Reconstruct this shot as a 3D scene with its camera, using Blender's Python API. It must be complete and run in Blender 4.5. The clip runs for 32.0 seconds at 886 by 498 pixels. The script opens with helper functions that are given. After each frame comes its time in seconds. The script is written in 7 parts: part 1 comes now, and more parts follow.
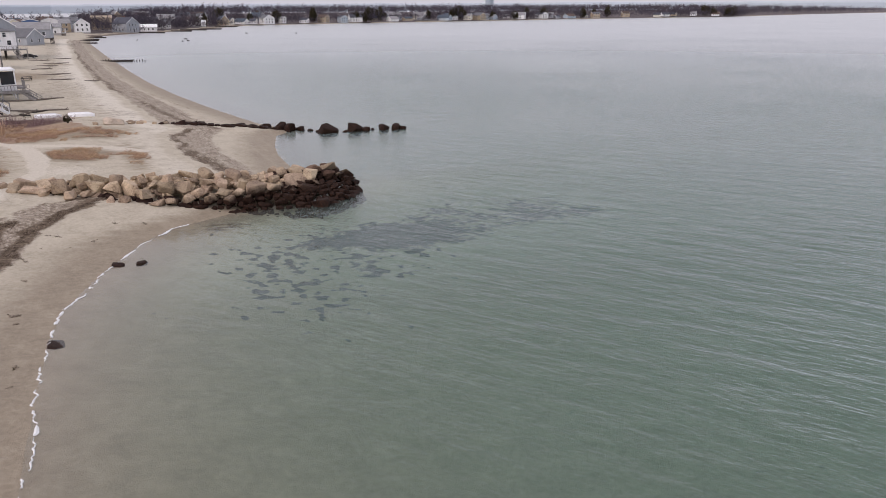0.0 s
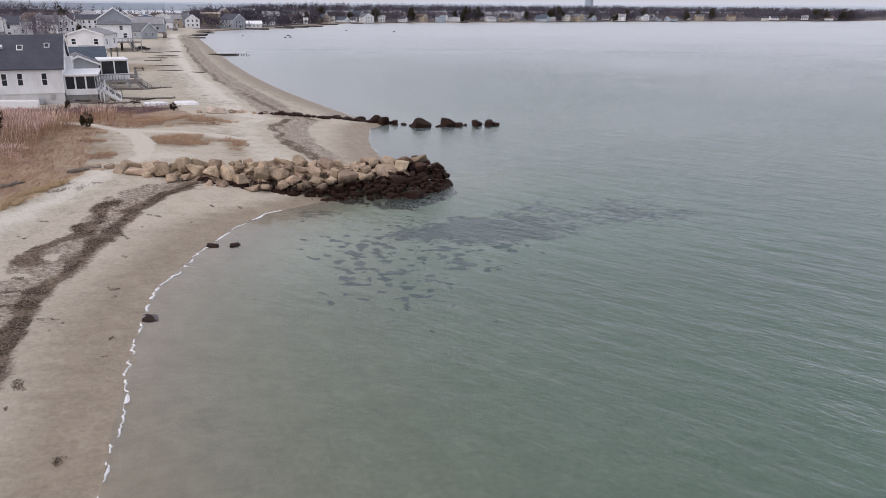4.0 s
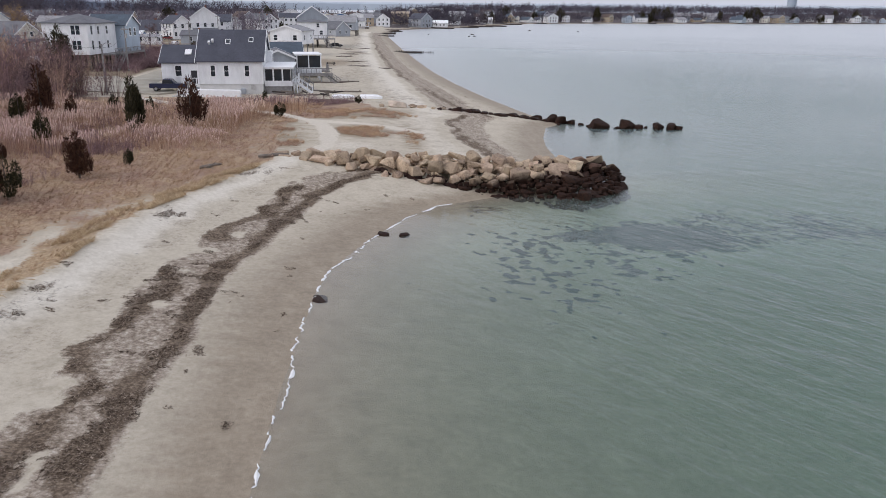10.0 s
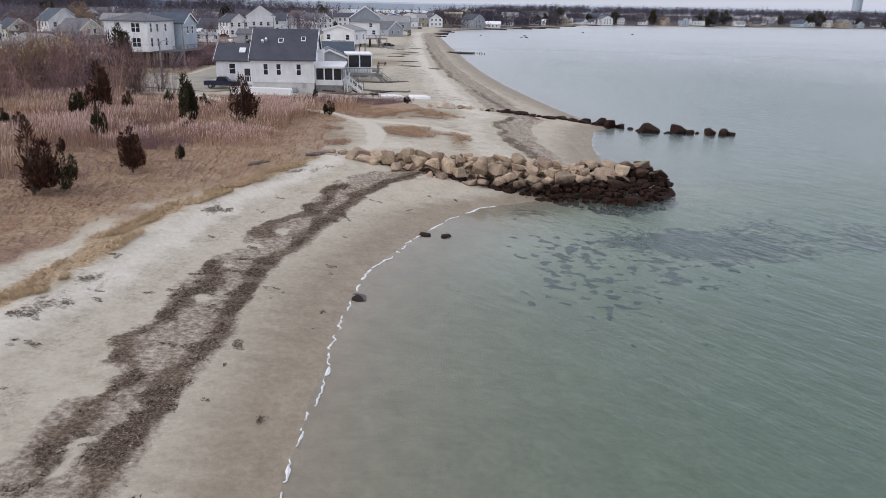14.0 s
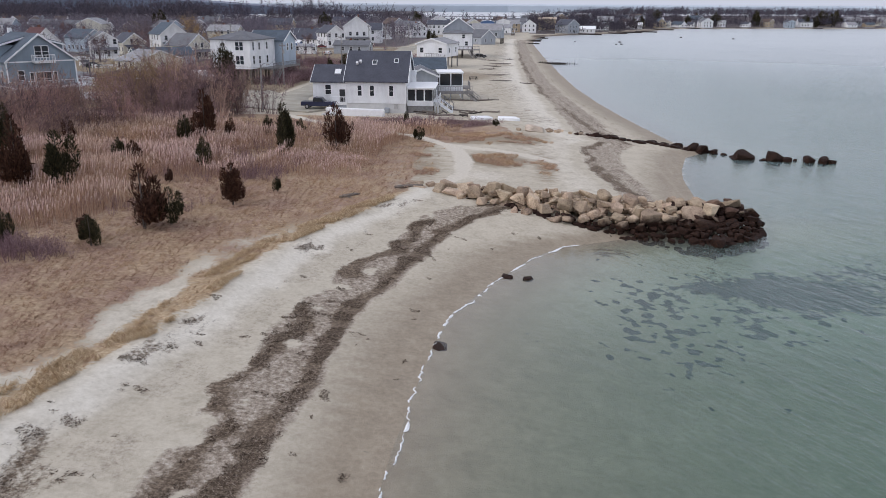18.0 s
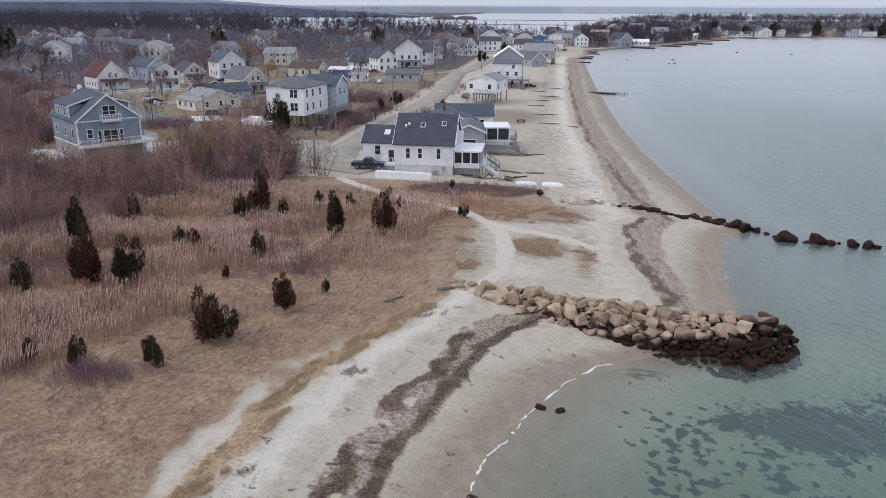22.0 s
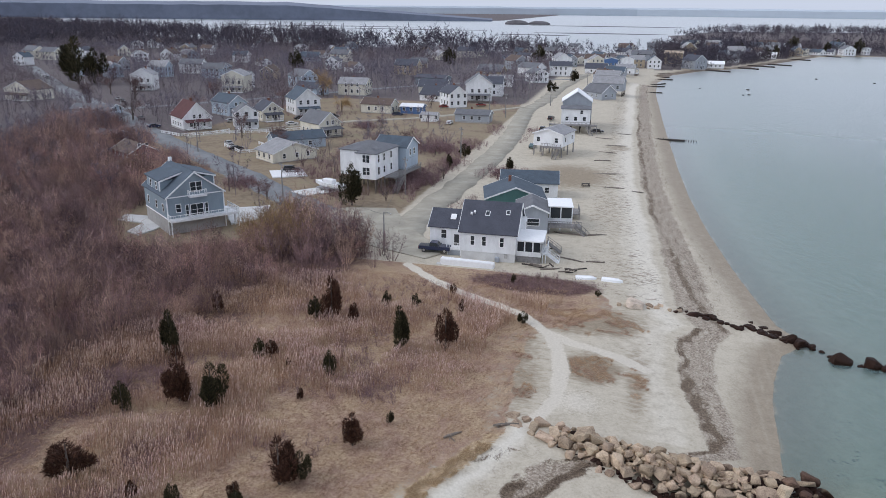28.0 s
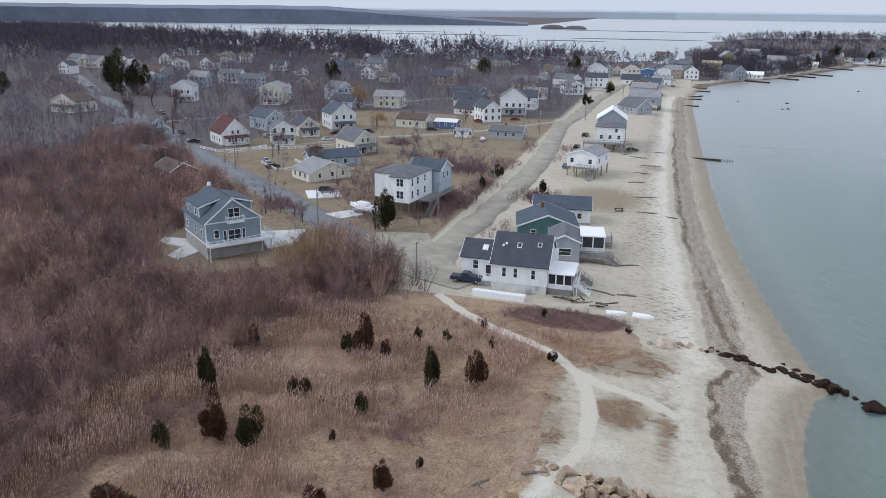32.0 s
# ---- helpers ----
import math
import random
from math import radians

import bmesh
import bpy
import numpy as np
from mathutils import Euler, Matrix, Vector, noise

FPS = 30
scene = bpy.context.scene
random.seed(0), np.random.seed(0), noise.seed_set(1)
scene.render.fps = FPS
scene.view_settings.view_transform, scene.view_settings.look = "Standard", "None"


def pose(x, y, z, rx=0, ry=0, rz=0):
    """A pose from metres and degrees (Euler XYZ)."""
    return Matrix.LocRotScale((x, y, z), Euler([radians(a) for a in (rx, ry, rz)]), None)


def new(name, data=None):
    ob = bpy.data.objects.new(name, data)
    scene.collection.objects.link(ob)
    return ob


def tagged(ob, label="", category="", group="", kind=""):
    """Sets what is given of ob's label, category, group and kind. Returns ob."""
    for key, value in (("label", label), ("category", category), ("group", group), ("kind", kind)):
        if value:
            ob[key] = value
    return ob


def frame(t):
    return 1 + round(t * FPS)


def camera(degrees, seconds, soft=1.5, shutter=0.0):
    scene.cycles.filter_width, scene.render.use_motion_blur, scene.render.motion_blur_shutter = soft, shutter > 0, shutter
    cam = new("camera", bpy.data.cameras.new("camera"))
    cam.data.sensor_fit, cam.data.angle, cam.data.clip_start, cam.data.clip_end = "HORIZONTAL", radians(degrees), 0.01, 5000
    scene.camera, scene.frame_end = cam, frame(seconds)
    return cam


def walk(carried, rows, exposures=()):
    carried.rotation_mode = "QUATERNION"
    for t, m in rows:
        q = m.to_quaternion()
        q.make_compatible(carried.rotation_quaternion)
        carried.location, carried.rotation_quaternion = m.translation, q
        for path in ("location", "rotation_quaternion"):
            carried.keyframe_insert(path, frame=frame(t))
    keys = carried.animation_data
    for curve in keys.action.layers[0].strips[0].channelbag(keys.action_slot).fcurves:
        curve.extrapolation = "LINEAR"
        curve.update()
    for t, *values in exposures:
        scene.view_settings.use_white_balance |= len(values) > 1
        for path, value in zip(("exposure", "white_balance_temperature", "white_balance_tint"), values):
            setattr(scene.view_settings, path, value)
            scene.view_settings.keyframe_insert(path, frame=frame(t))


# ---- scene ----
cam = camera(60.15, 32.0, 0.85)
PATH = [
    (0.0, pose(-0.97, -1.38, 16.18, 72.53, 0.29, -26.07)),
    (0.5, pose(-0.97, -1.29, 16.06, 72.58, 0.24, -22.90)),
    (1.0, pose(-1.00, -1.19, 15.84, 72.63, 0.15, -22.14)),
    (1.5, pose(-0.99, -1.06, 15.58, 72.62, 0.05, -21.10)),
    (2.0, pose(-0.98, -0.93, 15.35, 72.55, 0.02, -20.29)),
    (2.5, pose(-0.96, -0.87, 15.22, 72.57, -0.06, -19.84)),
    (3.0, pose(-0.88, -0.87, 15.26, 72.56, -0.10, -19.56)),
    (3.5, pose(-0.84, -0.80, 15.41, 72.57, -0.23, -19.26)),
    (5.5, pose(-0.68, -0.53, 15.55, 72.59, -0.63, -17.52)),
    (6.0, pose(-0.67, -0.37, 15.37, 72.45, -0.37, -12.98)),
    (6.5, pose(-0.68, -0.20, 15.24, 72.46, -0.23, -9.46)),
    (7.0, pose(-0.69, -0.12, 15.18, 72.48, -0.22, -9.02)),
    (7.5, pose(-0.70, -0.05, 15.17, 72.44, -0.15, -8.22)),
    (8.0, pose(-0.72, -0.03, 15.21, 72.49, -0.18, -7.46)),
    (8.5, pose(-0.70, -0.01, 15.21, 72.48, -0.19, -6.82)),
    (9.0, pose(-0.64, -0.01, 15.18, 72.49, -0.31, -6.54)),
    (9.5, pose(-0.60, -0.01, 15.12, 72.50, -0.38, -6.24)),
    (10.0, pose(-0.55, -0.03, 15.12, 72.52, -0.48, -5.93)),
    (10.5, pose(-0.52, -0.02, 15.13, 72.51, -0.54, -5.60)),
    (11.0, pose(-0.51, -0.02, 15.14, 72.52, -0.62, -5.24)),
    (11.5, pose(-0.46, -0.02, 15.15, 72.51, -0.67, -4.76)),
    (12.0, pose(-0.39, -0.01, 15.15, 72.50, -0.73, -4.25)),
    (12.5, pose(-0.34, -0.02, 15.16, 72.51, -0.80, -3.71)),
    (13.0, pose(-0.30, -0.02, 15.18, 72.50, -0.81, -3.16)),
    (13.5, pose(-0.24, -0.03, 15.19, 72.52, -0.88, -2.60)),
    (15.5, pose(0.00, 0.00, 15.46, 72.49, -0.86, 0.27)),
    (16.0, pose(-0.03, 0.04, 16.47, 72.57, -0.60, 1.63)),
    (16.5, pose(-0.02, -0.05, 16.91, 72.52, -0.48, 2.59)),
    (17.0, pose(0.10, -0.14, 17.00, 72.52, -0.44, 3.45)),
    (17.5, pose(0.20, -0.27, 17.15, 72.48, -0.39, 4.10)),
    (18.0, pose(0.21, -0.33, 18.25, 72.56, -0.33, 4.63)),
    (18.5, pose(0.16, -0.37, 19.52, 72.55, -0.31, 5.06)),
    (19.0, pose(0.15, -0.35, 20.84, 72.49, -0.28, 5.61)),
    (19.5, pose(0.10, -0.31, 22.12, 72.53, -0.30, 6.24)),
    (20.0, pose(0.15, -0.27, 23.47, 72.48, -0.27, 6.81)),
    (20.5, pose(0.25, -0.21, 24.71, 72.50, -0.23, 7.27)),
    (21.0, pose(0.44, -0.18, 25.97, 72.51, -0.24, 7.74)),
    (21.5, pose(0.64, -0.21, 27.29, 72.48, -0.21, 8.09)),
    (22.0, pose(0.91, -0.21, 28.51, 72.51, -0.17, 8.43)),
    (22.5, pose(1.18, -0.19, 29.69, 72.51, -0.17, 8.87)),
    (23.0, pose(1.35, -0.24, 30.86, 72.53, -0.20, 9.54)),
    (23.5, pose(1.45, -0.37, 32.12, 72.56, -0.24, 10.12)),
    (24.0, pose(1.46, -0.54, 33.41, 72.56, -0.26, 10.67)),
    (24.5, pose(1.42, -0.74, 34.73, 72.55, -0.26, 11.16)),
    (25.0, pose(1.33, -0.89, 36.12, 72.55, -0.25, 11.59)),
    (25.5, pose(1.29, -0.99, 37.38, 72.54, -0.30, 12.00)),
    (27.5, pose(1.23, -0.97, 42.72, 72.38, -0.45, 13.32)),
    (28.0, pose(1.38, -1.06, 44.08, 72.38, -0.52, 13.65)),
    (28.5, pose(1.53, -1.09, 45.49, 72.32, -0.53, 14.00)),
    (29.0, pose(1.56, -1.00, 46.58, 72.40, -0.43, 14.37)),
    (29.5, pose(1.66, -0.90, 47.19, 72.44, -0.44, 14.83)),
    (30.0, pose(1.79, -0.89, 47.18, 72.44, -0.44, 15.16)),
    (30.5, pose(1.90, -0.91, 47.09, 72.46, -0.39, 15.60)),
    (31.0, pose(1.88, -0.95, 47.24, 72.42, -0.44, 16.05)),
    (31.5, pose(1.68, -0.91, 48.14, 72.54, -0.45, 16.28)),
    (32.0, pose(1.43, -0.88, 49.29, 72.52, -0.54, 16.23)),
]
walk(cam, PATH, exposures=[(0, 0.0, 7000, 22), (3.5, 0.02, 6750, 20), (8, 0.03, 6550, 17), (13.5, 0.03, 6500, 16), (18, 0.03, 6400, 16), (25, 0.07, 6250, 15), (32, 0.11, 6150, 11)])

# ---- world, sun ----
SUN_EL, SUN_AZ = 38.0, 250.0
wd = bpy.data.worlds.new("overcast_sky")
scene.world = wd
wd.use_nodes = True
wn, wl = wd.node_tree.nodes, wd.node_tree.links
wn.clear()
sky = wn.new("ShaderNodeTexSky")
sky.sky_type = "NISHITA"
sky.sun_disc = False
sky.sun_elevation, sky.sun_rotation = radians(SUN_EL), radians(SUN_AZ)
sky.air_density, sky.dust_density, sky.ozone_density = 1.0, 4.0, 1.0
hsv = wn.new("ShaderNodeHueSaturation")
hsv.inputs["Saturation"].default_value = 0.3
veil = wn.new("ShaderNodeMix")
veil.data_type = "RGBA"
veil.inputs[0].default_value = 0.72
veil.inputs[7].default_value = (5.05, 5.5, 6.3, 1)
bgd = wn.new("ShaderNodeBackground")
bgd.inputs["Strength"].default_value = 0.15
wout = wn.new("ShaderNodeOutputWorld")
wl.new(sky.outputs[0], hsv.inputs["Color"])
wl.new(hsv.outputs[0], veil.inputs[6])
wl.new(veil.outputs[2], bgd.inputs["Color"])
wl.new(bgd.outputs[0], wout.inputs["Surface"])
sun = new("sun", bpy.data.lights.new("sun", "SUN"))
sun.data.energy, sun.data.angle, sun.data.color = 0.6, radians(25), (1.0, 0.97, 0.93)
sun.matrix_world = pose(0, 0, 60, 90 - SUN_EL, 0, 180 - SUN_AZ)

# ---- materials ----


class Nodes:
    """Short hand for building a material's node tree."""

    def __init__(self, name):
        self.mat = bpy.data.materials.new(name)
        self.mat.use_nodes = True
        self.tree = self.mat.node_tree
        self.bsdf = self.tree.nodes["Principled BSDF"]
        self.out = self.tree.nodes["Material Output"]

    def node(self, kind, **inputs):
        n = self.tree.nodes.new(kind)
        for k, v in inputs.items():
            self.put(n.inputs[k.replace("_", " ")], v)
        return n

    def put(self, socket, v):
        if isinstance(v, bpy.types.NodeSocket):
            self.tree.links.new(v, socket)
        else:
            socket.default_value = v

    def noise(self, scale, detail=4.0, rough=0.6, vector=None, stretch=None, island=False):
        n = self.node("ShaderNodeTexNoise", Scale=scale, Detail=detail, Roughness=rough)
        vec = vector or self.node("ShaderNodeNewGeometry").outputs["Position"]
        if stretch:
            mp = self.node("ShaderNodeMapping", Vector=vec, Scale=stretch)
            vec = mp.outputs[0]
        self.put(n.inputs["Vector"], vec)
        return n.outputs["Fac"]

    def ramp(self, fac, *stops):
        n = self.node("ShaderNodeValToRGB", Fac=fac)
        e = n.color_ramp.elements
        while len(e) < len(stops):
            e.new(0.5)
        for el, (p, c) in zip(e, stops):
            el.position = p
            el.color = (*c, 1) if not isinstance(c, float) else (c, c, c, 1)
        return n.outputs["Color"]

    def mix(self, fac, a, b, mode="MIX"):
        n = self.node("ShaderNodeMix")
        n.data_type, n.blend_type = "RGBA", mode
        self.put(n.inputs[0], fac)
        for s, v in ((n.inputs[6], a), (n.inputs[7], b)):
            self.put(s, (*v, 1) if isinstance(v, tuple) else v)
        return n.outputs[2]

    def math(self, op, a, b=0.0, c=0.0):
        n = self.node("ShaderNodeMath")
        n.operation = op
        for s, v in zip(n.inputs, (a, b, c)):
            self.put(s, v)
        return n.outputs[0]

    def attr(self, name):
        n = self.node("ShaderNodeAttribute")
        n.attribute_name = name
        return n.outputs["Fac"]

    def random(self):
        return self.node("ShaderNodeObjectInfo").outputs["Random"]

    def bump(self, height, strength=0.3, distance=0.05):
        self.put(self.bsdf.inputs["Normal"], self.node("ShaderNodeBump", Height=height, Strength=strength, Distance=distance).outputs[0])

    def set(self, color=None, rough=0.7, metal=0.0, spec=None):
        if color is not None:
            self.put(self.bsdf.inputs["Base Color"], (*color, 1) if isinstance(color, tuple) else color)
        self.put(self.bsdf.inputs["Roughness"], rough)
        self.put(self.bsdf.inputs["Metallic"], metal)
        if spec is not None:
            self.put(self.bsdf.inputs["Specular IOR Level"], spec)
        return self.mat


def plain(name, color, rough=0.6, var=0.12, scale=2.0, metal=0.0, fine=30.0, bump=0.1):
    """A weathered plain surface: two scales of mottling, a little relief and a shift from piece to piece."""
    n = Nodes(name)
    dark = tuple(c * (1 - 2.2 * var) for c in color)
    lite = tuple(min(1.0, c * (1 + var)) for c in color)
    a = n.noise(scale, 5.0, 0.65)
    b = n.noise(fine, 3.0, 0.6)
    m = n.math("ADD", n.math("MULTIPLY", a, 0.65), n.math("MULTIPLY", b, 0.35))
    col = n.ramp(m, (0.3, dark), (0.55, color), (0.75, lite))
    sh = n.math("MULTIPLY_ADD", n.random(), 0.16, 0.92)
    h = n.node("ShaderNodeHueSaturation", Color=col, Value=sh)
    n.bump(b, bump, 0.02)
    return n.set(h.outputs[0], rough, metal)


def siding(name, color, pitch=0.18):
    """Painted clapboard or shingle courses with faint weathering."""
    n = Nodes(name)
    geo = n.node("ShaderNodeNewGeometry").outputs["Position"]
    sep = n.node("ShaderNodeSeparateXYZ", Vector=geo)
    course = n.math("FRACT", n.math("DIVIDE", sep.outputs[2], pitch))
    stain = n.noise(0.6, 5.0, 0.7, stretch=(1, 1, 0.35))
    grain = n.noise(14.0, 3.0)
    m = n.math("ADD", n.math("MULTIPLY", stain, 0.7), n.math("MULTIPLY", grain, 0.3))
    col = n.ramp(m, (0.3, tuple(c * 0.74 for c in color)), (0.55, color), (0.8, tuple(min(1, c * 1.08) for c in color)))
    sh = n.math("MULTIPLY_ADD", n.random(), 0.1, 0.95)
    h = n.node("ShaderNodeHueSaturation", Color=col, Value=sh)
    n.bump(course, 0.6, 0.02)
    return n.set(h.outputs[0], 0.6)


def shingles(name, color):
    n = Nodes(name)
    geo = n.node("ShaderNodeNewGeometry").outputs["Position"]
    sep = n.node("ShaderNodeSeparateXYZ", Vector=geo)
    course = n.math("FRACT", n.math("DIVIDE", sep.outputs[2], 0.14))
    blot = n.noise(0.5, 5.0, 0.7)
    tab = n.noise(5.0, 3.0, 0.7)
    m = n.math("ADD", n.math("MULTIPLY", blot, 0.5), n.math("MULTIPLY", tab, 0.5))
    col = n.ramp(m, (0.32, tuple(c * 0.6 for c in color)), (0.52, color), (0.72, tuple(min(1, c * 1.35) for c in color)))
    n.bump(n.math("ADD", course, tab), 0.5, 0.03)
    return n.set(col, 0.85)


M = {}
M["white_siding"] = siding("white_siding", (0.83, 0.84, 0.85))
M["cream_siding"] = siding("cream_siding", (0.72, 0.69, 0.59))
M["grey_siding"] = siding("grey_siding", (0.36, 0.39, 0.43))
M["bluegrey_siding"] = siding("bluegrey_siding", (0.25, 0.31, 0.36))
M["blue_siding"] = siding("blue_siding", (0.08, 0.16, 0.34))
M["green_siding"] = siding("green_siding", (0.07, 0.17, 0.16))
M["tan_siding"] = siding("tan_siding", (0.42, 0.34, 0.24))
M["brown_siding"] = siding("brown_siding", (0.16, 0.09, 0.06))
M["red_siding"] = siding("red_siding", (0.22, 0.06, 0.05))
M["paleblue_siding"] = siding("paleblue_siding", (0.42, 0.50, 0.58))
M["dark_roof"] = shingles("dark_roof", (0.072, 0.077, 0.10))
M["grey_roof"] = shingles("grey_roof", (0.15, 0.155, 0.17))
M["blue_roof"] = shingles("blue_roof", (0.075, 0.10, 0.13))
M["brown_roof"] = shingles("brown_roof", (0.12, 0.085, 0.07))
M["pale_roof"] = shingles("pale_roof", (0.30, 0.30, 0.31))
M["red_roof"] = shingles("red_roof", (0.10, 0.035, 0.035))
M["white_roof"] = plain("white_roof", (0.86, 0.87, 0.88), 0.45, 0.05)
M["white_trim"] = plain("white_trim", (0.85, 0.86, 0.87), 0.5, 0.06)
M["dark_trim"] = plain("dark_trim", (0.03, 0.03, 0.035), 0.5, 0.1)
M["concrete"] = plain("concrete", (0.42, 0.41, 0.40), 0.85, 0.15, 0.8)
M["pale_concrete"] = plain("pale_concrete", (0.62, 0.62, 0.61), 0.8, 0.12, 0.5)
M["old_wood"] = plain("old_wood", (0.20, 0.17, 0.145), 0.85, 0.25, 3.0)
M["grey_wood"] = plain("grey_wood", (0.27, 0.26, 0.255), 0.85, 0.22, 2.0)
M["dark_wood"] = plain("dark_wood", (0.055, 0.045, 0.04), 0.9, 0.25, 3.0)
M["brick"] = plain("brick", (0.22, 0.10, 0.07), 0.85, 0.25, 4.0)


def glass():
    n = Nodes("window_glass")
    a = n.noise(0.4, 2.0)
    r = n.math("MULTIPLY_ADD", n.random(), 0.03, 0.012)
    col = n.mix(a, (0.012, 0.016, 0.02), (0.05, 0.06, 0.07))
    return n.set(col, n.math("MULTIPLY_ADD", r, 1.0, 0.03), 0.0, 0.6)


M["glass"] = glass()


def rock_material(name, base, stain, weed=True):
    """Granite boulders: warm mottled faces, and dark weed, wet stone and painted gap shade towards the tide."""
    n = Nodes(name)
    geo = n.node("ShaderNodeNewGeometry")
    sep = n.node("ShaderNodeSeparateXYZ", Vector=geo.outputs["Position"])
    big = n.noise(0.9, 4.0, 0.6)
    grain = n.noise(7.0, 6.0, 0.7)
    spk = n.noise(40.0, 2.0, 0.5)
    col = n.ramp(n.math("ADD", n.math("MULTIPLY", big, 0.5), n.math("MULTIPLY", grain, 0.5)), (0.33, stain), (0.5, base), (0.68, tuple(min(1, c * 1.45) for c in base)))
    own = n.node("ShaderNodeHueSaturation", Color=col, Value=n.math("MULTIPLY_ADD", n.random(), 0.6, 0.68), Hue=n.math("MULTIPLY_ADD", n.math("FRACT", n.math("MULTIPLY", n.random(), 7.0)), 0.016, 0.491))
    col = own.outputs[0]
    rough = 0.85
    if weed:
        sea = n.node("ShaderNodeMapRange", Value=sep.outputs[0], From_Min=-4.0, From_Max=22.0, To_Min=-0.55, To_Max=0.75).outputs[0]
        lvl = n.math("SUBTRACT", n.math("ADD", sep.outputs[2], n.math("MULTIPLY", n.math("SUBTRACT", big, 0.5), 1.1)), sea)
        # Weed tone set high, so it also paints shade between the lower stones.
        wet = n.node("ShaderNodeMapRange", Value=lvl, From_Min=0.75, From_Max=1.4, To_Min=1.0, To_Max=0.0).outputs[0]
        kelp = n.ramp(grain, (0.35, (0.006, 0.004, 0.003)), (0.64, (0.048, 0.022, 0.014)))
        col = n.mix(wet, col, kelp)
        rough = n.node("ShaderNodeMapRange", Value=wet, To_Min=0.9, To_Max=0.65).outputs[0]
    n.bump(n.math("ADD", grain, n.math("MULTIPLY", spk, 0.3)), 0.7, 0.08)
    return n.set(col, rough, 0.0, 0.15)


M["granite"] = rock_material("granite", (0.43, 0.335, 0.24), (0.13, 0.08, 0.055))
M["pale_granite"] = rock_material("pale_granite", (0.56, 0.47, 0.38), (0.34, 0.27, 0.21), False)
M["red_granite"] = rock_material("red_granite", (0.14, 0.09, 0.066), (0.042, 0.028, 0.021))
M["dark_granite"] = rock_material("dark_granite", (0.036, 0.02, 0.016), (0.010, 0.006, 0.005))


def ground_material():
    n = Nodes("ground_cover")
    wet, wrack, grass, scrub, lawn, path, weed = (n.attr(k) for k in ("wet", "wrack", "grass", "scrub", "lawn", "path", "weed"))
    big, mid, fine, tiny = n.noise(0.12, 5.0, 0.6), n.noise(0.7, 5.0, 0.65), n.noise(3.5, 6.0, 0.7), n.noise(22.0, 3.0, 0.6)
    streak = n.noise(1.1, 5.0, 0.7, stretch=(1.0, 0.28, 1.0))
    def edged(mask, by, soft=0.12, spread=0.9):
        v = n.math("ADD", mask, n.math("MULTIPLY", n.math("SUBTRACT", by, 0.5), spread))
        return n.node("ShaderNodeMapRange", Value=v, From_Min=0.5 - soft, From_Max=0.5 + soft).outputs[0]

    sand = n.ramp(n.math("ADD", n.math("MULTIPLY", mid, 0.5), n.math("MULTIPLY", fine, 0.5)), (0.3, (0.355, 0.31, 0.24)), (0.5, (0.515, 0.463, 0.37)), (0.72, (0.655, 0.605, 0.505)))
    wets = n.ramp(n.math("ADD", n.math("MULTIPLY", mid, 0.5), n.math("MULTIPLY", fine, 0.5)), (0.3, (0.205, 0.162, 0.115)), (0.5, (0.315, 0.262, 0.193)), (0.72, (0.435, 0.37, 0.28)))
    col = n.mix(edged(wet, mid, 0.5, 0.5), sand, wets)
    col = n.mix(edged(n.attr("pale"), mid, 0.3, 0.8), col, n.ramp(fine, (0.3, (0.59, 0.545, 0.455)), (0.7, (0.76, 0.715, 0.625))))

    scat = n.math("ADD", n.math("MULTIPLY", streak, 0.4), n.math("MULTIPLY", n.noise(4.5, 7.0, 0.78), 0.6))
    wr = n.ramp(n.noise(5.5, 6.0, 0.75), (0.3, (0.042, 0.03, 0.02)), (0.47, (0.12, 0.087, 0.06)), (0.6, (0.235, 0.182, 0.132)), (0.74, (0.40, 0.335, 0.265)))
    litter = n.ramp(n.noise(3.2, 8.0, 0.8), (0.34, (0.09, 0.069, 0.05)), (0.45, (0.24, 0.193, 0.148)), (0.54, (0.385, 0.328, 0.265)), (0.66, (0.60, 0.545, 0.465)))
    col = n.mix(edged(n.attr("litter"), scat, 0.15, 1.6), col, litter)
    col = n.mix(edged(wrack, scat, 0.13, 2.1), col, wr)
    speck = n.node("ShaderNodeMapRange", Value=n.noise(9.0, 4.0, 0.75), From_Min=0.66, From_Max=0.72).outputs[0]
    col = n.mix(n.math("MULTIPLY", speck, 0.55), col, (0.09, 0.07, 0.055))
    sand_streak = n.noise(1.5, 7.0, 0.72, stretch=(0.5, 1.2, 1.0))
    dry = n.ramp(fine, (0.3, (0.19, 0.148, 0.10)), (0.52, (0.30, 0.245, 0.175)), (0.72, (0.43, 0.37, 0.29)))
    col = n.mix(edged(n.attr("sparse"), n.math("ADD", n.math("MULTIPLY", sand_streak, 0.6), n.math("MULTIPLY", fine, 0.4)), 0.24, 2.6), col, dry)
    col = n.mix(n.math("MULTIPLY", edged(n.attr("strewn"), sand_streak, 0.06, 2.0), 0.8), col, n.ramp(fine, (0.3, (0.15, 0.115, 0.085)), (0.7, (0.36, 0.30, 0.235))))
    gr = n.ramp(n.math("ADD", n.math("MULTIPLY", mid, 0.45), n.math("MULTIPLY", fine, 0.55)), (0.3, (0.125, 0.072, 0.05)), (0.47, (0.27, 0.172, 0.125)), (0.58, (0.37, 0.26, 0.195)), (0.72, (0.50, 0.385, 0.30)))
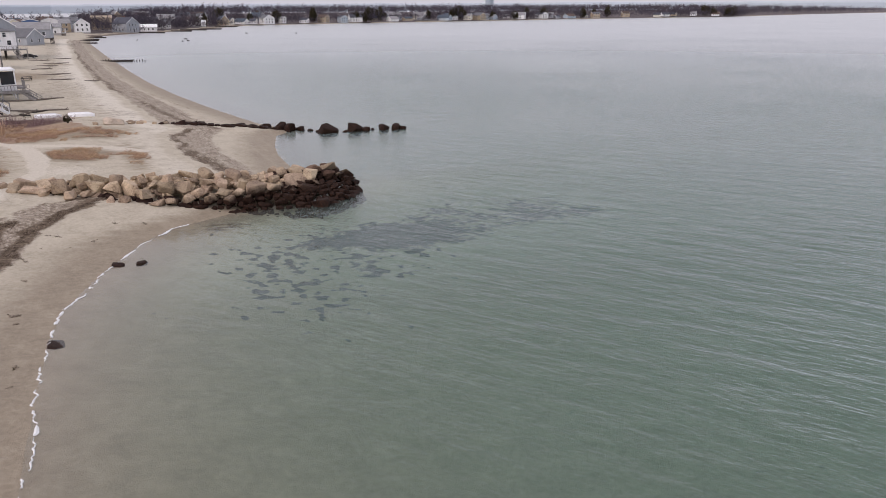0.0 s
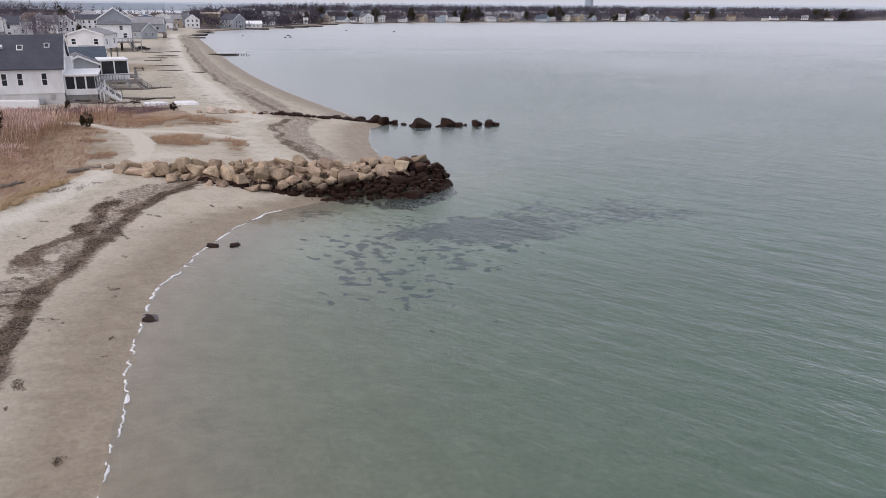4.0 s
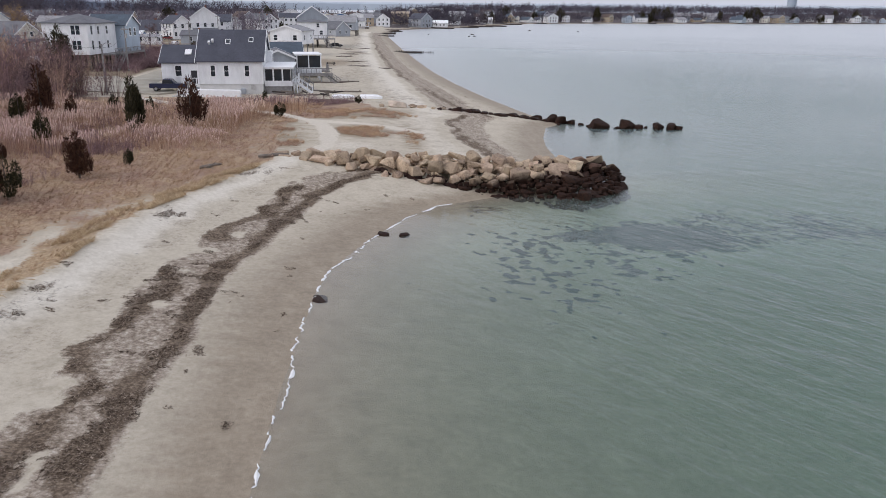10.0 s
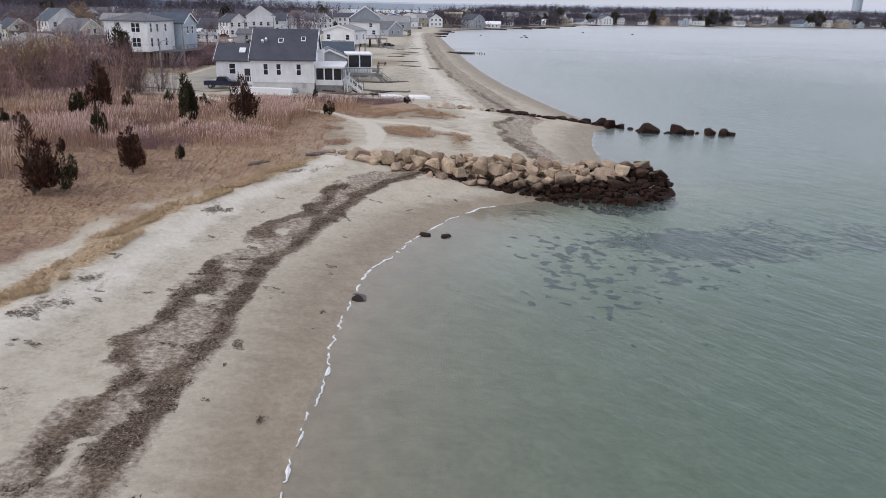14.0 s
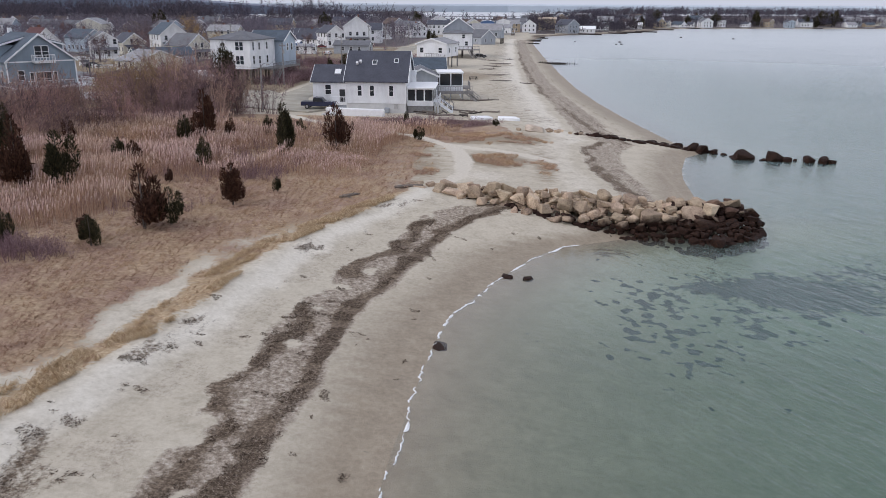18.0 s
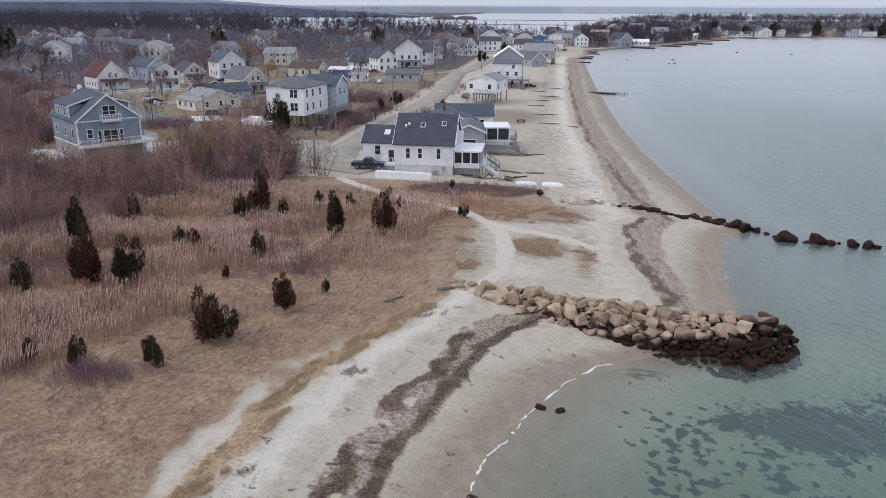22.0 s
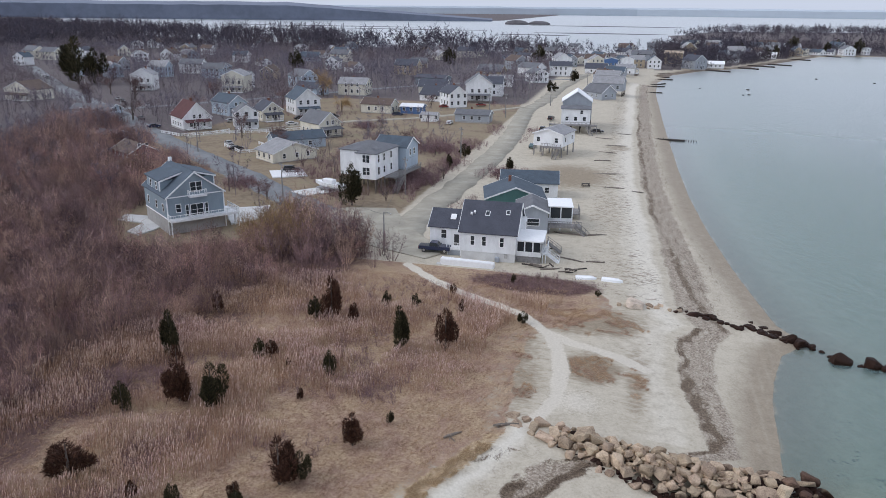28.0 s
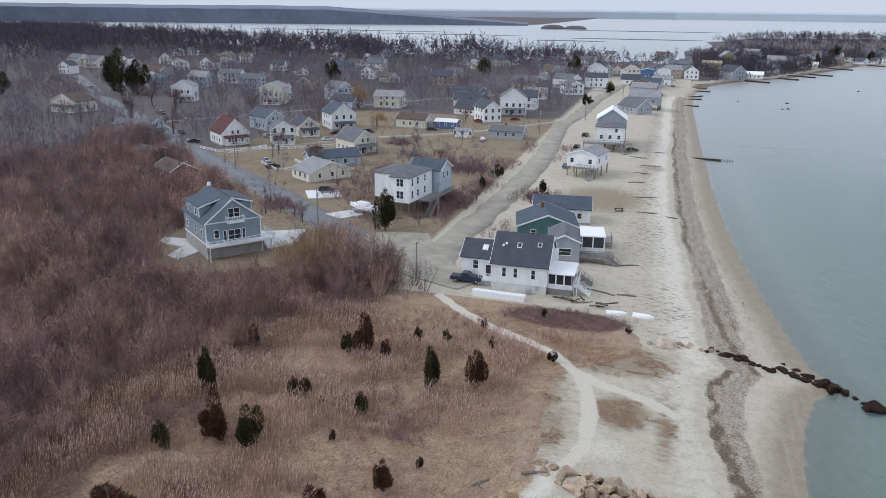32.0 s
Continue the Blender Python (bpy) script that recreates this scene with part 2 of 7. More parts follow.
    tract = n.node("ShaderNodeMapRange", Value=n.noise(0.28, 4.0, 0.65), From_Min=0.4, From_Max=0.62).outputs[0]
    gr = n.mix(tract, gr, n.ramp(fine, (0.3, (0.19, 0.125, 0.075)), (0.5, (0.38, 0.275, 0.175)), (0.72, (0.56, 0.44, 0.31))))
    col = n.mix(edged(grass, n.math("ADD", n.math("MULTIPLY", mid, 0.5), n.math("MULTIPLY", fine, 0.5)), 0.12, 1.8), col, gr)
    col = n.mix(edged(n.attr("edge"), n.noise(3.0, 6.0, 0.75, stretch=(0.45, 1.4, 1.0)), 0.12, 2.2), col, n.ramp(fine, (0.3, (0.22, 0.145, 0.075)), (0.5, (0.40, 0.295, 0.18)), (0.7, (0.58, 0.47, 0.33))))
    # Brush floor: leaf-litter brown, darkened further for shade between the stems.
    shaded_floor = n.ramp(n.math("ADD", n.math("MULTIPLY", mid, 0.4), n.math("MULTIPLY", fine, 0.6)), (0.3, (0.05, 0.028, 0.025)), (0.5, (0.125, 0.074, 0.064)), (0.72, (0.26, 0.172, 0.135)))
    col = n.mix(edged(scrub, mid, 0.15, 0.8), col, shaded_floor)
    wl_ = n.ramp(n.math("ADD", n.math("MULTIPLY", mid, 0.4), n.math("MULTIPLY", fine, 0.6)), (0.3, (0.06, 0.051, 0.054)), (0.5, (0.13, 0.11, 0.112)), (0.72, (0.24, 0.205, 0.19)))
    col = n.mix(edged(n.attr("wild"), mid, 0.15, 0.6), col, wl_)
    lw = n.ramp(n.math("ADD", n.math("MULTIPLY", big, 0.5), n.math("MULTIPLY", mid, 0.5)), (0.36, (0.19, 0.145, 0.10)), (0.52, (0.28, 0.22, 0.15)), (0.66, (0.24, 0.215, 0.13)))
    col = n.mix(edged(lawn, mid, 0.12, 0.6), col, lw)
    col = n.mix(edged(path, fine, 0.12, 0.7), col, n.ramp(fine, (0.3, (0.54, 0.49, 0.405)), (0.7, (0.68, 0.63, 0.54))))
    kelp = n.ramp(fine, (0.35, (0.028, 0.032, 0.042)), (0.65, (0.075, 0.075, 0.08)))
    col = n.mix(edged(weed, n.math("ADD", n.math("MULTIPLY", n.noise(0.35, 3.0, 0.6), 0.5), n.math("MULTIPLY", n.noise(1.7, 5.0, 0.65), 0.5)), 0.14, 2.6), col, kelp)
    blot = n.math("ADD", n.math("MULTIPLY", n.noise(1.15, 2.0, 0.45), 0.75), n.math("MULTIPLY", n.noise(0.35, 2.0, 0.5), 0.25))
    inside = n.node("ShaderNodeMapRange", Value=n.math("ADD", blot, n.math("MULTIPLY", n.math("SUBTRACT", n.attr("spots"), 1.0), 0.24)), From_Min=0.515, From_Max=0.56).outputs[0]
    inside = n.math("MULTIPLY", inside, n.node("ShaderNodeMapRange", Value=n.attr("spots"), From_Min=0.02, From_Max=0.1).outputs[0])
    col = n.mix(inside, col, kelp)
    col = n.mix(edged(n.attr("muck"), sand_streak, 0.15, 2.2), col, (0.12, 0.085, 0.06))
    n.bump(n.math("ADD", fine, n.math("MULTIPLY", tiny, 0.4)), 0.55, 0.12)
    rough = n.node("ShaderNodeMapRange", Value=wet, To_Min=0.95, To_Max=0.6).outputs[0]
    return n.set(col, rough, 0.0, 0.3)


M["ground"] = ground_material()


def water_material():
    """Clear shallows over the bed, a green body offshore, and a rippled surface."""
    n = Nodes("sea_water")
    geo = n.node("ShaderNodeNewGeometry").outputs["Position"]
    deep, far, silt = n.attr("deep"), n.attr("far"), n.attr("silt")
    tint = n.noise(0.035, 4.0, 0.6)
    # The far body colour holds a painted grey-blue sky reflection.
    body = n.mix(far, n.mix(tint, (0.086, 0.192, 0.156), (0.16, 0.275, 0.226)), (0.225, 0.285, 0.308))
    body = n.mix(silt, body, (0.40, 0.375, 0.34))
    turned = n.node("ShaderNodeMapping", Vector=geo, Rotation=(0, 0, radians(58))).outputs[0]
    swell = n.noise(0.55, 4.0, 0.6, vector=turned, stretch=(0.34, 1.0, 1.0))
    chop = n.noise(1.6, 4.0, 0.65, vector=turned, stretch=(0.5, 1.1, 1.0))
    gust = n.noise(0.018, 3.0, 0.6)
    hgt = n.math("ADD", n.math("MULTIPLY", swell, 0.75), n.math("MULTIPLY", chop, 0.25))
    strength = n.math("MULTIPLY", n.attr("rough"), n.math("MULTIPLY_ADD", gust, 1.6, 0.05))
    bmp = n.node("ShaderNodeBump", Height=hgt, Strength=strength, Distance=0.6).outputs[0]
    clear = n.node("ShaderNodeBsdfTransparent", Color=n.mix(n.attr("clar"), (0.97, 0.975, 0.96), (0.58, 0.79, 0.74)))
    milk = n.node("ShaderNodeBsdfDiffuse", Color=body, Normal=bmp)
    under = n.node("ShaderNodeMixShader", Fac=deep)
    n.put(under.inputs[1], clear.outputs[0])
    n.put(under.inputs[2], milk.outputs[0])
    gloss = n.node("ShaderNodeBsdfGlossy", Color=(1, 1, 1, 1), Roughness=n.math("MULTIPLY_ADD", far, 0.22, 0.06), Normal=bmp)
    graze = n.node("ShaderNodeLayerWeight", Blend=0.5, Normal=bmp).outputs["Facing"]
    fres = n.math("MULTIPLY_ADD", n.math("POWER", graze, 5.0), 0.78, 0.02)
    top = n.node("ShaderNodeMixShader", Fac=fres)
    n.put(top.inputs[1], under.outputs[0])
    n.put(top.inputs[2], gloss.outputs[0])
    n.tree.links.new(top.outputs[0], n.out.inputs["Surface"])
    return n.mat


M["water"] = water_material()

# ---- mesh helpers ----


def link_mesh(name, me, material, parent=None, label=""):
    ob = new(name, me)
    if material:
        me.materials.append(material)
    if parent:
        ob.parent = parent
    if label:
        ob["label"] = label
    return ob


def part(name, bm, material, parent, label=""):
    """One mesh object under a thing or under a part."""
    me = bpy.data.meshes.new(name)
    bm.to_mesh(me)
    bm.free()
    return link_mesh(name, me, material, parent, label)


def thing(name, m, label, category, group="", kind=""):
    e = new(name)
    e.matrix_world = m
    return tagged(e, label, category, group, kind)


def tri_mesh(name, verts, tris, smooth=False):
    """A mesh from arrays of triangles."""
    me = bpy.data.meshes.new(name)
    me.vertices.add(len(verts))
    me.vertices.foreach_set("co", np.asarray(verts, np.float32).ravel())
    me.loops.add(3 * len(tris))
    me.loops.foreach_set("vertex_index", np.asarray(tris, np.int32).ravel())
    me.polygons.add(len(tris))
    me.polygons.foreach_set("loop_start", np.arange(0, 3 * len(tris), 3, dtype=np.int32))
    if smooth:
        me.polygons.foreach_set("use_smooth", np.ones(len(tris), bool))
    me.update()
    return me


def box(bm, x0, x1, y0, y1, z0, z1, m=None):
    vs = [bm.verts.new((x, y, z)) for z in (z0, z1) for x, y in ((x0, y0), (x1, y0), (x1, y1), (x0, y1))]
    for q in ((3, 2, 1, 0), (4, 5, 6, 7), (0, 1, 5, 4), (1, 2, 6, 5), (2, 3, 7, 6), (3, 0, 4, 7)):
        bm.faces.new([vs[i] for i in q])
    if m is not None:
        bmesh.ops.transform(bm, matrix=m, verts=vs)
    return vs


def boxed(*dims, bevel=0.0):
    bm = bmesh.new()
    box(bm, *dims)
    if bevel:
        bmesh.ops.bevel(bm, geom=bm.edges[:], offset=bevel, segments=1, affect="EDGES")
    return bm


def beam(bm, a, b, w, h=None):
    """A square bar from a to b."""
    a, b = Vector(a), Vector(b)
    d = b - a
    q = d.to_track_quat("Z", "Y").to_matrix().to_4x4()
    h = h or w
    box(bm, -w / 2, w / 2, -h / 2, h / 2, 0, d.length, Matrix.Translation(a) @ q)


def prism(bm, outline, y0, y1):
    """An outline in x, z pulled from y0 to y1."""
    a = [bm.verts.new((x, y0, z)) for x, z in outline]
    b = [bm.verts.new((x, y1, z)) for x, z in outline]
    bm.faces.new(a)
    bm.faces.new(b[::-1])
    for i in range(len(a)):
        j = (i + 1) % len(a)
        bm.faces.new((a[j], a[i], b[i], b[j]))


def lathe(bm, rings, segs=8, m=None):
    """Rings of (radius, height) round the z axis, closed at both ends."""
    vs = []
    for r, z in rings:
        vs.append([bm.verts.new((r * math.cos(2 * math.pi * k / segs), r * math.sin(2 * math.pi * k / segs), z)) for k in range(segs)])
    for a, b in zip(vs, vs[1:]):
        for k in range(segs):
            bm.faces.new((a[k], a[(k + 1) % segs], b[(k + 1) % segs], b[k]))
    bm.faces.new(vs[0][::-1])
    bm.faces.new(vs[-1])
    if m is not None:
        bmesh.ops.transform(bm, matrix=m, verts=[v for r in vs for v in r])


# ---- the plan: shore, dune line, wrack lines, paths (y, x) ----
SHORE = ((-60, -4), (22, -4.5), (29, -4.2), (34, -3.85), (39.4, -3.5), (44, -2.7), (48.5, -1), (52.3, 0.8), (56, 2.6), (59, 5), (61, 9), (64, 14), (70, 19), (77, 19.7), (86, 20.4), (92, 21.5),
         (100, 23.7), (104, 27), (108, 26), (111, 24.6), (121, 23.2), (138, 21.1), (161, 19), (191, 17.2), (225, 16.3), (304, 15.1), (433, 14.4), (500, 17), (560, 28), (607, 51),
         (646, 86), (719, 122), (835, 178), (880, 300), (915, 480), (960, 640), (985, 800), (1000, 1035), (1224, 1526), (1500, 2600), (6000, 4000))
GRASS = ((-60, -22), (25, -20.5), (33, -18.6), (42, -17.4), (51, -15.6), (60, -12.5), (68, -8.2), (80, -9), (90, -9.5), (96, -8), (102, 1), (110, 1), (114, -1), (118, -16), (124, -40), (140, -44), (160, -40), (300, -45), (420, -30), (600, -20), (6000, -20))
WRACK_IN = ((-60, 8.6), (24, 8.6), (37, 9.2), (45, 9.2), (53, 10.6), (58.5, 11.8), (62, 16.8), (65, 19.5), (72, 7.6), (78, 8.4), (86, 10.8), (95, 12.4), (106, 14.5), (124, 12.5), (160, 11), (200, 11.5), (300, 10.5), (430, 9), (6000, 9))
WRACK_OUT = ((-60, 4.6), (24, 4.7), (37, 4.8), (45, 5.4), (53, 7.0), (58.5, 8.0), (62, 12.4), (65, 14.6), (72, 4.0), (78, 4.6), (86, 6.2), (95, 7.4), (106, 9), (124, 6.5), (160, 5.5), (200, 5.5), (300, 5), (430, 4), (6000, 4))


def along(table, y):
    t = np.asarray(table, float)
    return np.interp(y, t[:, 0], t[:, 1])


def vnoise(x, y, scale, seed=0):
    """Smooth value noise in 0 to 1."""
    u, v = np.asarray(x, float) / scale + 37.3 * seed, np.asarray(y, float) / scale - 11.7 * seed
    iu, iv = np.floor(u), np.floor(v)
    fu, fv = u - iu, v - iv
    fu, fv = fu * fu * (3 - 2 * fu), fv * fv * (3 - 2 * fv)

    def h(a, b):
        s = np.sin(a * 127.1 + b * 311.7 + seed * 74.7) * 43758.5453
        return s - np.floor(s)

    return (h(iu, iv) * (1 - fu) + h(iu + 1, iv) * fu) * (1 - fv) + (h(iu, iv + 1) * (1 - fu) + h(iu + 1, iv + 1) * fu) * fv


def fbm(x, y, scale, seed=0):
    return (vnoise(x, y, scale, seed) + 0.5 * vnoise(x, y, scale / 2.1, seed + 1) + 0.25 * vnoise(x, y, scale / 4.3, seed + 2)) / 1.75


def inland(x, y):
    """Metres from the shore, inland positive."""
    return along(SHORE, y) - x


def ramp01(v, a, b):
    return np.clip((v - a) / (b - a), 0, 1)


def bay(x, y):
    """How far inside the back bay (positive) a place lies."""
    edge = 800 - 0.42 * (x + 200) * (x < -200) + 0.9 * (x + 45) * (x > -45)
    d = np.minimum(y - edge, 2700 + 0.3 * x - y + 4000 * (x > -430))
    d = np.minimum(d, 60 - 0.02 * (y - 1000) - x)
    d = np.minimum(d, x + 0.80 * y + 40)
    return np.maximum(d, np.where(x > -430, y - 1400 - 0.25 * np.maximum(x - 60, 0), -1e6))


def height(x, y):
    x, y = np.asarray(x, float), np.asarray(y, float)
    s = inland(x, y)
    s = s * np.where(y > 560, 0.35, 1.0)
    z = np.interp(s, (-400, -60, -15, 0, 5, 10, 14, 22, 60, 200), (-6, -3.2, -1.0, 0.0, 0.55, 1.0, 1.35, 1.9, 2.3, 2.5))
    rel = np.clip(s / 8, 0, 1) * np.clip((70 - s) / 40, 0, 1)
    z = z + rel * 0.35 * (fbm(x, y, 9, 3) - 0.5) + 0.05 * np.clip(s / 3, 0, 1) * (fbm(x, y, 1.6, 5) - 0.5)
    ridge = np.exp(-((x - along(GRASS, y) - 0.3) / 1.6) ** 2) * (y < 70)
    z = z + 0.35 * ridge
    ys = np.interp(x, [p[1] for p in SHORE[-17:]], [p[0] for p in SHORE[-17:]])
    b = bay(x, y)
    z = z + 7 * ramp01(y - ys, 50, 240) * ramp01(x, 0, 120) * ramp01(-b, 0, 90) * (y > 560)
    z = np.where(b > 0, -1.5, np.where((b > -40) & (y > 700), np.minimum(z, 0.05 * -b), z))
    return z


def stretch_axis(a, b, near, grow, lo, hi):
    """Coordinates dense between a and b, and ever wider apart outside."""
    mid = list(np.arange(a, b, near))
    up, dn = [], []
    v, st = b, near
    while v < hi:
        up.append(v)
        st *= grow
        v += st
    v, st = a, near
    while v > lo:
        st *= grow
        v -= st
        dn.append(v)
    return np.array(dn[::-1] + mid + up + [hi])


def line_distance(x, y, pts):
    d = np.full(x.shape, 1e9)
    for (ax, ay), (bx, by) in zip(pts, pts[1:]):
        ux, uy = bx - ax, by - ay
        t = np.clip(((x - ax) * ux + (y - ay) * uy) / (ux * ux + uy * uy), 0, 1)
        d = np.minimum(d, np.hypot(x - ax - t * ux, y - ay - t * uy))
    return d


PATHS = (((-33, 117), (-27, 111), (-21.6, 106.7), (-15, 103), (-11, 100.4), (-7.1, 95.1), (-5, 90), (-4.2, 84), (-4, 77), (-6.5, 70)), ((-7, 95), (-3, 92.2), (2.5, 90.2), (6, 88)))


def sheet(name, xs, ys, zfun, masks, material):
    X, Y = np.meshgrid(xs, ys)
    Z = zfun(X, Y)
    nx, ny = len(xs), len(ys)
    me = bpy.data.meshes.new(name)
    me.vertices.add(nx * ny)
    me.vertices.foreach_set("co", np.stack([X, Y, Z], -1).astype(np.float32).ravel())
    i = (np.arange(ny - 1)[:, None] * nx + np.arange(nx - 1)[None]).ravel()
    q = np.stack([i, i + 1, i + 1 + nx, i + nx], -1).astype(np.int32)
    me.loops.add(4 * len(q))
    me.loops.foreach_set("vertex_index", q.ravel())
    me.polygons.add(len(q))
    me.polygons.foreach_set("loop_start", np.arange(0, 4 * len(q), 4, dtype=np.int32))
    me.polygons.foreach_set("use_smooth", np.ones(len(q), bool))
    me.update()
    for k, v in masks(X, Y, Z).items():
        me.attributes.new(k, "FLOAT", "POINT").data.foreach_set("value", v.astype(np.float32).ravel())
    ob = link_mesh(name, me, material)
    return ob


def ground_masks(X, Y, Z):
    wob = 1.6 * (fbm(X, Y, 9, 8) - 0.5) + 0.9 * (fbm(X, Y, 2.6, 31) - 0.5)
    s = inland(X, Y) + wob
    near = Y < 480
    north = ramp01(Y, 96, 112)
    wet = ramp01(-Z, -0.62, -0.25)
    hollow = np.sin(Y * 4.6 + 2.5 * fbm(X, Y, 4, 71) + 0.5 * X) * np.exp(-((s - 3.2) / 1.1) ** 2) * (Y < 62) * ramp01(fbm(X, Y, 5, 72), 0.35, 0.6)
    hollow = hollow + np.sin(X * 5.2 + 4.0 * fbm(X, Y, 6, 73)) * np.exp(-((s - 1.6) / 1.1) ** 2) * (Y > 74) * (Y < 102)
    wet = np.clip(wet + 0.28 * hollow, 0, 1) * (1 - 0.75 * ramp01(-Z, 0.15, 0.5) * ramp01(Y, 40, 50))
    wi, wo = along(WRACK_IN, Y), along(WRACK_OUT, Y)
    band = np.minimum(ramp01(s, wo - 0.5, wo + 0.4), ramp01(-s, -wi - 0.5, -wi + 0.4))
    inner = ramp01(fbm(X, Y, 4.5, 33), 0.3, 0.5)
    wi_edge = wi + 2.6 * (fbm(X, Y, 3.6, 34) - 0.5)
    outer = np.exp(-((s - wo - 0.7) / 0.6) ** 2)
    top = np.exp(-((s - wi_edge + 0.8) / 0.55) ** 2) * inner
    broken = ramp01(fbm(X, Y, 3.2, 36), 0.28, 0.5)
    fill = ramp01(fbm(X, Y, 2.0, 35), 0.38, 0.6)
    south = np.clip(0.8 * outer * (0.7 + 0.3 * broken) + 0.78 * top + 0.3 * band * fill + 0.1 * band * ramp01(Y, 44, 54), 0, 0.92)
    holes = ramp01(fbm(X, Y, 2.4, 95), 0.56, 0.66) * (s > wo + 1.6)
    south = south * (1 - 0.8 * holes * ramp01(-Y, -52, -44))
    lines = 0.16 * band
    for at, amp, wide in ((1.9, 0.24, 0.25), (4.6, 0.5, 0.35), (6.2, 0.3, 0.3), (7.8, 0.34, 0.5), (9.9, 0.46, 0.9)):
        lines = lines + amp * np.exp(-((s - at) / wide) ** 2) * (0.45 + 0.55 * ramp01(fbm(X + 9 * at, Y * 0.3, 6, 61), 0.25, 0.6))
    spit = 0.12 * band + 0.52 * np.exp(-((s - wi_edge + 0.8) / 0.7) ** 2) + 0.2 * band * ramp01(fbm(X, Y, 2.0, 62), 0.45, 0.6) + 0.28 * np.exp(-((s - 3.0) / 0.3) ** 2) + 0.25 * np.exp(-((s - 4.4) / 0.3) ** 2)
    south = np.where(Y > 68, spit, south)
    wrack = np.where(north > 0.5, np.clip(lines, 0, 0.7), south) * near
    wrack = np.maximum(wrack, 0.85 * (Y > 540) * (X > 15) * ramp01(s, -3, 1) * ramp01(-s, -11, -7))
    dots = 0.4 * np.exp(-((s - wi - 4.2) / 1.5) ** 2) * (Y < 66) * (0.4 + ramp01(fbm(X * 1.4, Y * 0.7, 2.6, 96), 0.42, 0.6)) + 0.1 * ((s > 1.5) & (s < wo)) * (Y < 480)
    wrack = np.maximum(wrack, dots)
    litter = np.maximum(np.maximum(band * np.where(Y > 68, 0.62, 0.95), 0.38 * ramp01(s, wi - 0.5, wi + 1) * (Y < 68) * (X > along(GRASS, Y) + 2.5)), 0.36 * north * ramp01(s, 1.5, 3.0) * ramp01(-s, -12, -10.5)) * near
    litter = litter * (1 - 0.8 * holes * (Y < 68))
    g = along(GRASS, Y) + 1.8 * (fbm(X, Y, 5, 9) - 0.5) + 0.9 * (fbm(X, Y, 1.7, 41) - 0.5)
    e = g - X
    bare = ramp01(e, 1.3, 2.2) * ramp01(-e, -5.2, -3.0) * ramp01(-Y, -60, -46) * ramp01(fbm(X, Y * 0.7, 4.0, 97), 0.34, 0.52)
    pale = 0.8 * np.exp(-((e + 1.5) / 1.3) ** 2) * (Y < 70) + 0.42 * bare + (0.45 + 0.3 * north) * ramp01(s, wi + 0.5, wi + 2) * ramp01(-s, -wi - 9, -wi - 4) * (Y > 72) * near
    grass = 0.62 * ramp01(e, -0.25, 0.3) + 0.35 * ramp01(e + 3.0 * (fbm(X * 1.6, Y * 0.8, 2.2, 93) - 0.5), 2.5, 6.0)
    grass = grass * (1 - 0.72 * bare)
    edge = 0.68 * np.exp(-((e - 1.0) / 1.25) ** 4) * (Y < 68)
    patch = 0.86 * np.exp(-(((X + 0.8) / 4.2) ** 2 + ((Y - 86) / 4.6) ** 2) ** 2)
    patch = np.maximum(patch, 0.72 * np.exp(-((X + 8.5) / 3) ** 2 - ((Y - 80) / 9) ** 2))
    patch = np.maximum(patch, 0.66 * np.exp(-((X - 4.8) / 1.8) ** 2 - ((Y - 85) / 12) ** 2))
    patch = np.maximum(patch, 0.8 * np.exp(-(((X + 2) / 9) ** 2 + ((Y - 101) / 6.0) ** 2) ** 2))
    patch = np.maximum(patch, 0.7 * np.exp(-((X + 9.5) / 2.6) ** 2 - ((Y - 87) / 12) ** 2))
    patch = np.maximum(patch, 0.8 * np.exp(-(((X + 13) / 12.5) ** 2 + ((Y - 198) / 17) ** 2) ** 2))
    patch = np.maximum(patch, 0.6 * np.exp(-(((X + 1) / 5) ** 2 + ((Y - 247) / 6) ** 2) ** 2))
    strewn = (0.22 + 0.34 * fbm(X * 0.6, Y, 9, 98)) * ramp01(s, 11.5, 15.5) * ramp01(X, -9, -4) * (Y > 112) * (Y < 420)
    strewn = np.maximum(strewn, 0.2 * ramp01(s, wi + 1, wi + 3) * (Y > 74) * (Y < 110) * (X > -9))
    grass = grass * ((Y < 118) | (X < -46))
    purple = np.exp(-(((X + 11) / 11) ** 2 + ((Y - 113.5) / 4.2) ** 2) ** 2)
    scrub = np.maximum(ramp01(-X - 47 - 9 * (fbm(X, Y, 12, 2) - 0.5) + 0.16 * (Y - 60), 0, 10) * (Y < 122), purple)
    lots2 = ramp01(-X, 42, 46) * ramp01(X, -150, -135) * ramp01(Y, 120, 126) * ramp01(-Y, -350, -330) * ramp01(Y + 1.05 * X, 10, 30)
    yard = np.exp(-(((X + 82) / 17) ** 2 + ((Y - 129) / 15) ** 2) ** 3)
    lots2 = np.maximum(lots2, 0.9 * yard)
    scrub = scrub * (1 - yard)
    wild = ramp01(-X, 40, 48) * ramp01(Y, 120, 124) * (1 - lots2)
    wild = np.maximum(wild, ramp01(Y, 560, 620) * (inland(X, Y) > 16))
    d = np.minimum(line_distance(X, Y, PATHS[0]), line_distance(X, Y, PATHS[1]))
    path = ramp01(-d - 0.9 * (fbm(X, Y, 2.2, 74) - 0.5), -1.45, -0.35) * (Y < 130)
    path = np.maximum(path, 0.6 * np.exp(-(((X + 2) / 5) ** 2 + ((Y - 77) / 4.5) ** 2)))
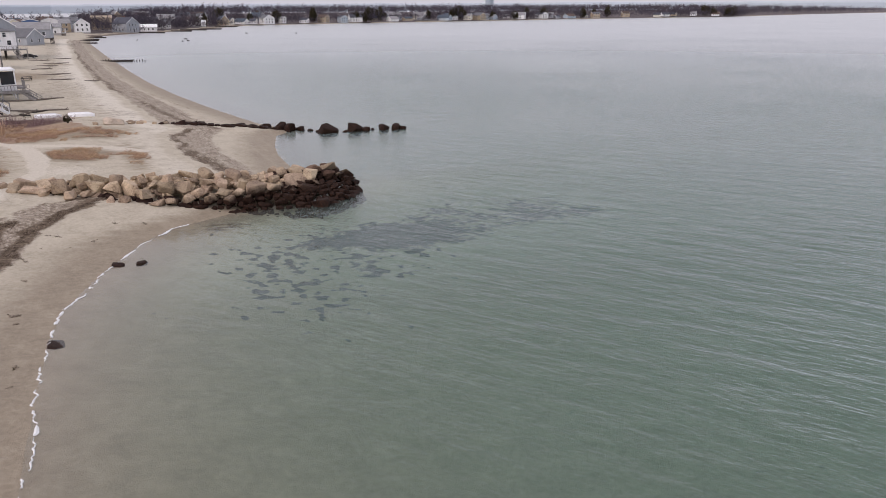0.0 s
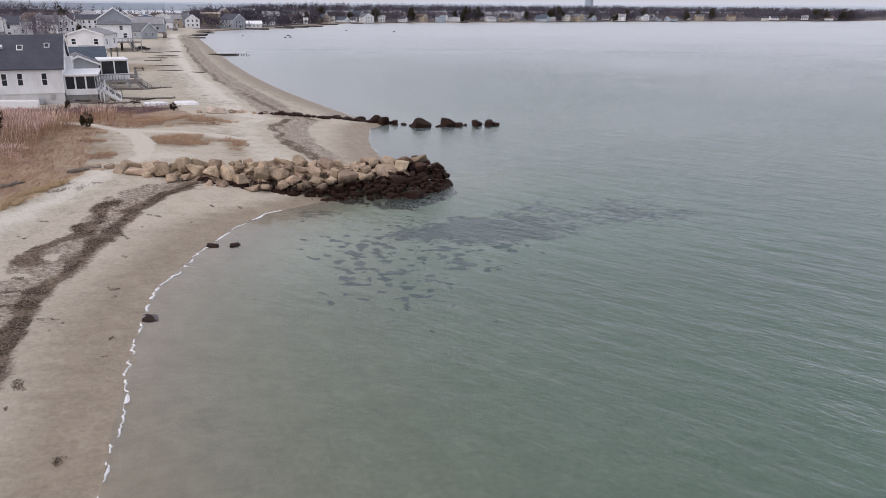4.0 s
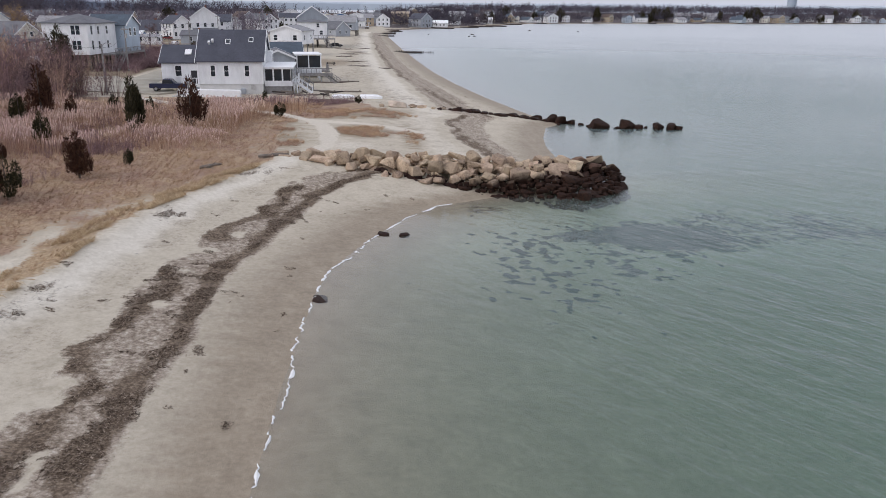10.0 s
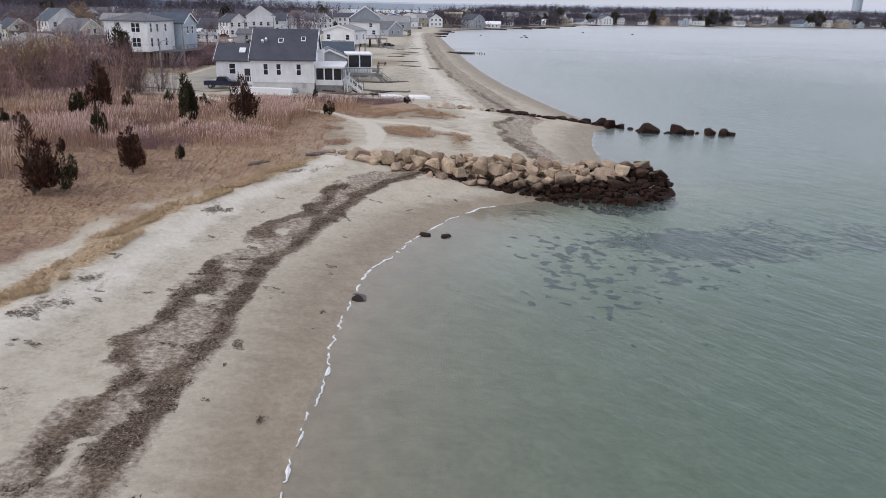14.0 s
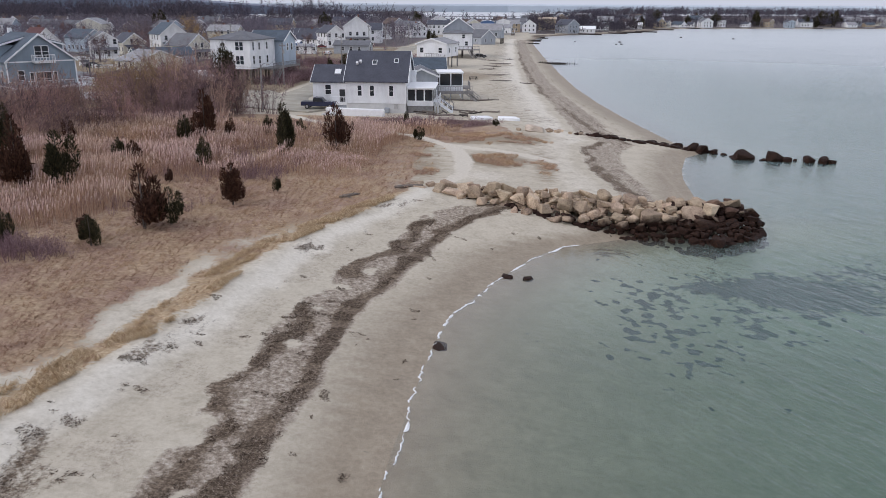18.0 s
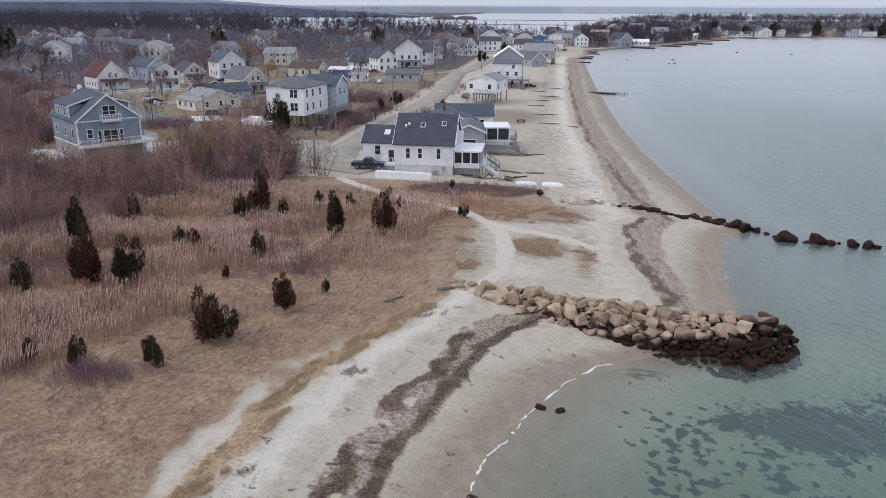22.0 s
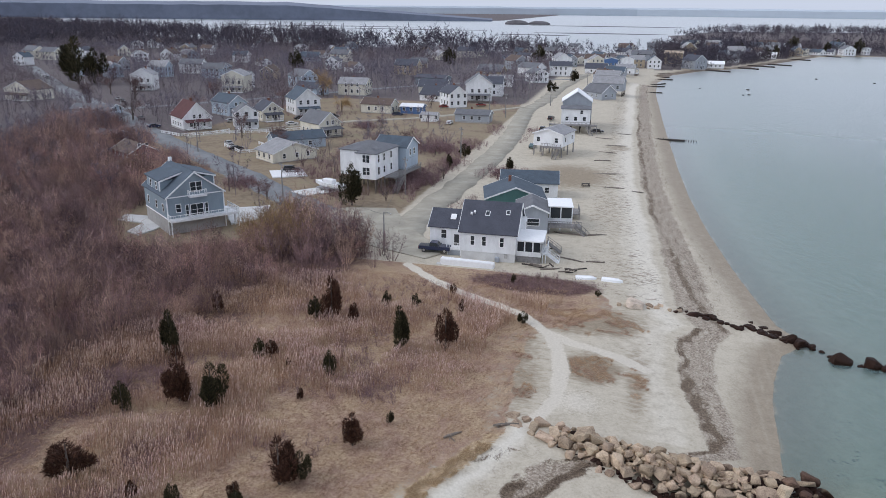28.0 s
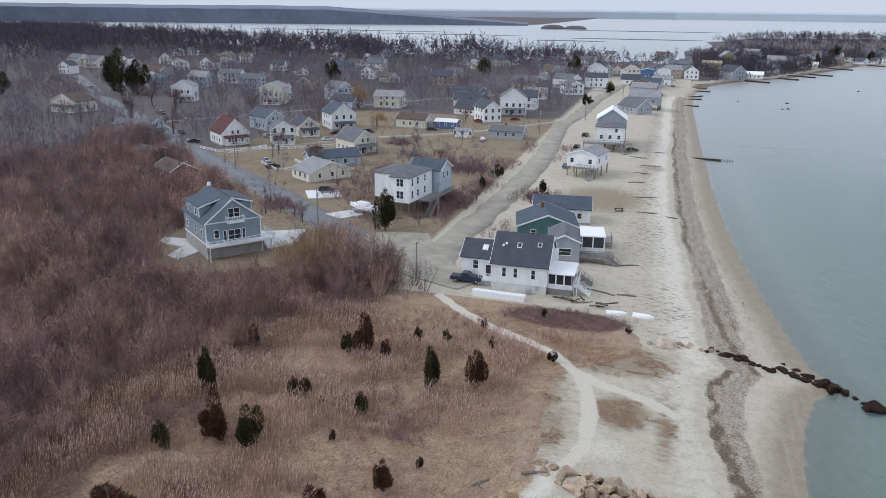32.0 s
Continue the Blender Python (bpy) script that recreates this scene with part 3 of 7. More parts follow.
    tide = ramp01(-Z, 0.05, 0.3)
    weed = 0.72 * np.exp(-(((X - 20) / 8) ** 2 + ((Y - 53) / 4.0) ** 2) ** 2) + 0.5 * np.exp(-(((X - 33) / 14) ** 2 + ((Y - 56) / 6.5) ** 2) ** 2) + 0.18 * np.exp(-(((X - 28) / 14) ** 2 + ((Y - 74) / 12) ** 2) ** 2)
    spots = 0.5 * np.exp(-(((X - 11) / 4.5) ** 2 + ((Y - 43) / 5.5) ** 2) ** 2) + 0.62 * np.exp(-(((X - 16) / 9) ** 2 + ((Y - 50) / 6.5) ** 2) ** 2) + 0.5 * np.exp(-(((X - 14) / 18) ** 2 + ((Y - 48) / 16) ** 2) ** 2)
    silt = ramp01(-Z, -0.1, 0.25) * ramp01(-Z, -0.1, 0.35) * np.exp(-(((X - 6.5) / 4.5) ** 2 + ((Y - 60) / 2.4) ** 2) ** 2)
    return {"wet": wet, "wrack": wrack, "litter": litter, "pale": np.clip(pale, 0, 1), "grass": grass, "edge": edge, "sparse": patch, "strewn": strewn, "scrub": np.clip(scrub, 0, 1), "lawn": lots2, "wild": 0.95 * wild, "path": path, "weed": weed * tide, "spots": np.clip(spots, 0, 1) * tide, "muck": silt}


def flat(X, Y):
    return 0.0 * X


def water_masks(X, Y, Z):
    h = -height(X, Y)
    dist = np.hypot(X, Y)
    # Share of the sky-reflection tint, rising with distance.
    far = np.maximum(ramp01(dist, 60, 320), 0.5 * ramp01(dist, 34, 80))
    deep = np.clip(0.10 + 0.85 * (1 - np.exp(-np.clip(h, 0, 9) / 4.5)), 0.10, 0.97)
    silt = np.exp(-np.clip(h, 0, 9) / 0.45) * (Y < 64)
    # Beyond the jetty even the shallows take the painted sky-reflection tint.
    deep = np.maximum(deep, 0.45 * ramp01(Y, 62, 72) * (h > 0))
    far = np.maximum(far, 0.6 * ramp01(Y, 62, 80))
    rough = (0.10 + 1.0 * ramp01(h, 0.2, 1.6)) * (1 - 0.7 * ramp01(dist, 90, 500))
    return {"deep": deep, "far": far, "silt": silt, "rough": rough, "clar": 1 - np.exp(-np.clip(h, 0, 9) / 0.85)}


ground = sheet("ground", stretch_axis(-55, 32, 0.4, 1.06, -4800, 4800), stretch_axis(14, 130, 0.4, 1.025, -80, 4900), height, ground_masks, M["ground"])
tagged(ground, "pale sandy beach with wrack lines and tan dune grass", "ground", kind="structure")
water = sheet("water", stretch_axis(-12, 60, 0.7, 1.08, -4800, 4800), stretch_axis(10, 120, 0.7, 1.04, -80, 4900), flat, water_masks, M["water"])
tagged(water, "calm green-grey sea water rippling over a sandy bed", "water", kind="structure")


def ground_at(x, y):
    return float(height(np.array([x]), np.array([y]))[0])

# ---- distance ----


def ridge_band(name, label, pts, z0, z1, rough_top, depth, material, step=None, taper=False):
    """A long low body of far wooded land: an uneven skyline along a line of places."""
    bm = bmesh.new()
    path = [Vector((x, y, 0)) for x, y in pts]
    rows = []
    for a, b in zip(path, path[1:]):
        n = max(2, int((b - a).length / (step or 12)))
        rows += [a.lerp(b, k / n) for k in range(n)]
    rows.append(path[-1])
    prev = None
    for k, p in enumerate(rows):
        away = Vector((p.x, p.y, 0)).normalized()
        top = z1 + rough_top * (noise.noise((k * 0.31, 1.7, 0)) + 0.6 * noise.noise((k * 0.9, 4.1, 0)))
        if taper:
            top *= min(1.0, 0.05 + (len(rows) - k) / 22)
        ring = [bm.verts.new(p + Vector((0, 0, z0))), bm.verts.new(p + away * 2 + Vector((0, 0, top * 0.8))), bm.verts.new(p + away * depth * 0.4 + Vector((0, 0, top))), bm.verts.new(p + away * depth + Vector((0, 0, z0)))]
        if prev:
            for i in range(3):
                bm.faces.new((prev[i], ring[i], ring[i + 1], prev[i + 1]))
        prev = ring
    ob = part(name, bm, material, None)
    return tagged(ob, label, "woodland", kind="structure")


# Coast strip closing the horizon gap, its base colour paled with painted haze.
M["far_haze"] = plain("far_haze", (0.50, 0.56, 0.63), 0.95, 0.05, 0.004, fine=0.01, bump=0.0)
# Blue-grey is air haze mixed into the wooded shore's own colour.
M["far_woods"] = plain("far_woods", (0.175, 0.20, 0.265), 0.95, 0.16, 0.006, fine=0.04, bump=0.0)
M["marsh"] = plain("marsh", (0.16, 0.15, 0.16), 0.95, 0.2, 0.02, fine=0.1, bump=0.0)
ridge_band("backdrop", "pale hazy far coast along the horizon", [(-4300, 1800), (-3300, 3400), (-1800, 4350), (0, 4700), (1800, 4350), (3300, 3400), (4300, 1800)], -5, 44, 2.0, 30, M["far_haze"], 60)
ridge_band("backdrop_woods", "dark far wooded shore beyond the back bay, haze-tinted blue-grey", [(-2900, 700), (-2400, 1400), (-1650, 2050), (-1000, 2250), (-430, 2420)], -2, 52, 2.5, 700, M["far_woods"], 30, True)
for mx, my, ml, mw, mh in ((-300, 2050, 32, 12, 11), (-245, 2075, 30, 12, 9), (-70, 1960, 190, 12, 1.2), (-160, 1300, 60, 9, 0.9), (-60, 1420, 120, 10, 1.0), (-420, 1500, 150, 9, 0.8), (-700, 1650, 260, 12, 0.9)):
    bm = bmesh.new()
    lathe(bm, ((1.0, -0.5), (0.95, 0.4), (0.7, 0.8), (0.3, 1.0)), 24)
    bmesh.ops.transform(bm, matrix=Matrix.LocRotScale((mx, my, 0), None, (ml, mw, mh)), verts=bm.verts[:])
    tagged(part("marsh_island", bm, M["marsh"], None), "low dark marsh island in the back bay", "island", kind="structure")

# ---- boulders ----


def boulder_mesh(seed, flatness=0.7, count=15):
    rnd = random.Random(seed)
    bm = bmesh.new()
    for _ in range(count):
        v = Vector((rnd.gauss(0, 1), rnd.gauss(0, 1), rnd.gauss(0, 1))).normalized()
        v = Vector([math.copysign(abs(c) ** 0.6, c) for c in v])
        bm.verts.new((v.x * 0.5 * rnd.uniform(0.85, 1.1), v.y * 0.42 * rnd.uniform(0.85, 1.1), v.z * 0.5 * flatness))
    hull = bmesh.ops.convex_hull(bm, input=bm.verts[:])
    bmesh.ops.delete(bm, geom=[g for g in hull["geom_interior"] if isinstance(g, bmesh.types.BMVert)], context="VERTS")
    bmesh.ops.dissolve_limit(bm, angle_limit=radians(14), verts=bm.verts[:], edges=bm.edges[:])
    bmesh.ops.bevel(bm, geom=bm.edges[:], offset=0.03, segments=1, affect="EDGES", clamp_overlap=True)
    bmesh.ops.triangulate(bm, faces=bm.faces[:])
    me = bpy.data.meshes.new("rock")
    bm.to_mesh(me)
    bm.free()
    return me


ROCKS = [boulder_mesh(100 + k, 0.6 + 0.05 * (k % 5), 10 + 2 * (k % 5)) for k in range(18)]
for me in ROCKS:
    me.materials.append(M["granite"])
DARK_ROCKS = [boulder_mesh(300 + k, 0.66 + 0.04 * (k % 3), 20 + 2 * (k % 4)) for k in range(8)]
for me in DARK_ROCKS:
    me.materials.append(M["dark_granite"])
RED_ROCKS = [boulder_mesh(340 + k, 0.7, 22) for k in range(5)]
for me in RED_ROCKS:
    me.materials.append(M["red_granite"])


def lay_rock(parent, meshes, rnd, x, y, z, size, squash=1.0, name="rock"):
    ob = new(name, rnd.choice(meshes))
    ob.parent = parent
    ob.matrix_parent_inverse = parent.matrix_world.inverted()
    sx, sy, sz = size * rnd.uniform(0.9, 1.35), size * rnd.uniform(0.85, 1.15), size * rnd.uniform(0.8, 1.1) * squash
    ob.matrix_basis = Matrix.LocRotScale((x, y, z), Euler((rnd.uniform(-0.35, 0.35), rnd.uniform(-0.35, 0.35), rnd.uniform(0, 6.28))), (sx, sy, sz))
    return ob


# crest x, y, half-width to the south, half-width to the north, top
JETTY = ((-8.5, 71.6, 1.0, 1.0, 1.7), (-4.5, 70.0, 2.2, 1.6, 2.1), (0, 68.6, 3.4, 2.2, 2.4), (6, 67.3, 4.2, 2.4, 2.5), (12, 66.6, 5.8, 2.6, 2.3), (17.5, 66.2, 6.6, 2.8, 2.1), (20.6, 66.3, 5.0, 2.6, 2.0), (22.6, 66.0, 2.6, 1.8, 0.8))


def jetty():
    rnd = random.Random(7)
    j = thing("rock_jetty", pose(6, 66, 0), "rubble jetty of tan granite boulders, dark with weed at the tip", "jetty")
    bpy.context.view_layer.update()
    t = np.array(JETTY)

    def shape(x, y):
        """Height of the heap over a place, and how far down its flank it lies (0 crest, 1 toe)."""
        cy, so, no, top = (np.interp(x, t[:, 0], t[:, k]) for k in range(1, 5))
        v = (y - cy) / (no if y > cy else so)
        if abs(v) > 1 or not t[0, 0] - 0.5 < x < t[-1, 0]:
            return None
        g = max(ground_at(x, y), -0.5)
        return g + (top - g) * (1 - abs(v) ** 1.35), abs(v), v < 0

    laid = []

    def clear(x, y, r):
        return all((x - a) ** 2 + (y - b) ** 2 > (0.5 * (r + c)) ** 2 for a, b, c in laid)

    # dark weedy cobbles as the core and the toe
    for _ in range(12000):
        if len(laid) > 860:
            break
        x, y = rnd.uniform(-8, 24), rnd.uniform(58, 73)
        at = shape(x, y)
        if not at or not clear(x, y, 0.45) or (x < 9 and at[1] > 0.8 and rnd.random() < 0.6):
            continue
        size = rnd.uniform(0.55, 1.05)
        laid.append((x, y, 0.45))
        lay_rock(j, ROCKS if x < 15 and at[1] < 0.62 else DARK_ROCKS, rnd, x, y, at[0] - 0.42 + (0.22 if x > 14 else 0.0), size)
    # the large boulders over them
    laid = [(13.35, 65.74, 2.4), (20.75, 68.0, 2.2), (17.82, 60.83, 2.0), (-0.1, 65.0, 1.6), (6.15, 66.8, 1.5)]
    lay_rock(j, ROCKS[2:3], rnd, 13.35, 65.74, 1.5, 2.3, 0.6)
    lay_rock(j, RED_ROCKS, rnd, 20.75, 68.0, 1.6, 1.75, 1.0)
    lay_rock(j, RED_ROCKS[:1], rnd, 19.6, 66.9, 1.35, 1.3, 1.0)
    lay_rock(j, RED_ROCKS[1:2], rnd, 17.82, 60.83, 0.15, 1.7, 0.9)
    lay_rock(j, ROCKS[4:5], rnd, -0.1, 65.0, 0.8, 1.5, 0.95)
    lay_rock(j, ROCKS[7:8], rnd, 6.15, 66.8, 2.3, 1.4, 0.9)
    for big in (1.5, 1.15, 0.85):
        for _ in range(2600):
            x, y = rnd.uniform(-8.5, 22), rnd.uniform(58.5, 72.5)
            at = shape(x, y)
            if not at:
                continue
            limit = float(np.interp(x, (-8, 4, 10, 15, 19, 22), (1.0, 0.97, 0.8, 0.62, 0.4, 0.25))) if at[2] else 0.95
            size = big * rnd.uniform(0.8, 1.25)
            if at[1] > limit or (big > 1.4 and at[1] > 0.8 * limit) or not clear(x, y, size * 0.84):
                continue
            laid.append((x, y, size * 0.84))
            red = x > 16.5 and rnd.random() < 0.55
            lay_rock(j, RED_ROCKS if red else ROCKS, rnd, x, y, at[0] + 0.06 * size + rnd.uniform(-0.08, 0.1), size * 1.06, rnd.uniform(0.75, 1.05))
    return j


jetty()
rnd = random.Random(21)
groin = thing("rock_groin", pose(25, 104, 0), "low line of dark weed-covered boulders running into the water", "groin")
bpy.context.view_layer.update()
for x, y, s in ((21, 110, 1.2), (22.5, 108.6, 1.3), (24, 107, 1.6), (25.6, 105.2, 2.2), (26.8, 104.0, 2.0), (28.2, 103.6, 1.4), (30.8, 100.0, 2.35), (34.6, 99.5, 2.2), (36, 98.9, 1.2), (38.6, 98.6, 1.5), (40.4, 98.3, 1.5), (41.2, 98.0, 1.0)):
    lay_rock(groin, DARK_ROCKS, rnd, x, y, 0.02 + 0.1 * s, s * 1.12)
for x, y, s in ((24.8, 104.4, 1.1), (27.4, 105.0, 1.2), (29.2, 102.6, 0.9), (32.2, 100.9, 0.8), (33.2, 99.2, 0.7), (37.2, 99.4, 0.7), (30.0, 101.4, 0.8), (26.2, 103.0, 0.9), (35.6, 100.3, 0.8)):
    lay_rock(groin, DARK_ROCKS, rnd, x, y, 0.02, s, 0.8)
for k in range(46):
    u = k / 45
    x, y = 11 + 17 * u + rnd.uniform(-0.8, 0.8), 109.6 - 5.5 * u + rnd.uniform(-0.9, 0.9)
    lay_rock(groin, DARK_ROCKS, rnd, x, y, max(ground_at(x, y), 0) + 0.05, rnd.uniform(0.5, 1.45), 0.75)


def lone_boulder(x, y, size, squash, label, meshes, seed):
    r = random.Random(seed)
    ob = new("boulder", meshes[seed % len(meshes)])
    ob.matrix_basis = Matrix.LocRotScale((x, y, ground_at(x, y) + size * squash * 0.16), Euler((0.1, 0.05, r.uniform(0, 6.28))), (size * 1.25, size, size * squash))
    return tagged(ob, label, "boulder")


PALE = boulder_mesh(77, 0.7, 26)
PALE.materials.append(M["pale_granite"])
lone_boulder(4.4, 108.6, 3.3, 0.5, "large pale smooth boulder half buried in sand", [PALE], 3)
for k, (x, y, s) in enumerate(((6.6, 109.4, 1.2), (7.6, 109, 1.0), (8.2, 110.2, 0.9), (9.5, 108.9, 0.8), (2.2, 108, 0.9), (11.0, 109.4, 1.1), (6.4, 108.4, 0.7))):
    lone_boulder(x, y, s, 0.8, "brown boulder lying in the sand by the groin", ROCKS, k)
lone_boulder(2.2, 51.2, 0.75, 0.7, "small dark boulder standing in the shallows", DARK_ROCKS, 1)
lone_boulder(0.7, 51.4, 0.85, 0.4, "flat dark stone at the waterline", DARK_ROCKS, 2)
lone_boulder(-3.1, 39.2, 1.2, 0.1, "flat brown stone at the waterline", DARK_ROCKS, 3)

# ---- houses ----
WIN = {}


def window_meshes(w, h):
    key = (round(w, 2), round(h, 2))
    if key not in WIN:
        fr = bmesh.new()
        t = 0.1
        box(fr, -w / 2 - t, w / 2 + t, -0.06, 0.02, -t, 0)
        box(fr, -w / 2 - t, w / 2 + t, -0.06, 0.02, h, h + t)
        box(fr, -w / 2 - t, -w / 2, -0.06, 0.02, 0, h)
        box(fr, w / 2, w / 2 + t, -0.06, 0.02, 0, h)
        box(fr, -w / 2, w / 2, -0.045, 0.02, h / 2 - 0.03, h / 2 + 0.03)
        a = bpy.data.meshes.new("window")
        fr.to_mesh(a)
        fr.free()
        a.materials.append(M["white_trim"])
        pb = boxed(-w / 2, w / 2, -0.02, 0.02, 0, h)
        b = bpy.data.meshes.new("pane")
        pb.to_mesh(b)
        pb.free()
        b.materials.append(M["glass"])
        WIN[key] = (a, b)
    return WIN[key]


def window(parent, m, w, h):
    a, b = window_meshes(w, h)
    o = new("window", a)
    o.parent = parent
    o.matrix_basis = m
    p = new("pane", b)
    p.parent = o
    return o


def face(side, w, d, u, z):
    """The pose on a wall of a house w wide and d long, u along it from its middle, outward along local -y."""
    if side == "front":
        return pose(u, -d / 2, z)
    if side == "back":
        return pose(-u, d / 2, z, 0, 0, 180)
    if side == "right":
        return pose(w / 2, u, z, 0, 0, 90)
    return pose(-w / 2, -u, z, 0, 0, -90)


def railing(parent, pts, z, mat, gap=0.45, h=1.0):
    """Posts, rails and balusters along a line of places, as parts."""
    for (ax, ay), (bx, by) in zip(pts, pts[1:]):
        bm = bmesh.new()
        beam(bm, (ax, ay, z + h), (bx, by, z + h), 0.1)
        beam(bm, (ax, ay, z + 0.12), (bx, by, z + 0.12), 0.07)
        n = max(2, int(math.hypot(bx - ax, by - ay) / gap))
        for k in range(n + 1):
            x, y = ax + (bx - ax) * k / n, ay + (by - ay) * k / n
            beam(bm, (x, y, z), (x, y, z + h), 0.1 if k % 4 == 0 else 0.05)
        part("railing", bm, mat, parent)


def stairs(parent, x, y, z0, z1, rot, width, mat):
    """An open stair that climbs along its local +y."""
    n = max(2, round((z1 - z0) / 0.19))
    m = pose(x, y, z0, 0, 0, rot)
    bm = bmesh.new()
    run = 0.27 * n
    for s in (-width / 2, width / 2):
        beam(bm, (s, 0, 0.05), (s, run, z1 - z0), 0.06, 0.28)
        beam(bm, (s, 0, 1.0), (s, run, z1 - z0 + 0.95), 0.07)
        for k in range(0, n + 1, 3):
            beam(bm, (s, 0.27 * k, 0.19 * k), (s, 0.27 * k, 0.19 * k + 0.98), 0.07)
    for k in range(n):
        box(bm, -width / 2, width / 2, 0.27 * k, 0.27 * k + 0.26, 0.19 * (k + 1) - 0.04, 0.19 * (k + 1))
    bmesh.ops.transform(bm, matrix=m, verts=bm.verts[:])
    part("stair", bm, mat, parent)


def gable_block(parent, w, d, base, eave, ridge, wall, roof, at=(0, 0), hip=False, over=0.35, trim="white_trim", wall_name="wall", roof_name="roof", turn=0):
    """A body with its roof; the ridge runs along local y, gables face -y and +y."""
    ax, ay = at
    spun = Matrix.Translation((ax, ay, 0)) @ pose(0, 0, 0, 0, 0, turn) @ Matrix.Translation((-ax, -ay, 0))

    def place(name, bm, mat):
        if turn:
            bmesh.ops.transform(bm, matrix=spun, verts=bm.verts[:])
        part(name, bm, mat, parent)

    bm = bmesh.new()
    if hip:
        box(bm, ax - w / 2, ax + w / 2, ay - d / 2, ay + d / 2, base, eave)
    else:
        prism(bm, [(ax - w / 2, base), (ax + w / 2, base), (ax + w / 2, eave), (ax, ridge), (ax - w / 2, eave)], ay - d / 2, ay + d / 2)
    place(wall_name, bm, M[wall])
    bm = bmesh.new()
    sl = (ridge - eave) / (w / 2)
    t, lo = 0.18, eave - over * sl
    if hip:
        hx, hy = w / 2 + over, d / 2 + over
        ins = max(0.0, hy - hx)
        vs = [bm.verts.new(p) for p in ((ax - hx, ay - hy, eave), (ax + hx, ay - hy, eave), (ax + hx, ay + hy, eave), (ax - hx, ay + hy, eave))]
        lowv = [bm.verts.new((v.co.x, v.co.y, eave - t)) for v in vs]
        r0, r1 = bm.verts.new((ax, ay - ins - 0.01, ridge)), bm.verts.new((ax, ay + ins + 0.01, ridge))
        for f in ((vs[0], vs[1], r0), (vs[1], vs[2], r1, r0), (vs[2], vs[3], r1), (vs[3], vs[0], r0, r1), lowv[::-1]):
            bm.faces.new(f)
        for i in range(4):
            j = (i + 1) % 4
            bm.faces.new((vs[i], lowv[i], lowv[j], vs[j]))
    else:
        h = w / 2 + over
        prism(bm, [(ax - h, lo + 0.02), (ax, ridge + 0.02), (ax + h, lo + 0.02), (ax + h, lo + t), (ax, ridge + t), (ax - h, lo + t)], ay - d / 2 - over, ay + d / 2 + over)
    place(roof_name, bm, M[roof])
    if not hip and trim:
        for y in (ay - d / 2 - over - 0.05, ay + d / 2 + over - 0.02):
            bm = bmesh.new()
            h = w / 2 + over
            prism(bm, [(ax - h, lo - 0.12), (ax, ridge - 0.14), (ax + h, lo - 0.12), (ax + h, lo + t + 0.02), (ax, ridge + t + 0.02), (ax - h, lo + t + 0.02)], y, y + 0.07)
            place("fascia", bm, M[trim])


def stilts(parent, w, d, z0, z1, mat, n=4, k=3):
    for i in range(n):
        for j in range(k):
            x, y = -w / 2 + 0.2 + (w - 0.4) * i / (n - 1), -d / 2 + 0.2 + (d - 0.4) * j / (k - 1)
            part("piling", boxed(x - 0.15, x + 0.15, y - 0.15, y + 0.15, z0, z1), mat, parent)


def deck(parent, x0, x1, y0, y1, z, mat, rail=None, legs=0.0):
    """A floor of boards on a frame, with legs and rails."""
    bm, boards = bmesh.new(), []
    n = max(2, int((x1 - x0) / 0.3))
    for k in range(n):
        a = x0 + (x1 - x0) * k / n
        board = bmesh.new()
        box(board, a, a + (x1 - x0) / n - 0.02, y0, y1, z - 0.05, z)
        boards.append(board)
    box(bm, x0, x1, y0, y0 + 0.08, z - 0.3, z - 0.05)
    box(bm, x0, x1, y1 - 0.08, y1, z - 0.3, z - 0.05)
    box(bm, x0, x0 + 0.08, y0, y1, z - 0.3, z - 0.05)
    box(bm, x1 - 0.08, x1, y0, y1, z - 0.3, z - 0.05)
    floor_frame = part("deck", bm, mat, parent)
    for board in boards:
        part("board", board, mat, floor_frame)
    if legs < z:
        for x in (x0 + 0.1, x1 - 0.1):
            for y in (y0 + 0.1, y1 - 0.1):
                part("post", boxed(x - 0.08, x + 0.08, y - 0.08, y + 0.08, legs, z - 0.3), mat, parent)
    if rail:
        railing(parent, rail[1], z, M[rail[0]])


def house(label, x, y, rot, w, d, eave, ridge, wall, roof, base=0.0, wins=(), hip=False, piles=None, chimney=None, door=None, group="", ground_z=None, name="house"):
    """A dwelling: walls, roof, fascias, windows and, where it has them, pilings, chimney and door."""
    g = ground_at(x, y) if ground_z is None else ground_z
    h = thing(name, pose(x, y, g, 0, 0, rot), label, "house", group)
    gable_block(h, w, d, base, eave, ridge, wall, roof, hip=hip)
    if base > 0 and piles:
        stilts(h, w, d, -0.3, base, M[piles])
    elif base > 0:
        part("foundation", boxed(-w / 2 + 0.05, w / 2 - 0.05, -d / 2 + 0.05, d / 2 - 0.05, -0.4, base), M["concrete"], h)
    for side, us, z, ww, wh in wins:
        for u in us:
            window(h, face(side, w, d, u, z), ww, wh)
    if chimney:
        cx, cy = chimney
        part("chimney", boxed(cx - 0.35, cx + 0.35, cy - 0.35, cy + 0.35, eave, ridge + 0.9, bevel=0.03), M["brick"], h)
    if door:
        side, u, z = door
        bm = boxed(-0.48, 0.48, -0.05, 0.02, 0, 2.05)
        bmesh.ops.transform(bm, matrix=face(side, w, d, u, z), verts=bm.verts[:])
        part("door", bm, M["dark_trim"], h)
    return h


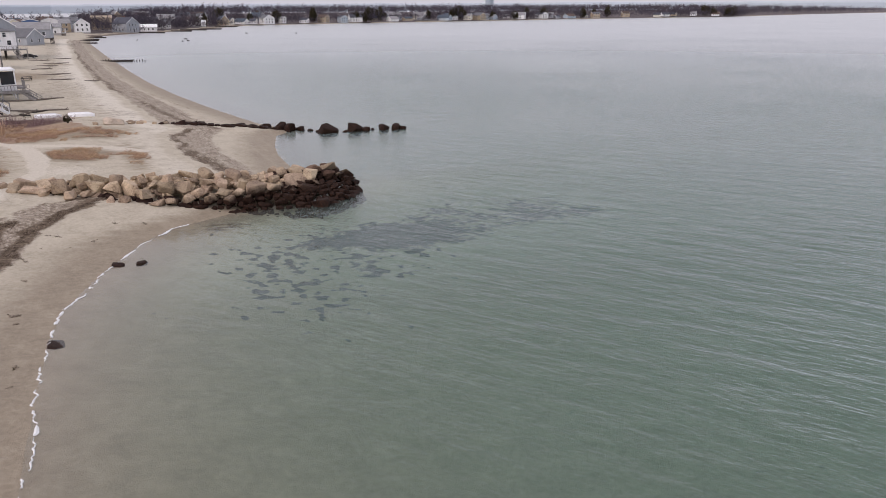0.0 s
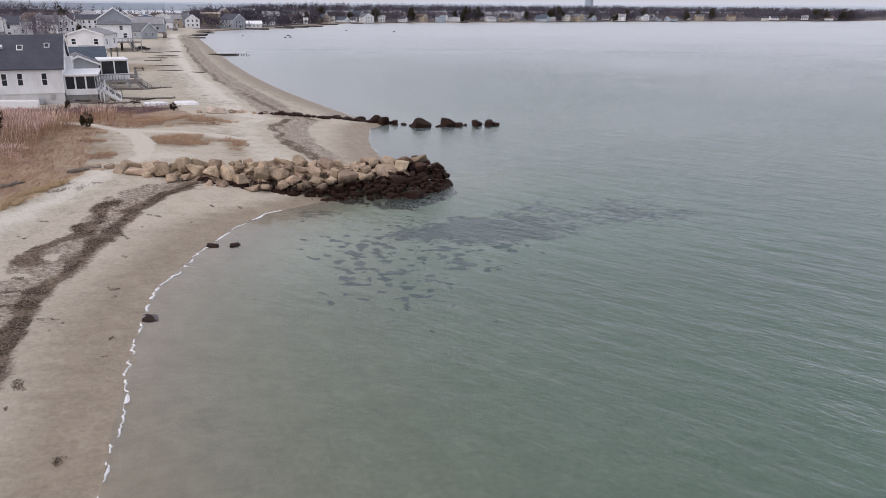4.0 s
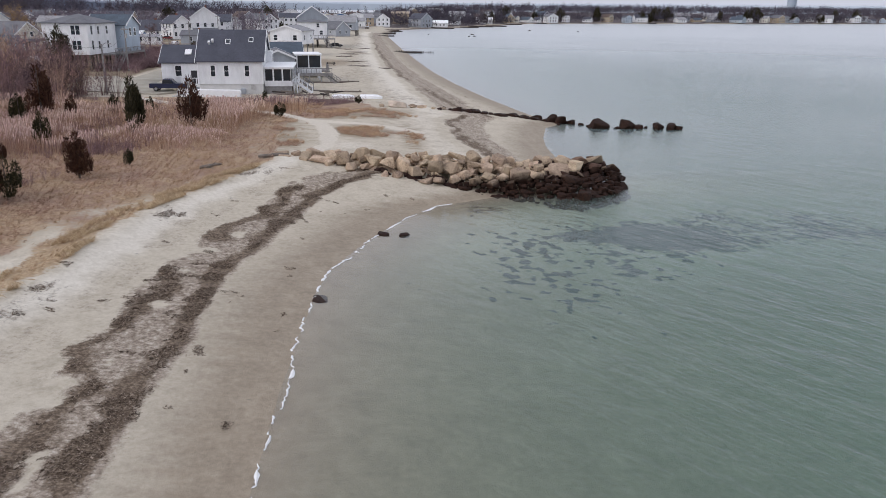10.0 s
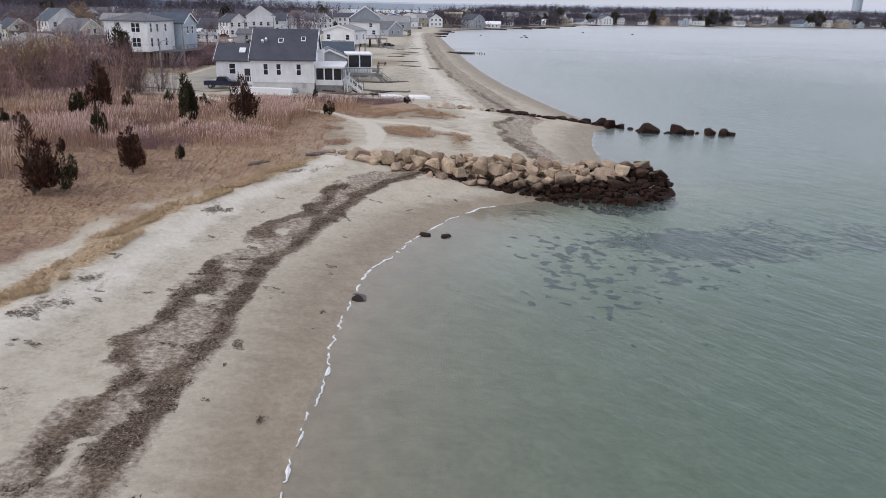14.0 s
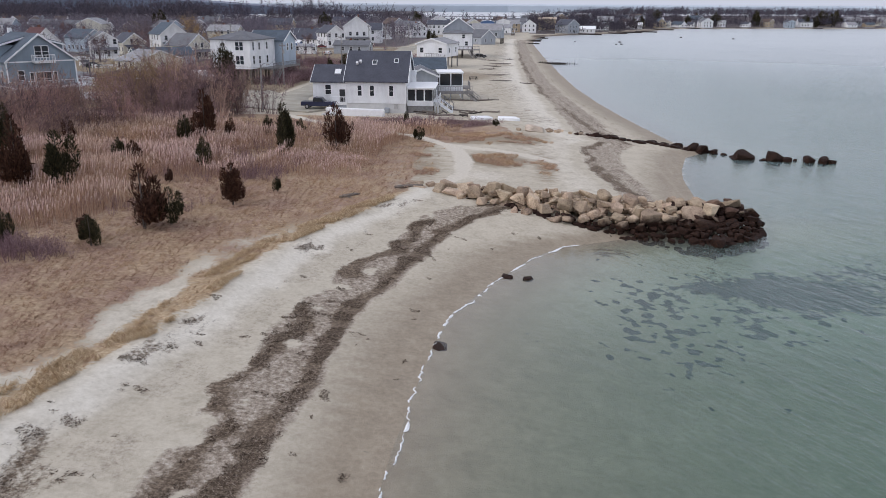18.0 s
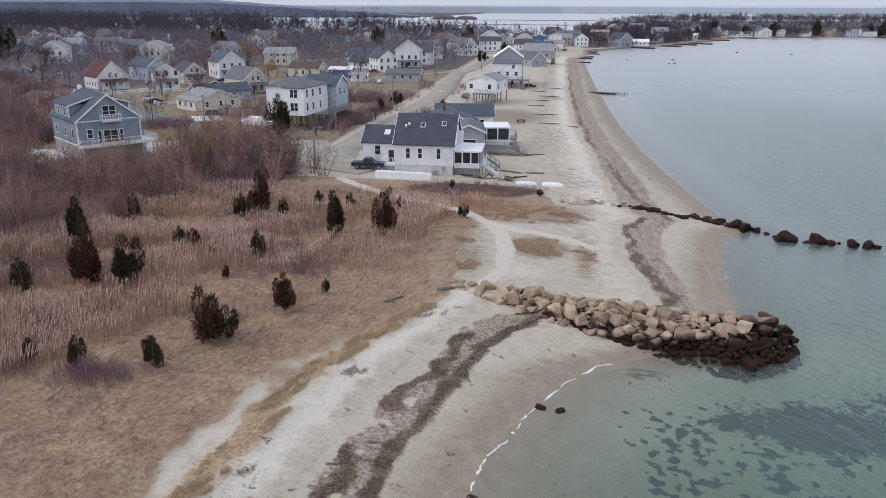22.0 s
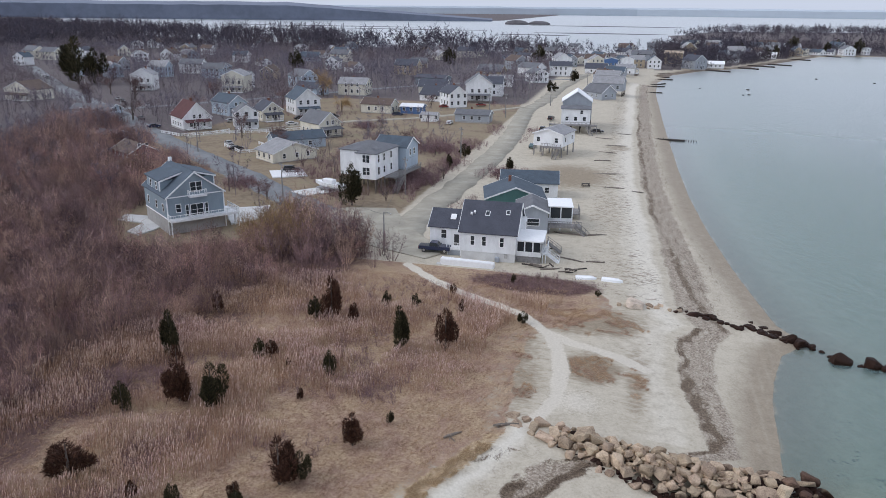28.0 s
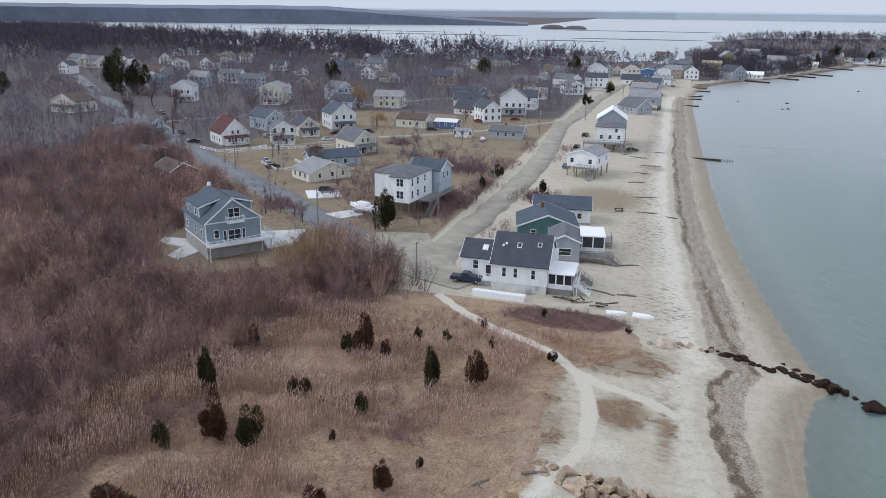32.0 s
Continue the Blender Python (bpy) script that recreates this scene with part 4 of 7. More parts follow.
# white beach house with dark roof, its wing, sunroom and decks (ridge along world x)
wh = thing("house", pose(-20, 127.6, 2.35, 0, 0, 90), "white clapboard beach house with dark shingle roof and glazed sunroom", "house")
gable_block(wh, 9.6, 9.7, 1.3, 4.9, 9.1, "white_siding", "dark_roof", at=(0, 0.45))
gable_block(wh, 7.0, 6.2, 0.7, 4.4, 6.7, "white_siding", "dark_roof", at=(2.1, 8.45), wall_name="wing_wall", roof_name="wing_roof")
part("foundation", boxed(-4.7, 4.7, -4.3, 5.2, -0.5, 1.3), M["pale_concrete"], wh)
for y in (-4.42, 5.28):
    part("corner_board", boxed(-4.86, -4.7, y, y + 0.14, 1.3, 4.95), M["white_trim"], wh)
for u in (-3.1, -1.1, 2.0):
    window(wh, face("left", 9.6, 10.6, u, 2.5), 0.62, 1.6)
# the rest of the white house: its local x runs inland from the sea road, its local -y towards the beach
window(wh, pose(-1.4, 9.0, 2.3, 0, 0, -90), 0.9, 1.5)
part("door", boxed(-1.46, -1.36, 6.2, 7.1, 1.1, 3.1), M["dark_trim"], wh)
deck(wh, -3.4, -1.4, 5.4, 8.0, 1.1, M["white_trim"], ("white_trim", [(-3.35, 8.0), (-3.35, 5.5)]), -0.4)
part("porch_box", boxed(-3.3, -1.5, 5.5, 7.9, -0.3, 0.75), M["grey_siding"], wh)
slope = math.atan2(4.2, 4.8)
for x, y, s in ((-2.0, 1.0, 0.5), (-1.7, -2.5, 0.45), (-2.0, 3.3, 0.2), (-2.3, 3.8, 0.2)):
    bm = boxed(-s, s, -s * 0.8, s * 0.8, -0.1, 0.16 if s > 0.3 else 0.5)
    bmesh.ops.transform(bm, matrix=pose(x, y, 9.1 + x * 4.2 / 4.8 + 0.12, 0, -math.degrees(slope), 0), verts=bm.verts[:])
    sk = part("skylight" if s > 0.3 else "vent_pipe", bm, M["white_trim"], wh)
    if s > 0.3:
        bm = boxed(-s * 0.75, s * 0.75, -s * 0.6, s * 0.6, 0.16, 0.19)
        bmesh.ops.transform(bm, matrix=pose(x, y, 9.1 + x * 4.2 / 4.8 + 0.12, 0, -math.degrees(slope), 0), verts=bm.verts[:])
        part("pane", bm, M["glass"], sk)
bm = boxed(-0.6, 0.6, -0.5, 0.5, 0, 0.2)
bmesh.ops.transform(bm, matrix=pose(0.4, 7.6, 5.75, 0, -33, 0), verts=bm.verts[:])
part("skylight", bm, M["white_trim"], wh)
# sunroom on the seaward gable, with its porch, stairs and the raised gable entry
part("sunroom_base", boxed(-4.0, 1.2, -8.7, -4.45, 0.9, 1.75), M["white_siding"], wh)
part("sunroom_back", boxed(0.9, 1.2, -8.7, -4.45, 1.75, 3.7), M["white_siding"], wh)
bm = bmesh.new()
for y in (-8.7, -7.35, -5.95, -4.6):
    box(bm, -4.0, -3.85, y, y + 0.22, 1.75, 3.7)
for x in (-4.0, -2.3, -0.6, 0.9):
    box(bm, x, x + 0.2, -8.7, -8.55, 1.75, 3.7)
box(bm, -4.02, 1.2, -8.72, -4.45, 3.5, 3.75)
part("sunroom_frame", bm, M["white_trim"], wh)
for y0, y1 in ((-8.48, -7.36), (-7.13, -5.96), (-5.73, -4.61)):
    part("pane", boxed(-3.95, -3.91, y0, y1, 1.75, 3.5), M["glass"], wh)
for x0, x1 in ((-3.8, -2.31), (-2.1, -0.61), (-0.4, 0.89)):
    part("pane", boxed(x0, x1, -8.65, -8.61, 1.75, 3.5), M["glass"], wh)
bm = bmesh.new()
box(bm, -4.5, 1.4, -9.05, -4.45, 0, 0.22)
bmesh.ops.transform(bm, matrix=pose(0, 0, 3.95, 0, -4, 0), verts=bm.verts[:])
part("sunroom_roof", bm, M["white_roof"], wh)
for y in (-8.5, -6.5):
    for x in (-3.8, -0.2):
        part("post", boxed(x, x + 0.2, y, y + 0.2, -0.6, 0.9), M["old_wood"], wh)
part("lattice", boxed(-3.9, -3.84, -8.6, -4.5, -0.3, 0.9), M["grey_wood"], wh)
deck(wh, 1.3, 5.6, -8.5, -4.5, 1.5, M["white_trim"], ("white_trim", [(1.4, -8.4), (5.5, -8.4)]), -0.6)
stairs(wh, -2.2, -11.7, -0.4, 1.5, 0, 1.2, M["white_trim"])
stairs(wh, 3.6, -11.5, -0.4, 1.5, 0, 1.2, M["grey_wood"])
deck(wh, -3.4, 1.3, -9.5, -8.8, 1.5, M["white_trim"], ("white_trim", [(-1.2, -9.45), (1.3, -9.45)]), -0.6)
part("gable_dormer", boxed(1.0, 3.4, -5.2, -4.4, 3.2, 6.0), M["white_siding"], wh)
window(wh, pose(-0.2, -4.4, 5.6), 0.9, 1.3)
window(wh, pose(2.2, -5.2, 3.6), 0.9, 1.9)
part("side_porch_roof", boxed(-4.0, -3.2, 0.0, 0.6, 0.3, 0.9), M["dark_trim"], wh)
part("meter_box", boxed(-4.95, -4.72, -3.0, -2.5, 0.5, 1.2), M["concrete"], wh)
part("utility_tank", boxed(-5.3, -4.75, -1.7, -0.9, -0.2, 0.7, bevel=0.12), M["grey_siding"], wh)

# blue-grey house with balcony
bh = house("blue-grey gabled house with white trim and long balcony", -82.9, 130.1, 50.5, 11.0, 13.7, 7.1, 11.3, "bluegrey_siding", "blue_roof", 2.9, (("front", (-3.4,), 4.0, 0.85, 1.5), ("front", (-0.5, 0.75), 3.05, 1.15, 2.1), ("front", (-1.75, 2.0), 3.05, 0.5, 2.1), ("front", (-0.3, 0.85), 7.6, 1.0, 1.8), ("left", (-4.5, 0.5, 4.5), 4.0, 0.9, 1.4)), ground_z=2.5)
part("lower_wall", boxed(-5.4, 5.4, -4.4, 6.7, -0.4, 2.9), M["grey_wood"], bh)
window(bh, pose(3.0, -4.4, 1.2), 1.6, 1.0)
deck(bh, -5.6, 7.6, -8.9, -6.85, 2.9, M["white_trim"], ("white_trim", [(-5.6, -6.9), (-5.6, -8.9), (7.6, -8.9), (7.6, -3.0)]), -0.4)
deck(bh, 5.55, 7.6, -6.85, -3.0, 2.9, M["white_trim"], None, -0.4)
deck(bh, -1.4, 1.9, -8.0, -6.85, 7.0, M["white_trim"], ("white_trim", [(-1.4, -6.9), (-1.4, -8.0), (1.9, -8.0), (1.9, -6.9)]), 9)
for s in (-1, 1):
    x0, x1 = (-5.3, -0.9) if s < 0 else (0.9, 5.3)
    dm = part("dormer", boxed(x0, x1, -2.8, 5.0, 7.0, 9.5), M["bluegrey_siding"], bh)
    bm = bmesh.new()
    h0, h1 = (9.4, 10.75) if s < 0 else (10.75, 9.4)
    prism(bm, [(x0 - 0.3, h0), (x1, h1), (x1, h1 + 0.2), (x0 - 0.3, h0 + 0.2)] if s < 0 else [(x0, h0), (x1 + 0.3, h1), (x1 + 0.3, h1 + 0.2), (x0, h0 + 0.2)], -3.2, 5.4)
    part("dormer_roof", bm, M["blue_roof"], bh)
    bm = bmesh.new()
    prism(bm, [(x0 - 0.32, h0 - 0.2), (x1, h1 - 0.2), (x1, h1 + 0.1), (x0 - 0.32, h0 + 0.1)] if s < 0 else [(x0, h0 - 0.2), (x1 + 0.32, h1 - 0.2), (x1 + 0.32, h1 + 0.1), (x0, h0 + 0.1)], -3.28, -3.2)
    part("dormer_fascia", bm, M["white_trim"], bh)
    part("corner_board", boxed((x0 if s < 0 else x1) - 0.1, (x0 if s < 0 else x1) + 0.1, -2.88, -2.7, 7.1, 9.4), M["white_trim"], bh)
    for y in (-0.8, 2.6):
        window(bh, pose(x0 if s < 0 else x1, y, 7.6, 0, 0, -90 * -s), 0.9, 1.4)
for x in (-5.5, 5.46):
    part("corner_board", boxed(x - 0.08, x + 0.12, -6.93, -6.8, 2.9, 7.0), M["white_trim"], bh)
part("band_board", boxed(-5.56, -5.5, -6.85, 6.85, 2.75, 3.0), M["white_trim"], bh)
part("frieze_board", boxed(-5.45, 5.45, -6.93, -6.85, 6.85, 7.05), M["white_trim"], bh)
part("chimney", boxed(-0.3, 0.3, 6.2, 6.8, 10.5, 12.1), M["white_trim"], bh)

# tall white house on pilings with a rear wing and deck
th = house("tall white two-storey house raised on pilings", -58.6, 172.3, -8, 10.8, 9.5, 9.2, 10.9, "white_siding", "grey_roof", 3.1, (("right", (-3.2, 0.6), 4.1, 0.85, 1.5), ("right", (-3.2, 0.6), 7.0, 0.85, 1.5), ("left", (-2, 2), 7.0, 0.85, 1.5)), hip=True, piles="old_wood", ground_z=2.5)
gable_block(th, 4.9, 3.4, 3.1, 9.2, 10.4, "white_siding", "grey_roof", at=(3.0, -6.1), hip=True, wall_name="bay_wall", roof_name="bay_roof")
for z in (4.1, 7.0):
    for x in (2.55, 3.5):
        window(th, pose(x, -7.8, z), 0.8, 1.7)
    window(th, pose(5.45, -6.2, z, 0, 0, 90), 0.8, 1.7)
for x in (0.8, 5.2):
    part("piling", boxed(x - 0.15, x + 0.15, -7.6, -7.3, -0.4, 3.1), M["old_wood"], th)
gable_block(th, 7.0, 8.5, 3.1, 8.6, 10.6, "paleblue_siding", "blue_roof", at=(2.9, 9.2), wall_name="rear_wall", roof_name="rear_roof", turn=90)
for y in (7.9, 10.3):
    window(th, pose(7.15, y, 6.4, 0, 0, 90), 0.9, 1.5)
deck(th, 5.5, 8.6, -3.4, 11.5, 3.1, M["grey_wood"], ("grey_wood", [(8.6, -3.4), (8.6, 11.5)]), -0.4)
stairs(th, 9.4, -6.0, -0.4, 3.1, 0, 1.2, M["grey_wood"])
for x in (-0.8, 2.9, 6.6):
    for y in (6.2, 9.2, 12.3):
        part("piling", boxed(x - 0.15, x + 0.15, y - 0.15, y + 0.15, -0.4, 3.1), M["old_wood"], th)

# cottages in the row behind the white house
gh = house("dark green cottage with low blue-grey roof", -21.5, 160, 12, 12.5, 11, 3.5, 5.9, "green_siding", "blue_roof", 0.4, (("front", (-3, 2), 1.4, 1.0, 1.2), ("right", (-3, 0.5, 3), 1.3, 0.9, 1.3)))
part("chimney", boxed(-1.2, -0.6, 1.5, 2.1, 4.6, 7.0), M["brick"], gh)
house("low cottage with dark blue-grey roof and white trim", -20, 174.5, 97, 8, 13, 3.6, 5.6, "white_siding", "blue_roof", 0.4, (("front", (-2, 2), 1.4, 0.9, 1.2), ("left", (-4, 0, 4), 1.4, 0.9, 1.2)))
nb = house("grey shingled addition with a white flat-roofed porch", -15.8, 146.2, 8, 6, 9, 4.3, 5.6, "grey_siding", "grey_roof", 0.6, (("front", (0,), 1.6, 2.6, 1.3), ("right", (-2, 2), 1.6, 1.0, 1.3)))
part("porch_roof", boxed(3.1, 8.0, -1.5, 5.5, 4.6, 4.85, bevel=0.03), M["white_roof"], nb)
for x, y in ((3.5, -1.3), (5.6, -1.3), (7.8, -1.3), (7.8, 2.0), (7.8, 5.2)):
    part("post", boxed(x - 0.1, x + 0.1, y - 0.1, y + 0.1, -0.5, 4.6), M["white_trim"], nb)
part("pane", boxed(3.2, 7.7, -1.25, -1.2, 2.4, 4.5), M["glass"], nb)
part("porch_wall", boxed(3.1, 7.9, -1.3, -1.15, 1.1, 2.4), M["white_siding"], nb)
deck(nb, 3.1, 9.5, -4.0, -1.4, 1.4, M["grey_wood"], ("grey_wood", [(3.1, -4), (9.5, -4)]), -0.6)
stairs(nb, 10.8, -4.6, -0.6, 1.4, 62, 1.2, M["grey_wood"])
deck(nb, 4, 10, 7.0, 11.5, 1.2, M["grey_wood"], ("grey_wood", [(10, 7), (10, 11.5)]), -0.6)

sh5 = house("white beach house raised on tall pilings with stair", -19.8, 229, -14, 9, 11, 6.6, 8.0, "white_siding", "pale_roof", 3.0, (("front", (-3, 2.6), 4.2, 1.0, 1.3), ("right", (-3, 3), 4.2, 1.0, 1.3)), piles="grey_wood")
stairs(sh5, 3.4, -9.6, 0, 3.0, 0, 1.2, M["grey_wood"])
deck(sh5, -1.5, 4.5, -7.0, -5.5, 3.0, M["grey_wood"], ("grey_wood", [(-1.5, -7.0), (2.5, -7.0)]), 0)
house("grey beach house with a bright white metal roof", -17.5, 288, 4, 10.5, 12, 9.6, 13.2, "grey_siding", "white_roof", 3.0, (("front", (-2.5, 2.5), 6.6, 1.0, 1.5),), piles="dark_wood")
s6 = house("pale two-storey beach house with decks on pilings", -17, 276, 4, 10, 9, 8.3, 9.3, "white_siding", "grey_roof", 3.0, (("front", (-3, 0, 3), 4.2, 1.0, 1.3), ("front", (2,), 6.6, 0.9, 1.2)), hip=True, piles="dark_wood")
deck(s6, -9, 7.5, -7.5, -4.6, 3.0, M["grey_wood"], ("grey_wood", [(-9, -7.5), (7.5, -7.5)]), 0)
stairs(s6, 5.5, -11, 0, 3.0, 20, 1.2, M["grey_wood"])
house("low grey shingled beach house on pilings", -9.5, 402, 82, 10, 15, 6.2, 9.2, "grey_siding", "pale_roof", 2.4, (("left", (-5, -2, 2, 5), 3.6, 1.2, 1.4),), piles="dark_wood")

# village houses: label, x, y, turn, width, length, eave, ridge, wall, roof, floor
W2 = (("front", (-2, 2), 1.3, 0.9, 1.3), ("left", (-3, 0, 3), 1.3, 0.9, 1.3))
W4 = (("front", (-2.2, 0, 2.2), 1.3, 0.9, 1.3), ("front", (-1, 1), 4.1, 0.8, 1.2), ("left", (-4, -1.3, 1.3, 4), 1.3, 0.9, 1.3), ("right", (-4, 0, 4), 1.3, 0.9, 1.3))
W6 = (("front", (-3, 0, 3), 1.4, 1.0, 1.5), ("front", (-3, 0, 3), 4.4, 1.0, 1.5), ("left", (-3, 0, 3), 1.4, 1.0, 1.5), ("left", (-3, 0, 3), 4.4, 1.0, 1.5))
VILLAGE = (
    ("cream one-storey house with a wide low gable", -92.3, 197.9, 54, 14, 10, 2.7, 5.2, "cream_siding", "pale_roof", 0.2, (("front", (-3.5, 0.5, 4), 1.1, 0.8, 1.2), ("left", (-3, 0, 3), 1.1, 0.9, 1.2))),
    ("pale blue low cottage with white windows", -97, 215.5, -48, 7.5, 16, 3.0, 4.9, "paleblue_siding", "blue_roof", 0.3, (("back", (-2, 0, 2), 1.1, 1.0, 1.4), ("right", (-5, -1, 3), 1.1, 1.0, 1.2))),
    ("cream storey-and-a-half house with grey roof", -99, 239.5, 54, 8.4, 12, 4.6, 8.0, "cream_siding", "grey_roof", 0.4, W4),
    ("white house with maroon roof and dark deck", -148, 240.5, 50, 10, 13, 4.4, 9.3, "white_siding", "red_roof", 0.6, W4),
    ("small white two-storey house with grey roof", -130.5, 247, 34, 8, 9, 5.6, 8.2, "white_siding", "grey_roof", 0.3, W6),
    ("cream cottage with dark grey gable roof", -131, 266, 46, 8, 10, 4.2, 7.2, "cream_siding", "dark_roof", 0.3, W4),
    ("white house with balcony and dark blue-grey roof", -126, 287, 42, 10, 13, 6.4, 10.3, "white_siding", "blue_roof", 0.4, W6),
    ("grey-blue house with solar panels on its roof", -152, 275, 60, 8, 13, 5.2, 8.0, "paleblue_siding", "blue_roof", 0.3, W4),
    ("pale blue two-storey house with grey gable roof", -166, 379, 56, 10, 13, 6.4, 9.6, "paleblue_siding", "grey_roof", 0.3, W6),
    ("low house with dark roof behind a picket fence", -150, 352, 70, 8, 15, 3.4, 5.8, "paleblue_siding", "dark_roof", 0.3, W2),
    ("tall cream and grey three-storey house", -189, 351, 8, 11.5, 11, 8.2, 10.8, "cream_siding", "pale_roof", 0.3, W6),
    ("tall white two-storey house with pale gable roof", -236, 344, 18, 11, 10, 7.8, 10.8, "white_siding", "pale_roof", 0.3, W6),
    ("cream house with a wide tan gable roof", -261, 294, -8, 16, 12, 4.8, 8.2, "cream_siding", "brown_roof", 0.3, W4),
    ("pale blue two-storey house with low roof", -186, 240.5, 97, 9, 15, 5.2, 6.8, "paleblue_siding", "grey_roof", 0.3, W6),
    ("small blue shed-roofed outbuilding", -158, 210, 80, 6, 8, 2.4, 3.3, "blue_siding", "blue_roof", 0.1, W2),
    ("dark red weathered cottage among bare shrubs", -131, 183.5, 58, 8, 11, 3.0, 5.2, "red_siding", "brown_roof", 0.2, W4),
    ("white victorian house with porches and grey roof", -67, 352, 12, 12, 12, 8.2, 12.4, "white_siding", "grey_roof", 0.8, W6),
    ("low grey cottage with white skirt and trim", -55.7, 285, 88, 7, 13, 3.1, 4.6, "grey_siding", "grey_roof", 0.5, W2),
    ("small white shed beside the grey cottage", -72, 281.5, 88, 4, 6, 2.6, 3.4, "white_siding", "pale_roof", 0.1, W2),
    ("white house with dark gambrel-like roof", -85.5, 346, 70, 9, 13, 3.0, 6.8, "white_siding", "dark_roof", 0.3, W2),
    ("dark blue low-roofed house", -106, 419, 80, 10, 18, 4.0, 5.4, "bluegrey_siding", "dark_roof", 0.3, W2),
    ("cream house with white porch and dark cars", -98, 300, 84, 8, 13, 3.6, 5.6, "cream_siding", "brown_roof", 0.3, W2),
    ("blue-fronted cottage with a flat white roof", -84, 301, 88, 6, 9, 3.0, 3.9, "blue_siding", "white_roof", 0.2, W2),
    ("white house on a raised dark deck", -60, 489, 62, 11, 14, 5.8, 8.6, "white_siding", "grey_roof", 2.0, W4),
    ("white two-storey house with dark roof", -43, 500, 96, 10, 14, 6.6, 9.0, "white_siding", "dark_roof", 0.4, W6),
    ("grey-green house with tall chimney", -78, 545, 40, 11, 14, 6.0, 9.6, "grey_siding", "brown_roof", 0.4, W6),
    ("white gabled house among other houses", -48, 560, 20, 11, 13, 7.5, 11, "white_siding", "pale_roof", 0.4, W6),
    ("bright blue house with white stacked porches", -14, 562, 5, 9, 10, 8.6, 9.6, "blue_siding", "grey_roof", 1.5, W6),
    ("white house with glazed stacked porches", -3, 564, 5, 9, 10, 9.0, 10.4, "white_siding", "grey_roof", 1.5, W6),
    ("low grey beach house by the shore", -12, 470, 80, 10, 14, 4.4, 6.8, "grey_siding", "pale_roof", 1.5, W2),
    ("white beach cottage with wide windows", -3, 530, 85, 9, 12, 4.6, 6.6, "white_siding", "pale_roof", 1.2, W2),
    ("grey shingled house near the point", 8, 664, 80, 11, 16, 6.0, 8.6, "grey_siding", "grey_roof", 0.6, W6),
    ("square tan shingled house by the shore", 32, 646, 85, 12, 14, 8.6, 10.2, "tan_siding", "tan_siding", 0.4, W2),
    ("dark grey house with a wide gable", 46, 618, 40, 12, 14, 6.4, 10.4, "grey_siding", "dark_roof", 0.4, W6),
    ("small white boathouse on the far shore", 63, 633, 85, 7, 12, 3.4, 5.4, "white_siding", "white_roof", 0.3, W2),
    ("large white house with dark roof on the point", 70, 872, 80, 12, 20, 7.0, 11, "white_siding", "pale_roof", 0.4, W6),
    ("grey-roofed white house on the point", 89, 880, 60, 12, 16, 6.0, 9.5, "white_siding", "grey_roof", 0.4, W6),
    ("dark house among evergreens on the point", 97, 756, 70, 10, 14, 5.0, 8.0, "brown_siding", "dark_roof", 0.3, W4),
    ("low white house near the far beach", 119, 764, 80, 9, 16, 3.6, 5.8, "white_siding", "white_roof", 0.3, W2),
    ("white cottage on the far shore road", 158, 868, 60, 10, 15, 5, 8, "white_siding", "pale_roof", 0.3, W4),
    ("pale cottage with grey roof far along the shore", 40, 838, 75, 10, 14, 5, 8, "paleblue_siding", "grey_roof", 0.3, W4),
    ("small red-roofed house far behind the beach", -3, 818, 60, 9, 12, 4, 7.5, "white_siding", "red_roof", 0.3, W4),
)
TAKEN = [(-20, 127, 13), (-29, 130, 8), (-79, 128, 13), (-57.5, 172, 12), (-52, 181, 9), (-21, 160, 10), (-20, 175, 10), (-15, 147, 10), (-20, 229, 9), (-17, 282, 14), (-9, 402, 11), (-66, 163, 8)]


def porch(h, w, d, fl, roofing, white=True):
    """A lean-to porch before the front: floor, posts and a sloping roof."""
    a, f0 = 0.42 * w, -d / 2
    mat = M["white_trim" if white else "grey_wood"]
    part("porch_floor", boxed(-a, a, f0 - 2.2, f0 - 0.01, fl - 0.15, fl + 0.05), mat, h)
    part("porch_skirt", boxed(-a + 0.05, a - 0.05, f0 - 2.1, f0 - 0.02, -0.3, fl - 0.16), M["old_wood"], h)
    for k in range(4):
        x = -a + 0.1 + (2 * a - 0.2) * k / 3
        part("post", boxed(x - 0.07, x + 0.07, f0 - 2.15, f0 - 2.01, fl + 0.05, fl + 2.35), mat, h)
    part("porch_rail", boxed(-a, a, f0 - 2.11, f0 - 2.05, fl + 0.85, fl + 0.95), mat, h)
    bm = bmesh.new()
    vs = [bm.verts.new((s * (a + 0.25), y, z + t)) for s in (-1, 1) for y, z in ((f0 - 2.45, fl + 2.32), (f0 - 0.02, fl + 2.95)) for t in (0, 0.14)]
    for q in ((0, 4, 6, 2), (1, 3, 7, 5), (0, 1, 5, 4), (2, 6, 7, 3), (0, 2, 3, 1), (4, 5, 7, 6)):
        bm.faces.new([vs[i] for i in q])
    bmesh.ops.recalc_face_normals(bm, faces=bm.faces[:])
    part("porch_roof", bm, M[roofing], h)


